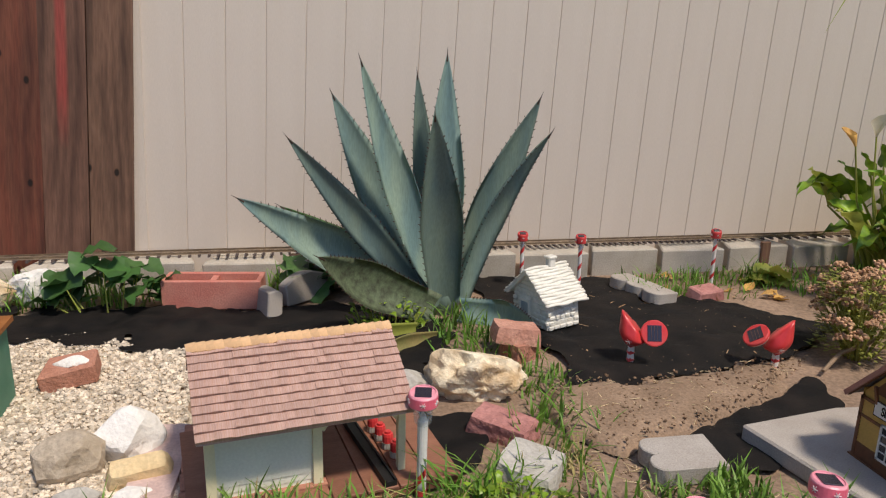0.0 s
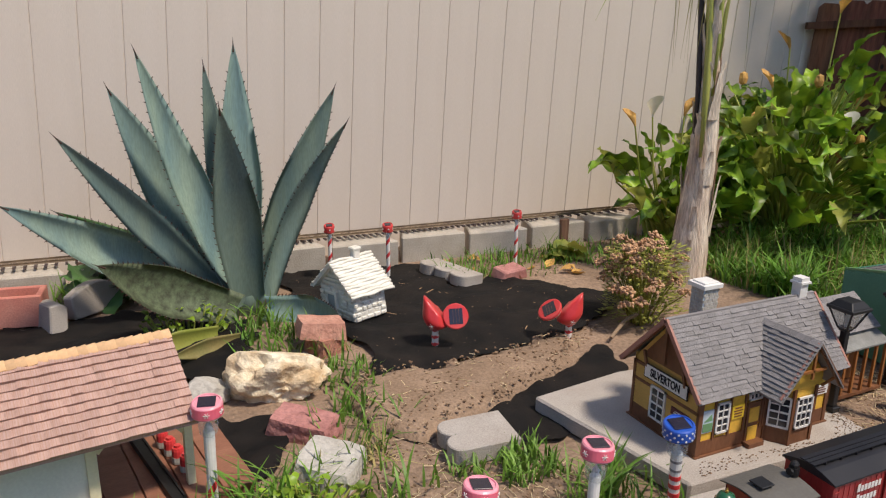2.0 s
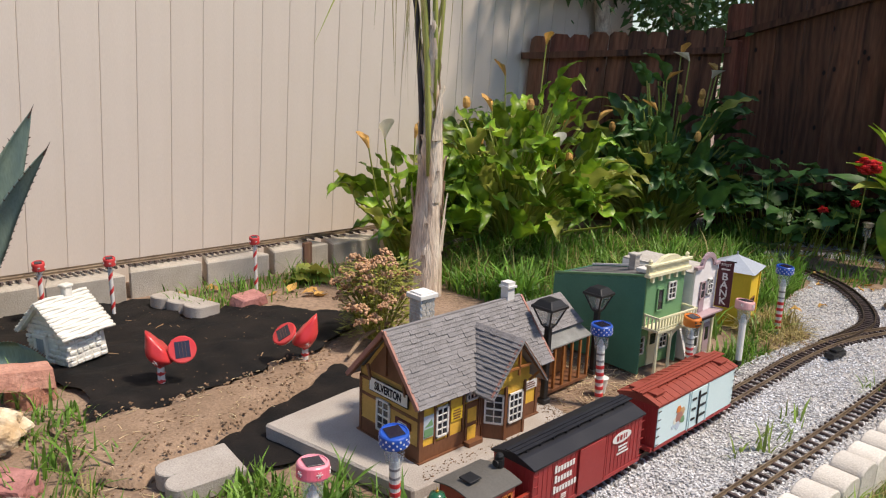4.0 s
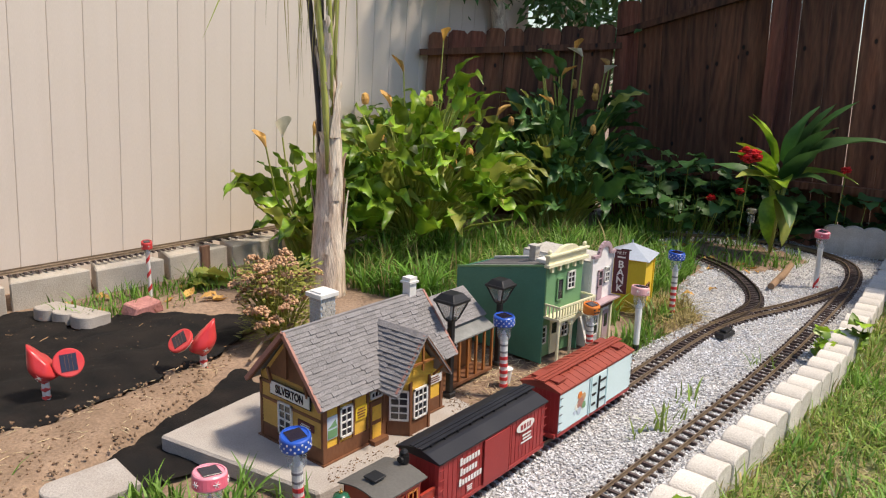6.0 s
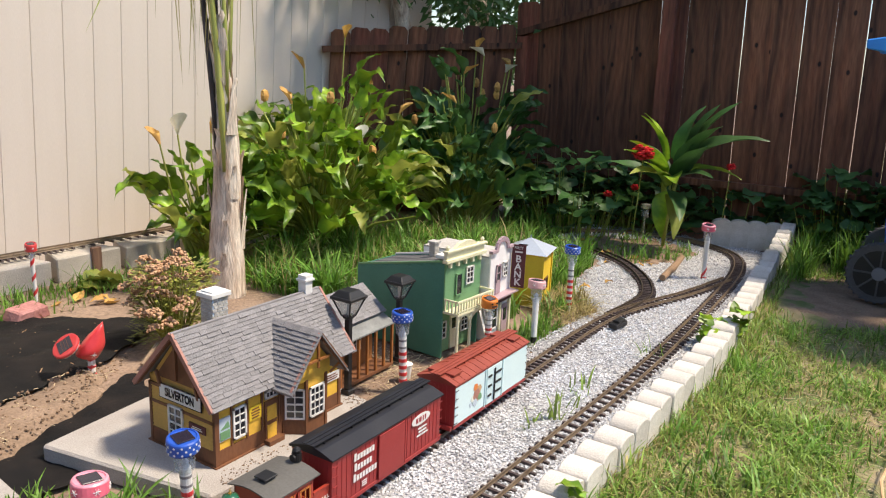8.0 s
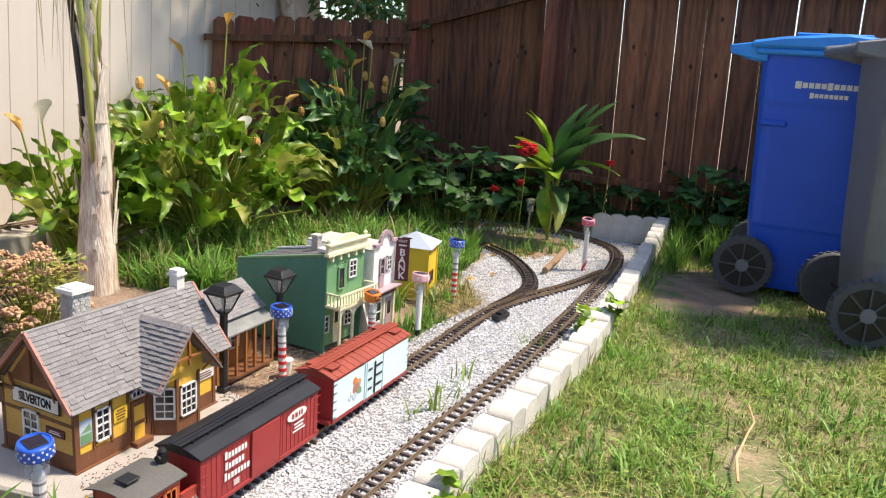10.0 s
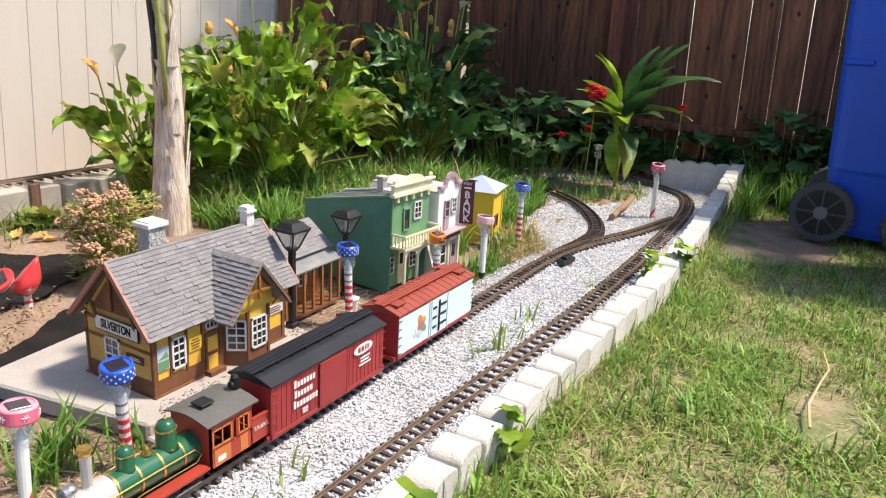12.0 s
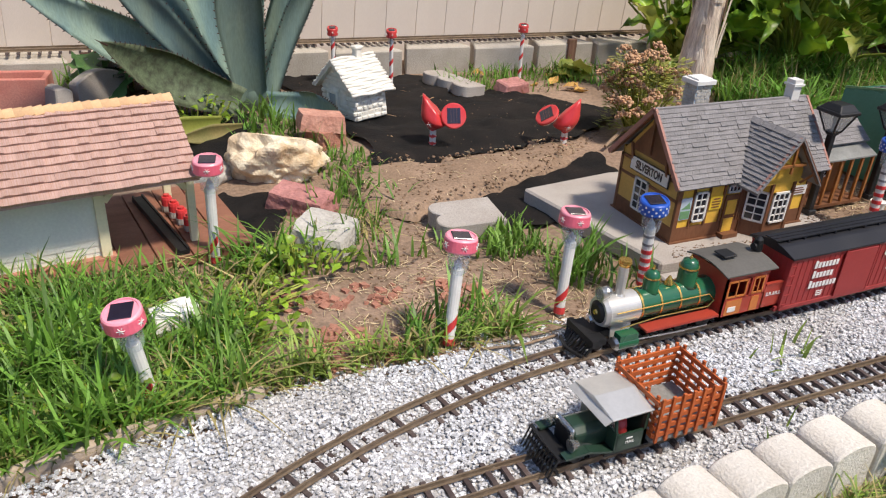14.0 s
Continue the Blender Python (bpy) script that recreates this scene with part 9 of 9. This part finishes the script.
def low_foliage(name, c, rx, ry, h, n, key, label, seed):
    """Soft leaves on short stalks over a low mound."""
    rr = random.Random(seed)
    pl = thing(name, pose(c[0], c[1], 0), label, "plant")
    for i in range(n):
        a, q = rr.uniform(0, 6.283), math.sqrt(rr.random())
        x, y = rx * q * math.cos(a), ry * q * math.sin(a)
        z = h * rr.uniform(0.25, 1.0) * (1 - 0.5 * q * q)
        if i % 2 == 0:
            part("stem", Geo().tube([(x * 0.7, y * 0.7, 0), (x, y, z)], [0.004, 0.002], 5, caps=False), M["stem"], pl)
        part("leaf", rr.choice(LEAF_SETS[key]), None, pl, m=aim((x, y, z), rr.uniform(0, 360), rr.uniform(-30, 40), rr.uniform(-30, 30), rr.uniform(0.7, 1.5)))
    return pl


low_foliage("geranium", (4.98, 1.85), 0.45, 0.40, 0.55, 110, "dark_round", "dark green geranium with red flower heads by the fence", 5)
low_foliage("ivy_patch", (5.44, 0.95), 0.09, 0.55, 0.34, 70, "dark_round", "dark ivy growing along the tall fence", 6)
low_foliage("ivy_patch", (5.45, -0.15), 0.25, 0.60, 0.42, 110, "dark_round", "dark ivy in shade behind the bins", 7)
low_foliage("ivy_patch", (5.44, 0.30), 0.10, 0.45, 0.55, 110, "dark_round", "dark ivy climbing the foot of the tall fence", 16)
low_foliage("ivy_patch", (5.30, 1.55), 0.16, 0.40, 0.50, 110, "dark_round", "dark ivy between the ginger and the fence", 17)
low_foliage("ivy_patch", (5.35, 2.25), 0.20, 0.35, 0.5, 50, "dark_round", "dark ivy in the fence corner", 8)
low_foliage("squash_plant", (-0.52, 3.05), 0.24, 0.10, 0.24, 34, "dark_round", "broad-leaved green vine before the blocks", 9)
low_foliage("weed_clump", (0.32, 3.18), 0.16, 0.08, 0.20, 34, "dark_round", "dark weedy clump behind the agave", 10)
low_foliage("weed_clump", (0.50, 2.66), 0.16, 0.08, 0.14, 90, "small_round", "green weeds at the foot of the agave", 11)
low_foliage("creeping_weed", (0.38, 1.42), 0.26, 0.10, 0.06, 170, "small_round", "small creeping weeds before the shelter", 12).scale = (0.9, 0.9, 0.7)
low_foliage("mallow_weed", (1.42, 0.48), 0.08, 0.05, 0.17, 16, "mid_round", "pale green mallow against the edging stones", 13)
low_foliage("mallow_weed", (3.42, 0.47), 0.06, 0.05, 0.19, 18, "mid_round", "pale green mallow against the edging stones", 14)
low_foliage("mallow_weed", (1.86, 0.49), 0.05, 0.03, 0.12, 10, "mid_round", "pale green mallow against the edging stones", 18)
low_foliage("mallow_weed", (3.30, 0.56), 0.07, 0.03, 0.16, 14, "mid_round", "pale green mallow growing over the edging", 19)
for k_, (x, y, rx_, ry_, n_) in enumerate(((0.02, 1.33, 0.22, 0.12, 170), (0.40, 1.24, 0.16, 0.08, 80), (0.15, 1.12, 0.2, 0.08, 110), (0.62, 1.52, 0.14, 0.08, 90))):
    low_foliage("creeping_weed", (x, y), rx_, ry_, 0.075, n_, "small_round", "low clover-like weeds spreading over the soil", 60 + k_)
low_foliage("lettuce_weed", (2.28, 2.93), 0.07, 0.05, 0.07, 8, "yellow_round", "yellow-green rosette weed in soil", 15)
for x, y, z in ((4.70, 1.335, 0.585), (4.95, 1.62, 0.28), (5.2, 0.95, 0.50), (5.1, 1.5, 0.32)):
    r_ = 0.058 if z > 0.55 else 0.026
    fl = thing("geranium_bloom", pose(x, y, 0), "bright red geranium flower head on a stalk", "flower", group="red geranium blooms")
    g = Geo()
    for k in range(60):
        u = Vector((rng.gauss(0, 1), rng.gauss(0, 1), rng.gauss(0, 1))).normalized() * r_ * rng.uniform(0.5, 1)
        g.ball((u.x, u.y, z + u.z * 0.8), r_ * 0.35, 6, squash=(1, 1, 0.5))
    part("petals", g, M["geranium"], fl)
    part("stalk", Geo().tube([(0.02, 0.03, 0), (0.01, 0.01, z * 0.6), (0, 0, z)], 0.003, 5), M["stem"], fl)

gi = thing("ginger_plant", pose(4.92, 1.23, 0), "broad strap-leaved green plant before the fence", "plant")
# leaf and dark keys paint lit and shaded blades of this one plant
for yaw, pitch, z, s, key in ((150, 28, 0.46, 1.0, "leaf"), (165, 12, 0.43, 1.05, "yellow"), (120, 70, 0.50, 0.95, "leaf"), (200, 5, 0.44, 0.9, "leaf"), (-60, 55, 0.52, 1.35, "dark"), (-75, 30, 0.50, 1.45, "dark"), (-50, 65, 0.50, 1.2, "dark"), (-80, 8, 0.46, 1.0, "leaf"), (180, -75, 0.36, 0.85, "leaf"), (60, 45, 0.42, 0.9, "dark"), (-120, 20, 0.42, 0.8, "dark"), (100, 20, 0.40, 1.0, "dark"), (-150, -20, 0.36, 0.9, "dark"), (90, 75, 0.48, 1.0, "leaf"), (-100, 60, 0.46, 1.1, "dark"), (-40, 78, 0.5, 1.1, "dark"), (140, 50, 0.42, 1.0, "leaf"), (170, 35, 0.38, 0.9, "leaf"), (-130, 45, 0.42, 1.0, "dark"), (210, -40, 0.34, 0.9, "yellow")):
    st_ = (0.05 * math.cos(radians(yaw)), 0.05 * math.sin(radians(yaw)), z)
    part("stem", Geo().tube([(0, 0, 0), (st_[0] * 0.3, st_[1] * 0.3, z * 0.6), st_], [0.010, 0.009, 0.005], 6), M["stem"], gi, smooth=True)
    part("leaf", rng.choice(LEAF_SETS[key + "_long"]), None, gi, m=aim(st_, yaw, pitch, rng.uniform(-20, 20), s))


def sedum():
    s = thing("sedum_bush", pose(2.075, 2.14, 0), "sedum bush with dusty pink flower heads", "bush")
    rr = random.Random(4)
    heads, leaves = Geo(), Geo()
    for i in range(50):
        a, q = rr.uniform(0, 6.283), math.sqrt(rr.random())
        x, y = 0.185 * q * math.cos(a), 0.155 * q * math.sin(a)
        z = 0.345 - 0.15 * q * q + rr.uniform(-0.10, 0.02)
        if i > 52:
            z = rr.uniform(0.10, 0.2)
        part("stem", Geo().tube([(x * 0.25, y * 0.25, 0), (x * 0.6, y * 0.6, z * 0.6), (x, y, z)], [0.004, 0.003, 0.002], 5, caps=False), M["sedum_leaf"], s)
        h = Geo()
        for k in range(34):
            u, v = rr.uniform(-1, 1), rr.uniform(-1, 1)
            if u * u + v * v > 1:
                continue
            h.ball((0.028 * u, 0.028 * v, 0.015 * (1 - u * u - v * v) + rr.uniform(-0.005, 0.005)), rr.uniform(0.0045, 0.0075), 6)
        part("flower_head", h, M["sedum_head"], s, m=Matrix.Translation((x, y, z)) @ pose(0, 0, 0, rr.uniform(-25, 25), rr.uniform(-25, 25), 0))
    for i in range(1700):
        a, q = rr.uniform(0, 6.283), math.sqrt(rr.random())
        p = Vector((0.16 * q * math.cos(a), 0.12 * q * math.sin(a), rr.uniform(0.03, 0.29)))
        d = Vector((math.cos(a), math.sin(a), rr.uniform(-0.2, 0.6))).normalized() * rr.uniform(0.016, 0.034)
        t = d.cross(Vector((0, 0, 1))).normalized() * 0.006
        leaves.add([p, p + d * 0.5 + t, p + d, p + d * 0.5 - t], [(0, 1, 2, 3)])
    part("leaves", leaves, M["sedum_leaf"], s)


sedum()

# grass: lawn, tall tufts behind the town, and weeds among stones


def roots(poly, n, seed, near=None, k=(0.8, 1.2), clump=0.0, z=0.0):
    out = []
    r = random.Random(seed + 50)
    for x, y, zz in scatter(poly, n, seed, z, near):
        c = noise.noise((x * 4.5, y * 4.5, seed)) + 0.5 * noise.noise((x * 13, y * 13, seed + 4))
        if clump and c < clump * r.uniform(-0.6, 1.0) - 0.15:
            continue
        if y < 0.45 and (((x - 4.35) / 0.5) ** 2 + ((y - 0.22) / 0.30) ** 2 < r.uniform(0.6, 1.2) or ((x - 2.52) / 0.2) ** 2 + ((y + 0.14) / 0.12) ** 2 < r.uniform(0.4, 1.2)):
            continue
        out.append((x, y, zz - 0.003, r.uniform(*k) * (1 + 0.6 * max(0, c))))
    return out


LAWN = [(0.35, 0.36), (0.9, 0.485), (1.5, 0.50), (2.03, 0.505), (2.81, 0.47), (3.6, 0.485), (4.4, 0.52), (5.4, 0.58), (5.6, -3.0), (3.0, -3.0), (1.0, -1.2), (0.5, -0.6)]
blades("lawn", roots(LAWN, 125000, 21, near=(1.7, 0.1, 2.0), clump=0.55), M["grass"], "patchy green lawn grass", h=(0.016, 0.050), w=0.0018, lean=1.7, seed=2)
blades("lawn_tufts", roots(LAWN, 26000, 20, near=(1.7, 0.1, 2.0), clump=1.3), M["grass_deep"], "taller green tufts in the lawn", h=(0.03, 0.075), w=0.0021, lean=1.4, seed=12)
blades("lawn_thatch", roots(LAWN, 26000, 22, near=(1.7, 0.1, 2.0)), M["grass_dry"], "straw-coloured thatch in the lawn", h=(0.02, 0.05), w=0.0014, lean=2.2, seed=3)
EDGE_STRIP = [(0.7, 0.40), (0.9, 0.485), (1.5, 0.505), (2.03, 0.51), (2.81, 0.475), (3.6, 0.49), (4.4, 0.525), (5.3, 0.57), (5.3, 0.47), (2.81, 0.38), (2.0, 0.40), (0.8, 0.33)]
blades("edge_grass", roots(EDGE_STRIP, 2600, 23, clump=0.9), M["grass"], "long grass leaning on the edging stones", h=(0.03, 0.10), w=0.0022, lean=0.9, seed=4)
blades("edge_straw", roots(EDGE_STRIP, 1500, 29, clump=0.5), M["grass_dry"], "dry straw leaning on the edging stones", h=(0.03, 0.08), w=0.0016, lean=1.3, seed=14)
TALL = [(2.75, 2.2), (2.85, 1.85), (3.2, 1.55), (3.6, 1.45), (4.1, 1.7), (4.5, 2.05), (4.3, 2.4), (3.6, 2.6), (3.0, 2.75), (2.7, 2.6)]
blades("tall_grass", roots(TALL, 12500, 24, clump=0.7), M["grass_deep"], "tall green grass behind the model town", h=(0.07, 0.20), w=0.0034, lean=1.3, seed=5)
blades("tall_dry_grass", roots(TALL, 1300, 25), M["grass_dry"], "dry stalks in the tall grass", h=(0.08, 0.22), w=0.002, lean=0.8, seed=6)
TOWN = [(2.45, 1.85), (2.5, 1.62), (2.75, 1.78), (3.02, 1.6), (3.02, 1.22), (3.2, 1.18), (3.2, 1.45), (3.5, 1.5), (3.75, 1.30), (4.0, 1.6), (3.6, 1.7), (2.9, 2.0)]
blades("town_weeds", roots(TOWN, 2600, 26, clump=0.4), M["grass_deep"], "grass tufts between the model buildings", h=(0.05, 0.15), w=0.003, lean=0.9, seed=7)
FRONT = [(-0.15, 1.45), (0.0, 1.05), (0.35, 1.03), (0.45, 1.10), (0.42, 1.25), (0.50, 1.38), (0.62, 1.60), (0.85, 1.62), (0.9, 1.75), (0.55, 1.62), (0.4, 1.58), (-0.1, 1.6), (-0.5, 1.6)]
blades("front_grass", roots(FRONT, 4600, 27, clump=0.6), M["grass_deep"], "long green grass before the shelter", h=(0.03, 0.13), w=0.0024, lean=1.2, seed=8)
BED_RIM = [(-0.2, 0.94), (0.1, 1.02), (0.4, 1.075), (0.8, 1.095), (1.0, 1.10), (0.98, 1.16), (0.7, 1.15), (0.4, 1.14), (0.1, 1.10), (-0.2, 1.02)]
blades("bed_rim_grass", roots(BED_RIM, 1500, 61, clump=1.2), M["grass"], "grass leaning over the near rim of the track bed", h=(0.03, 0.10), w=0.0024, lean=1.5, seed=61)
blades("bed_rim_straw", roots(BED_RIM, 700, 62, clump=0.5), M["grass_dry"], "dry straw along the near rim of the track bed", h=(0.03, 0.09), w=0.0016, lean=2.4, seed=62)
blades("front_straw", roots(FRONT, 1000, 28), M["grass_dry"], "dry straw before the shelter", h=(0.03, 0.10), w=0.002, lean=1.8, seed=9)
for poly, n_, sd, h_, lab in (
        ([(-0.6, 0.80), (-0.25, 0.90), (0.0, 0.985), (0.25, 1.035), (0.42, 1.06), (0.38, 1.14), (0.0, 1.12), (-0.6, 1.0)], 1500, 48, (0.04, 0.12), "long grass hanging over the board"),
        ([(0.55, 2.35), (0.95, 2.30), (0.95, 2.62), (0.85, 2.78), (0.6, 2.7)], 300, 31, (0.03, 0.10), "grass tufts at the foot of the agave"),
        ([(0.80, 1.85), (1.0, 1.95), (1.0, 2.35), (0.82, 2.2)], 150, 32, (0.03, 0.07), "grass tufts beside the yellow rock"),
        ([(1.15, 1.18), (1.42, 1.18), (1.42, 1.30), (1.34, 1.50), (1.18, 1.40)], 420, 33, (0.05, 0.13), "grass tufts at the depot slab"),
        ([(0.68, 1.08), (1.0, 1.10), (0.95, 1.22), (0.78, 1.25)], 130, 34, (0.04, 0.10), "grass tufts by a garden light"),
        ([(1.6, 2.8), (2.9, 2.70), (3.0, 3.08), (1.6, 3.12)], 1500, 35, (0.03, 0.09), "weeds before the concrete blocks"),
        ([(-0.9, 3.08), (0.3, 3.06), (0.35, 3.22), (-0.95, 3.26)], 700, 36, (0.05, 0.14), "weeds between the blocks and planter"),
        ([(0.95, 1.40), (1.25, 1.40), (1.2, 1.55), (0.95, 1.58)], 420, 37, (0.03, 0.08), "short grass before an edging piece"),
        ([(2.60, 1.085), (3.15, 1.09), (3.2, 1.17), (2.9, 1.2), (2.62, 1.15)], 500, 38, (0.03, 0.08), "grass tufts beside the track"),
        (LOOP_SOIL, 900, 39, (0.03, 0.10), "grass tufts inside the track loop"),
        ([(3.55, 1.30), (4.3, 1.42), (4.5, 1.7), (4.9, 2.05), (4.5, 2.1), (3.7, 1.6)], 2200, 46, (0.05, 0.14), "tall grass outside the siding track"),
        ([(0.52, 1.50), (0.92, 1.45), (1.0, 1.75), (0.98, 2.25), (0.84, 2.35), (0.84, 1.98), (0.60, 1.72)], 330, 45, (0.03, 0.11), "long thin grass among the stones"),
        ([(2.95, 1.13), (3.45, 1.16), (3.75, 1.3), (3.95, 1.55), (3.6, 1.5), (3.2, 1.22)], 1100, 44, (0.03, 0.10), "grass tufts beside the yellow model tower"),
        ([(4.5, 0.45), (5.6, 0.55), (5.6, -0.6), (5.0, -0.2), (5.0, 0.35)], 4200, 40, (0.08, 0.28), "shaded grass along the tall fence"),
        ([(4.6, 1.9), (5.3, 1.7), (5.3, 2.4), (4.5, 2.2)], 1300, 41, (0.06, 0.18), "shaded grass at the far side of the loop")):
    blades("grass_tufts", roots(poly, n_, sd, clump=0.35), M["grass_deep"], lab, h=h_, w=0.0028, lean=0.95, seed=sd)
TRACKSIDE = [(1.2, 0.60), (4.2, 0.60), (4.2, 0.84), (1.2, 0.86)]
blades("track_weeds", [r_ for r_ in roots(TRACKSIDE, 900, 43, clump=0.0) if noise.noise((r_[0] * 3.1, r_[1] * 7, 9)) > 0.33], M["grass"], "sparse weeds growing through the ballast", h=(0.03, 0.09), w=0.0028, lean=0.8, seed=43)


def litter(spots, seed):
    """Curled fallen leaves."""
    rr = random.Random(seed)
    me = [leaf_mesh("fallen_leaf", 0.055, 0.03, M["calla_dry"], bend=b_, cup=0.6, wave=0.1, n=5, seed=s_) for b_, s_ in ((0.8, 1), (-0.6, 2))]
    for x, y in spots:
        ob = tagged(new("fallen_leaf", rr.choice(me)), "curled brown fallen leaf on the ground", "leaf", "fallen leaves")
        ob.matrix_basis = Matrix.Translation((x, y, ground_z(x, y) + 0.012)) @ pose(0, 0, 0, rr.uniform(-20, 20), rr.uniform(-20, 20), rr.uniform(0, 360)) @ Matrix.Scale(rr.uniform(0.7, 1.4), 4)


_lr = random.Random(8)
blades("dry_tuft", roots(DRY_SOIL, 900, 47), M["grass_dry"], "dead straw tuft beside the points", h=(0.03, 0.09), w=0.0016, lean=2.0, seed=47)
litter([(_lr.uniform(3.4, 3.9), _lr.uniform(1.15, 1.4)) for _ in range(12)] + [(_lr.uniform(4.3, 5.2), _lr.uniform(1.1, 1.9)) for _ in range(40)] + [(_lr.uniform(1.6, 2.9), _lr.uniform(2.7, 3.1)) for _ in range(22)], 3)


def tree(name, base, height, crown, n, leaf, mk, label, seed, lean=(0, 0), low=0.5):
    """Trunk, limbs, and a loose crown of separate leaves with gaps."""
    rr = random.Random(seed)
    t = thing(name, pose(*base), label, "tree")
    top = Vector((lean[0], lean[1], height))
    part("trunk", Geo().tube([(0, 0, -0.1), top * 0.5 + Vector((0.05, 0, 0)), top], [0.09, 0.07, 0.04], 10), M["trunk"], t, smooth=True)
    tips = []
    for i in range(14):
        s = top * rr.uniform(low, 1.0)
        a = rr.uniform(0, 6.28)
        e = s + Vector((math.cos(a) * crown[0] * rr.uniform(0.4, 1), math.sin(a) * crown[1] * rr.uniform(0.4, 1), crown[2] * rr.uniform(-0.3, 0.8)))
        part("limb", Geo().tube([s, s.lerp(e, 0.5) + Vector((0, 0, 0.1)), e], [0.03, 0.02, 0.008], 6), M["trunk"], t, smooth=True)
        tips.append((s, e))
    g = Geo()
    for i in range(n):
        s, e = rr.choice(tips)
        p = s.lerp(e, rr.uniform(0.35, 1.1)) + Vector((rr.gauss(0, 0.18), rr.gauss(0, 0.18), rr.gauss(0, 0.14)))
        d = Vector((rr.gauss(0, 1), rr.gauss(0, 1), rr.gauss(-0.5, 0.7))).normalized() * leaf * rr.uniform(0.6, 1.2)
        w = d.cross(Vector((rr.gauss(0, 1), rr.gauss(0, 1), rr.gauss(0, 1)))).normalized() * leaf * 0.17
        m_ = p + d * 0.5 + Vector((0, 0, leaf * 0.08))
        g.add([p, m_ + w, p + d, m_ - w], [(0, 1, 2), (0, 2, 3)])
    part("crown", g, M[mk], t, "loose green foliage")
    return t


tree("shade_tree", (6.1, 3.3, 0), 1.9, (1.0, 0.9, 0.9), 2600, 0.13, "leaf_dark", "leafy green tree behind the low fence", 3)
# added out of view: its crown blocks the sun from the fence corner
tree("shade_tree", (6.1, 1.95, 0), 3.0, (0.95, 0.95, 0.35), 7500, 0.16, "leaf", "unseen leafy tree added to shade the fence corner", 5, lean=(-0.5, 0.0), low=0.9)
tree("overhanging_tree", (5.60, 3.55, 0), 1.9, (0.95, 0.75, 0.14), 4200, 0.11, "leaf_dark", "dark-leaved tree hanging over the fence corner", 7, lean=(-0.75, -0.25), low=0.93)
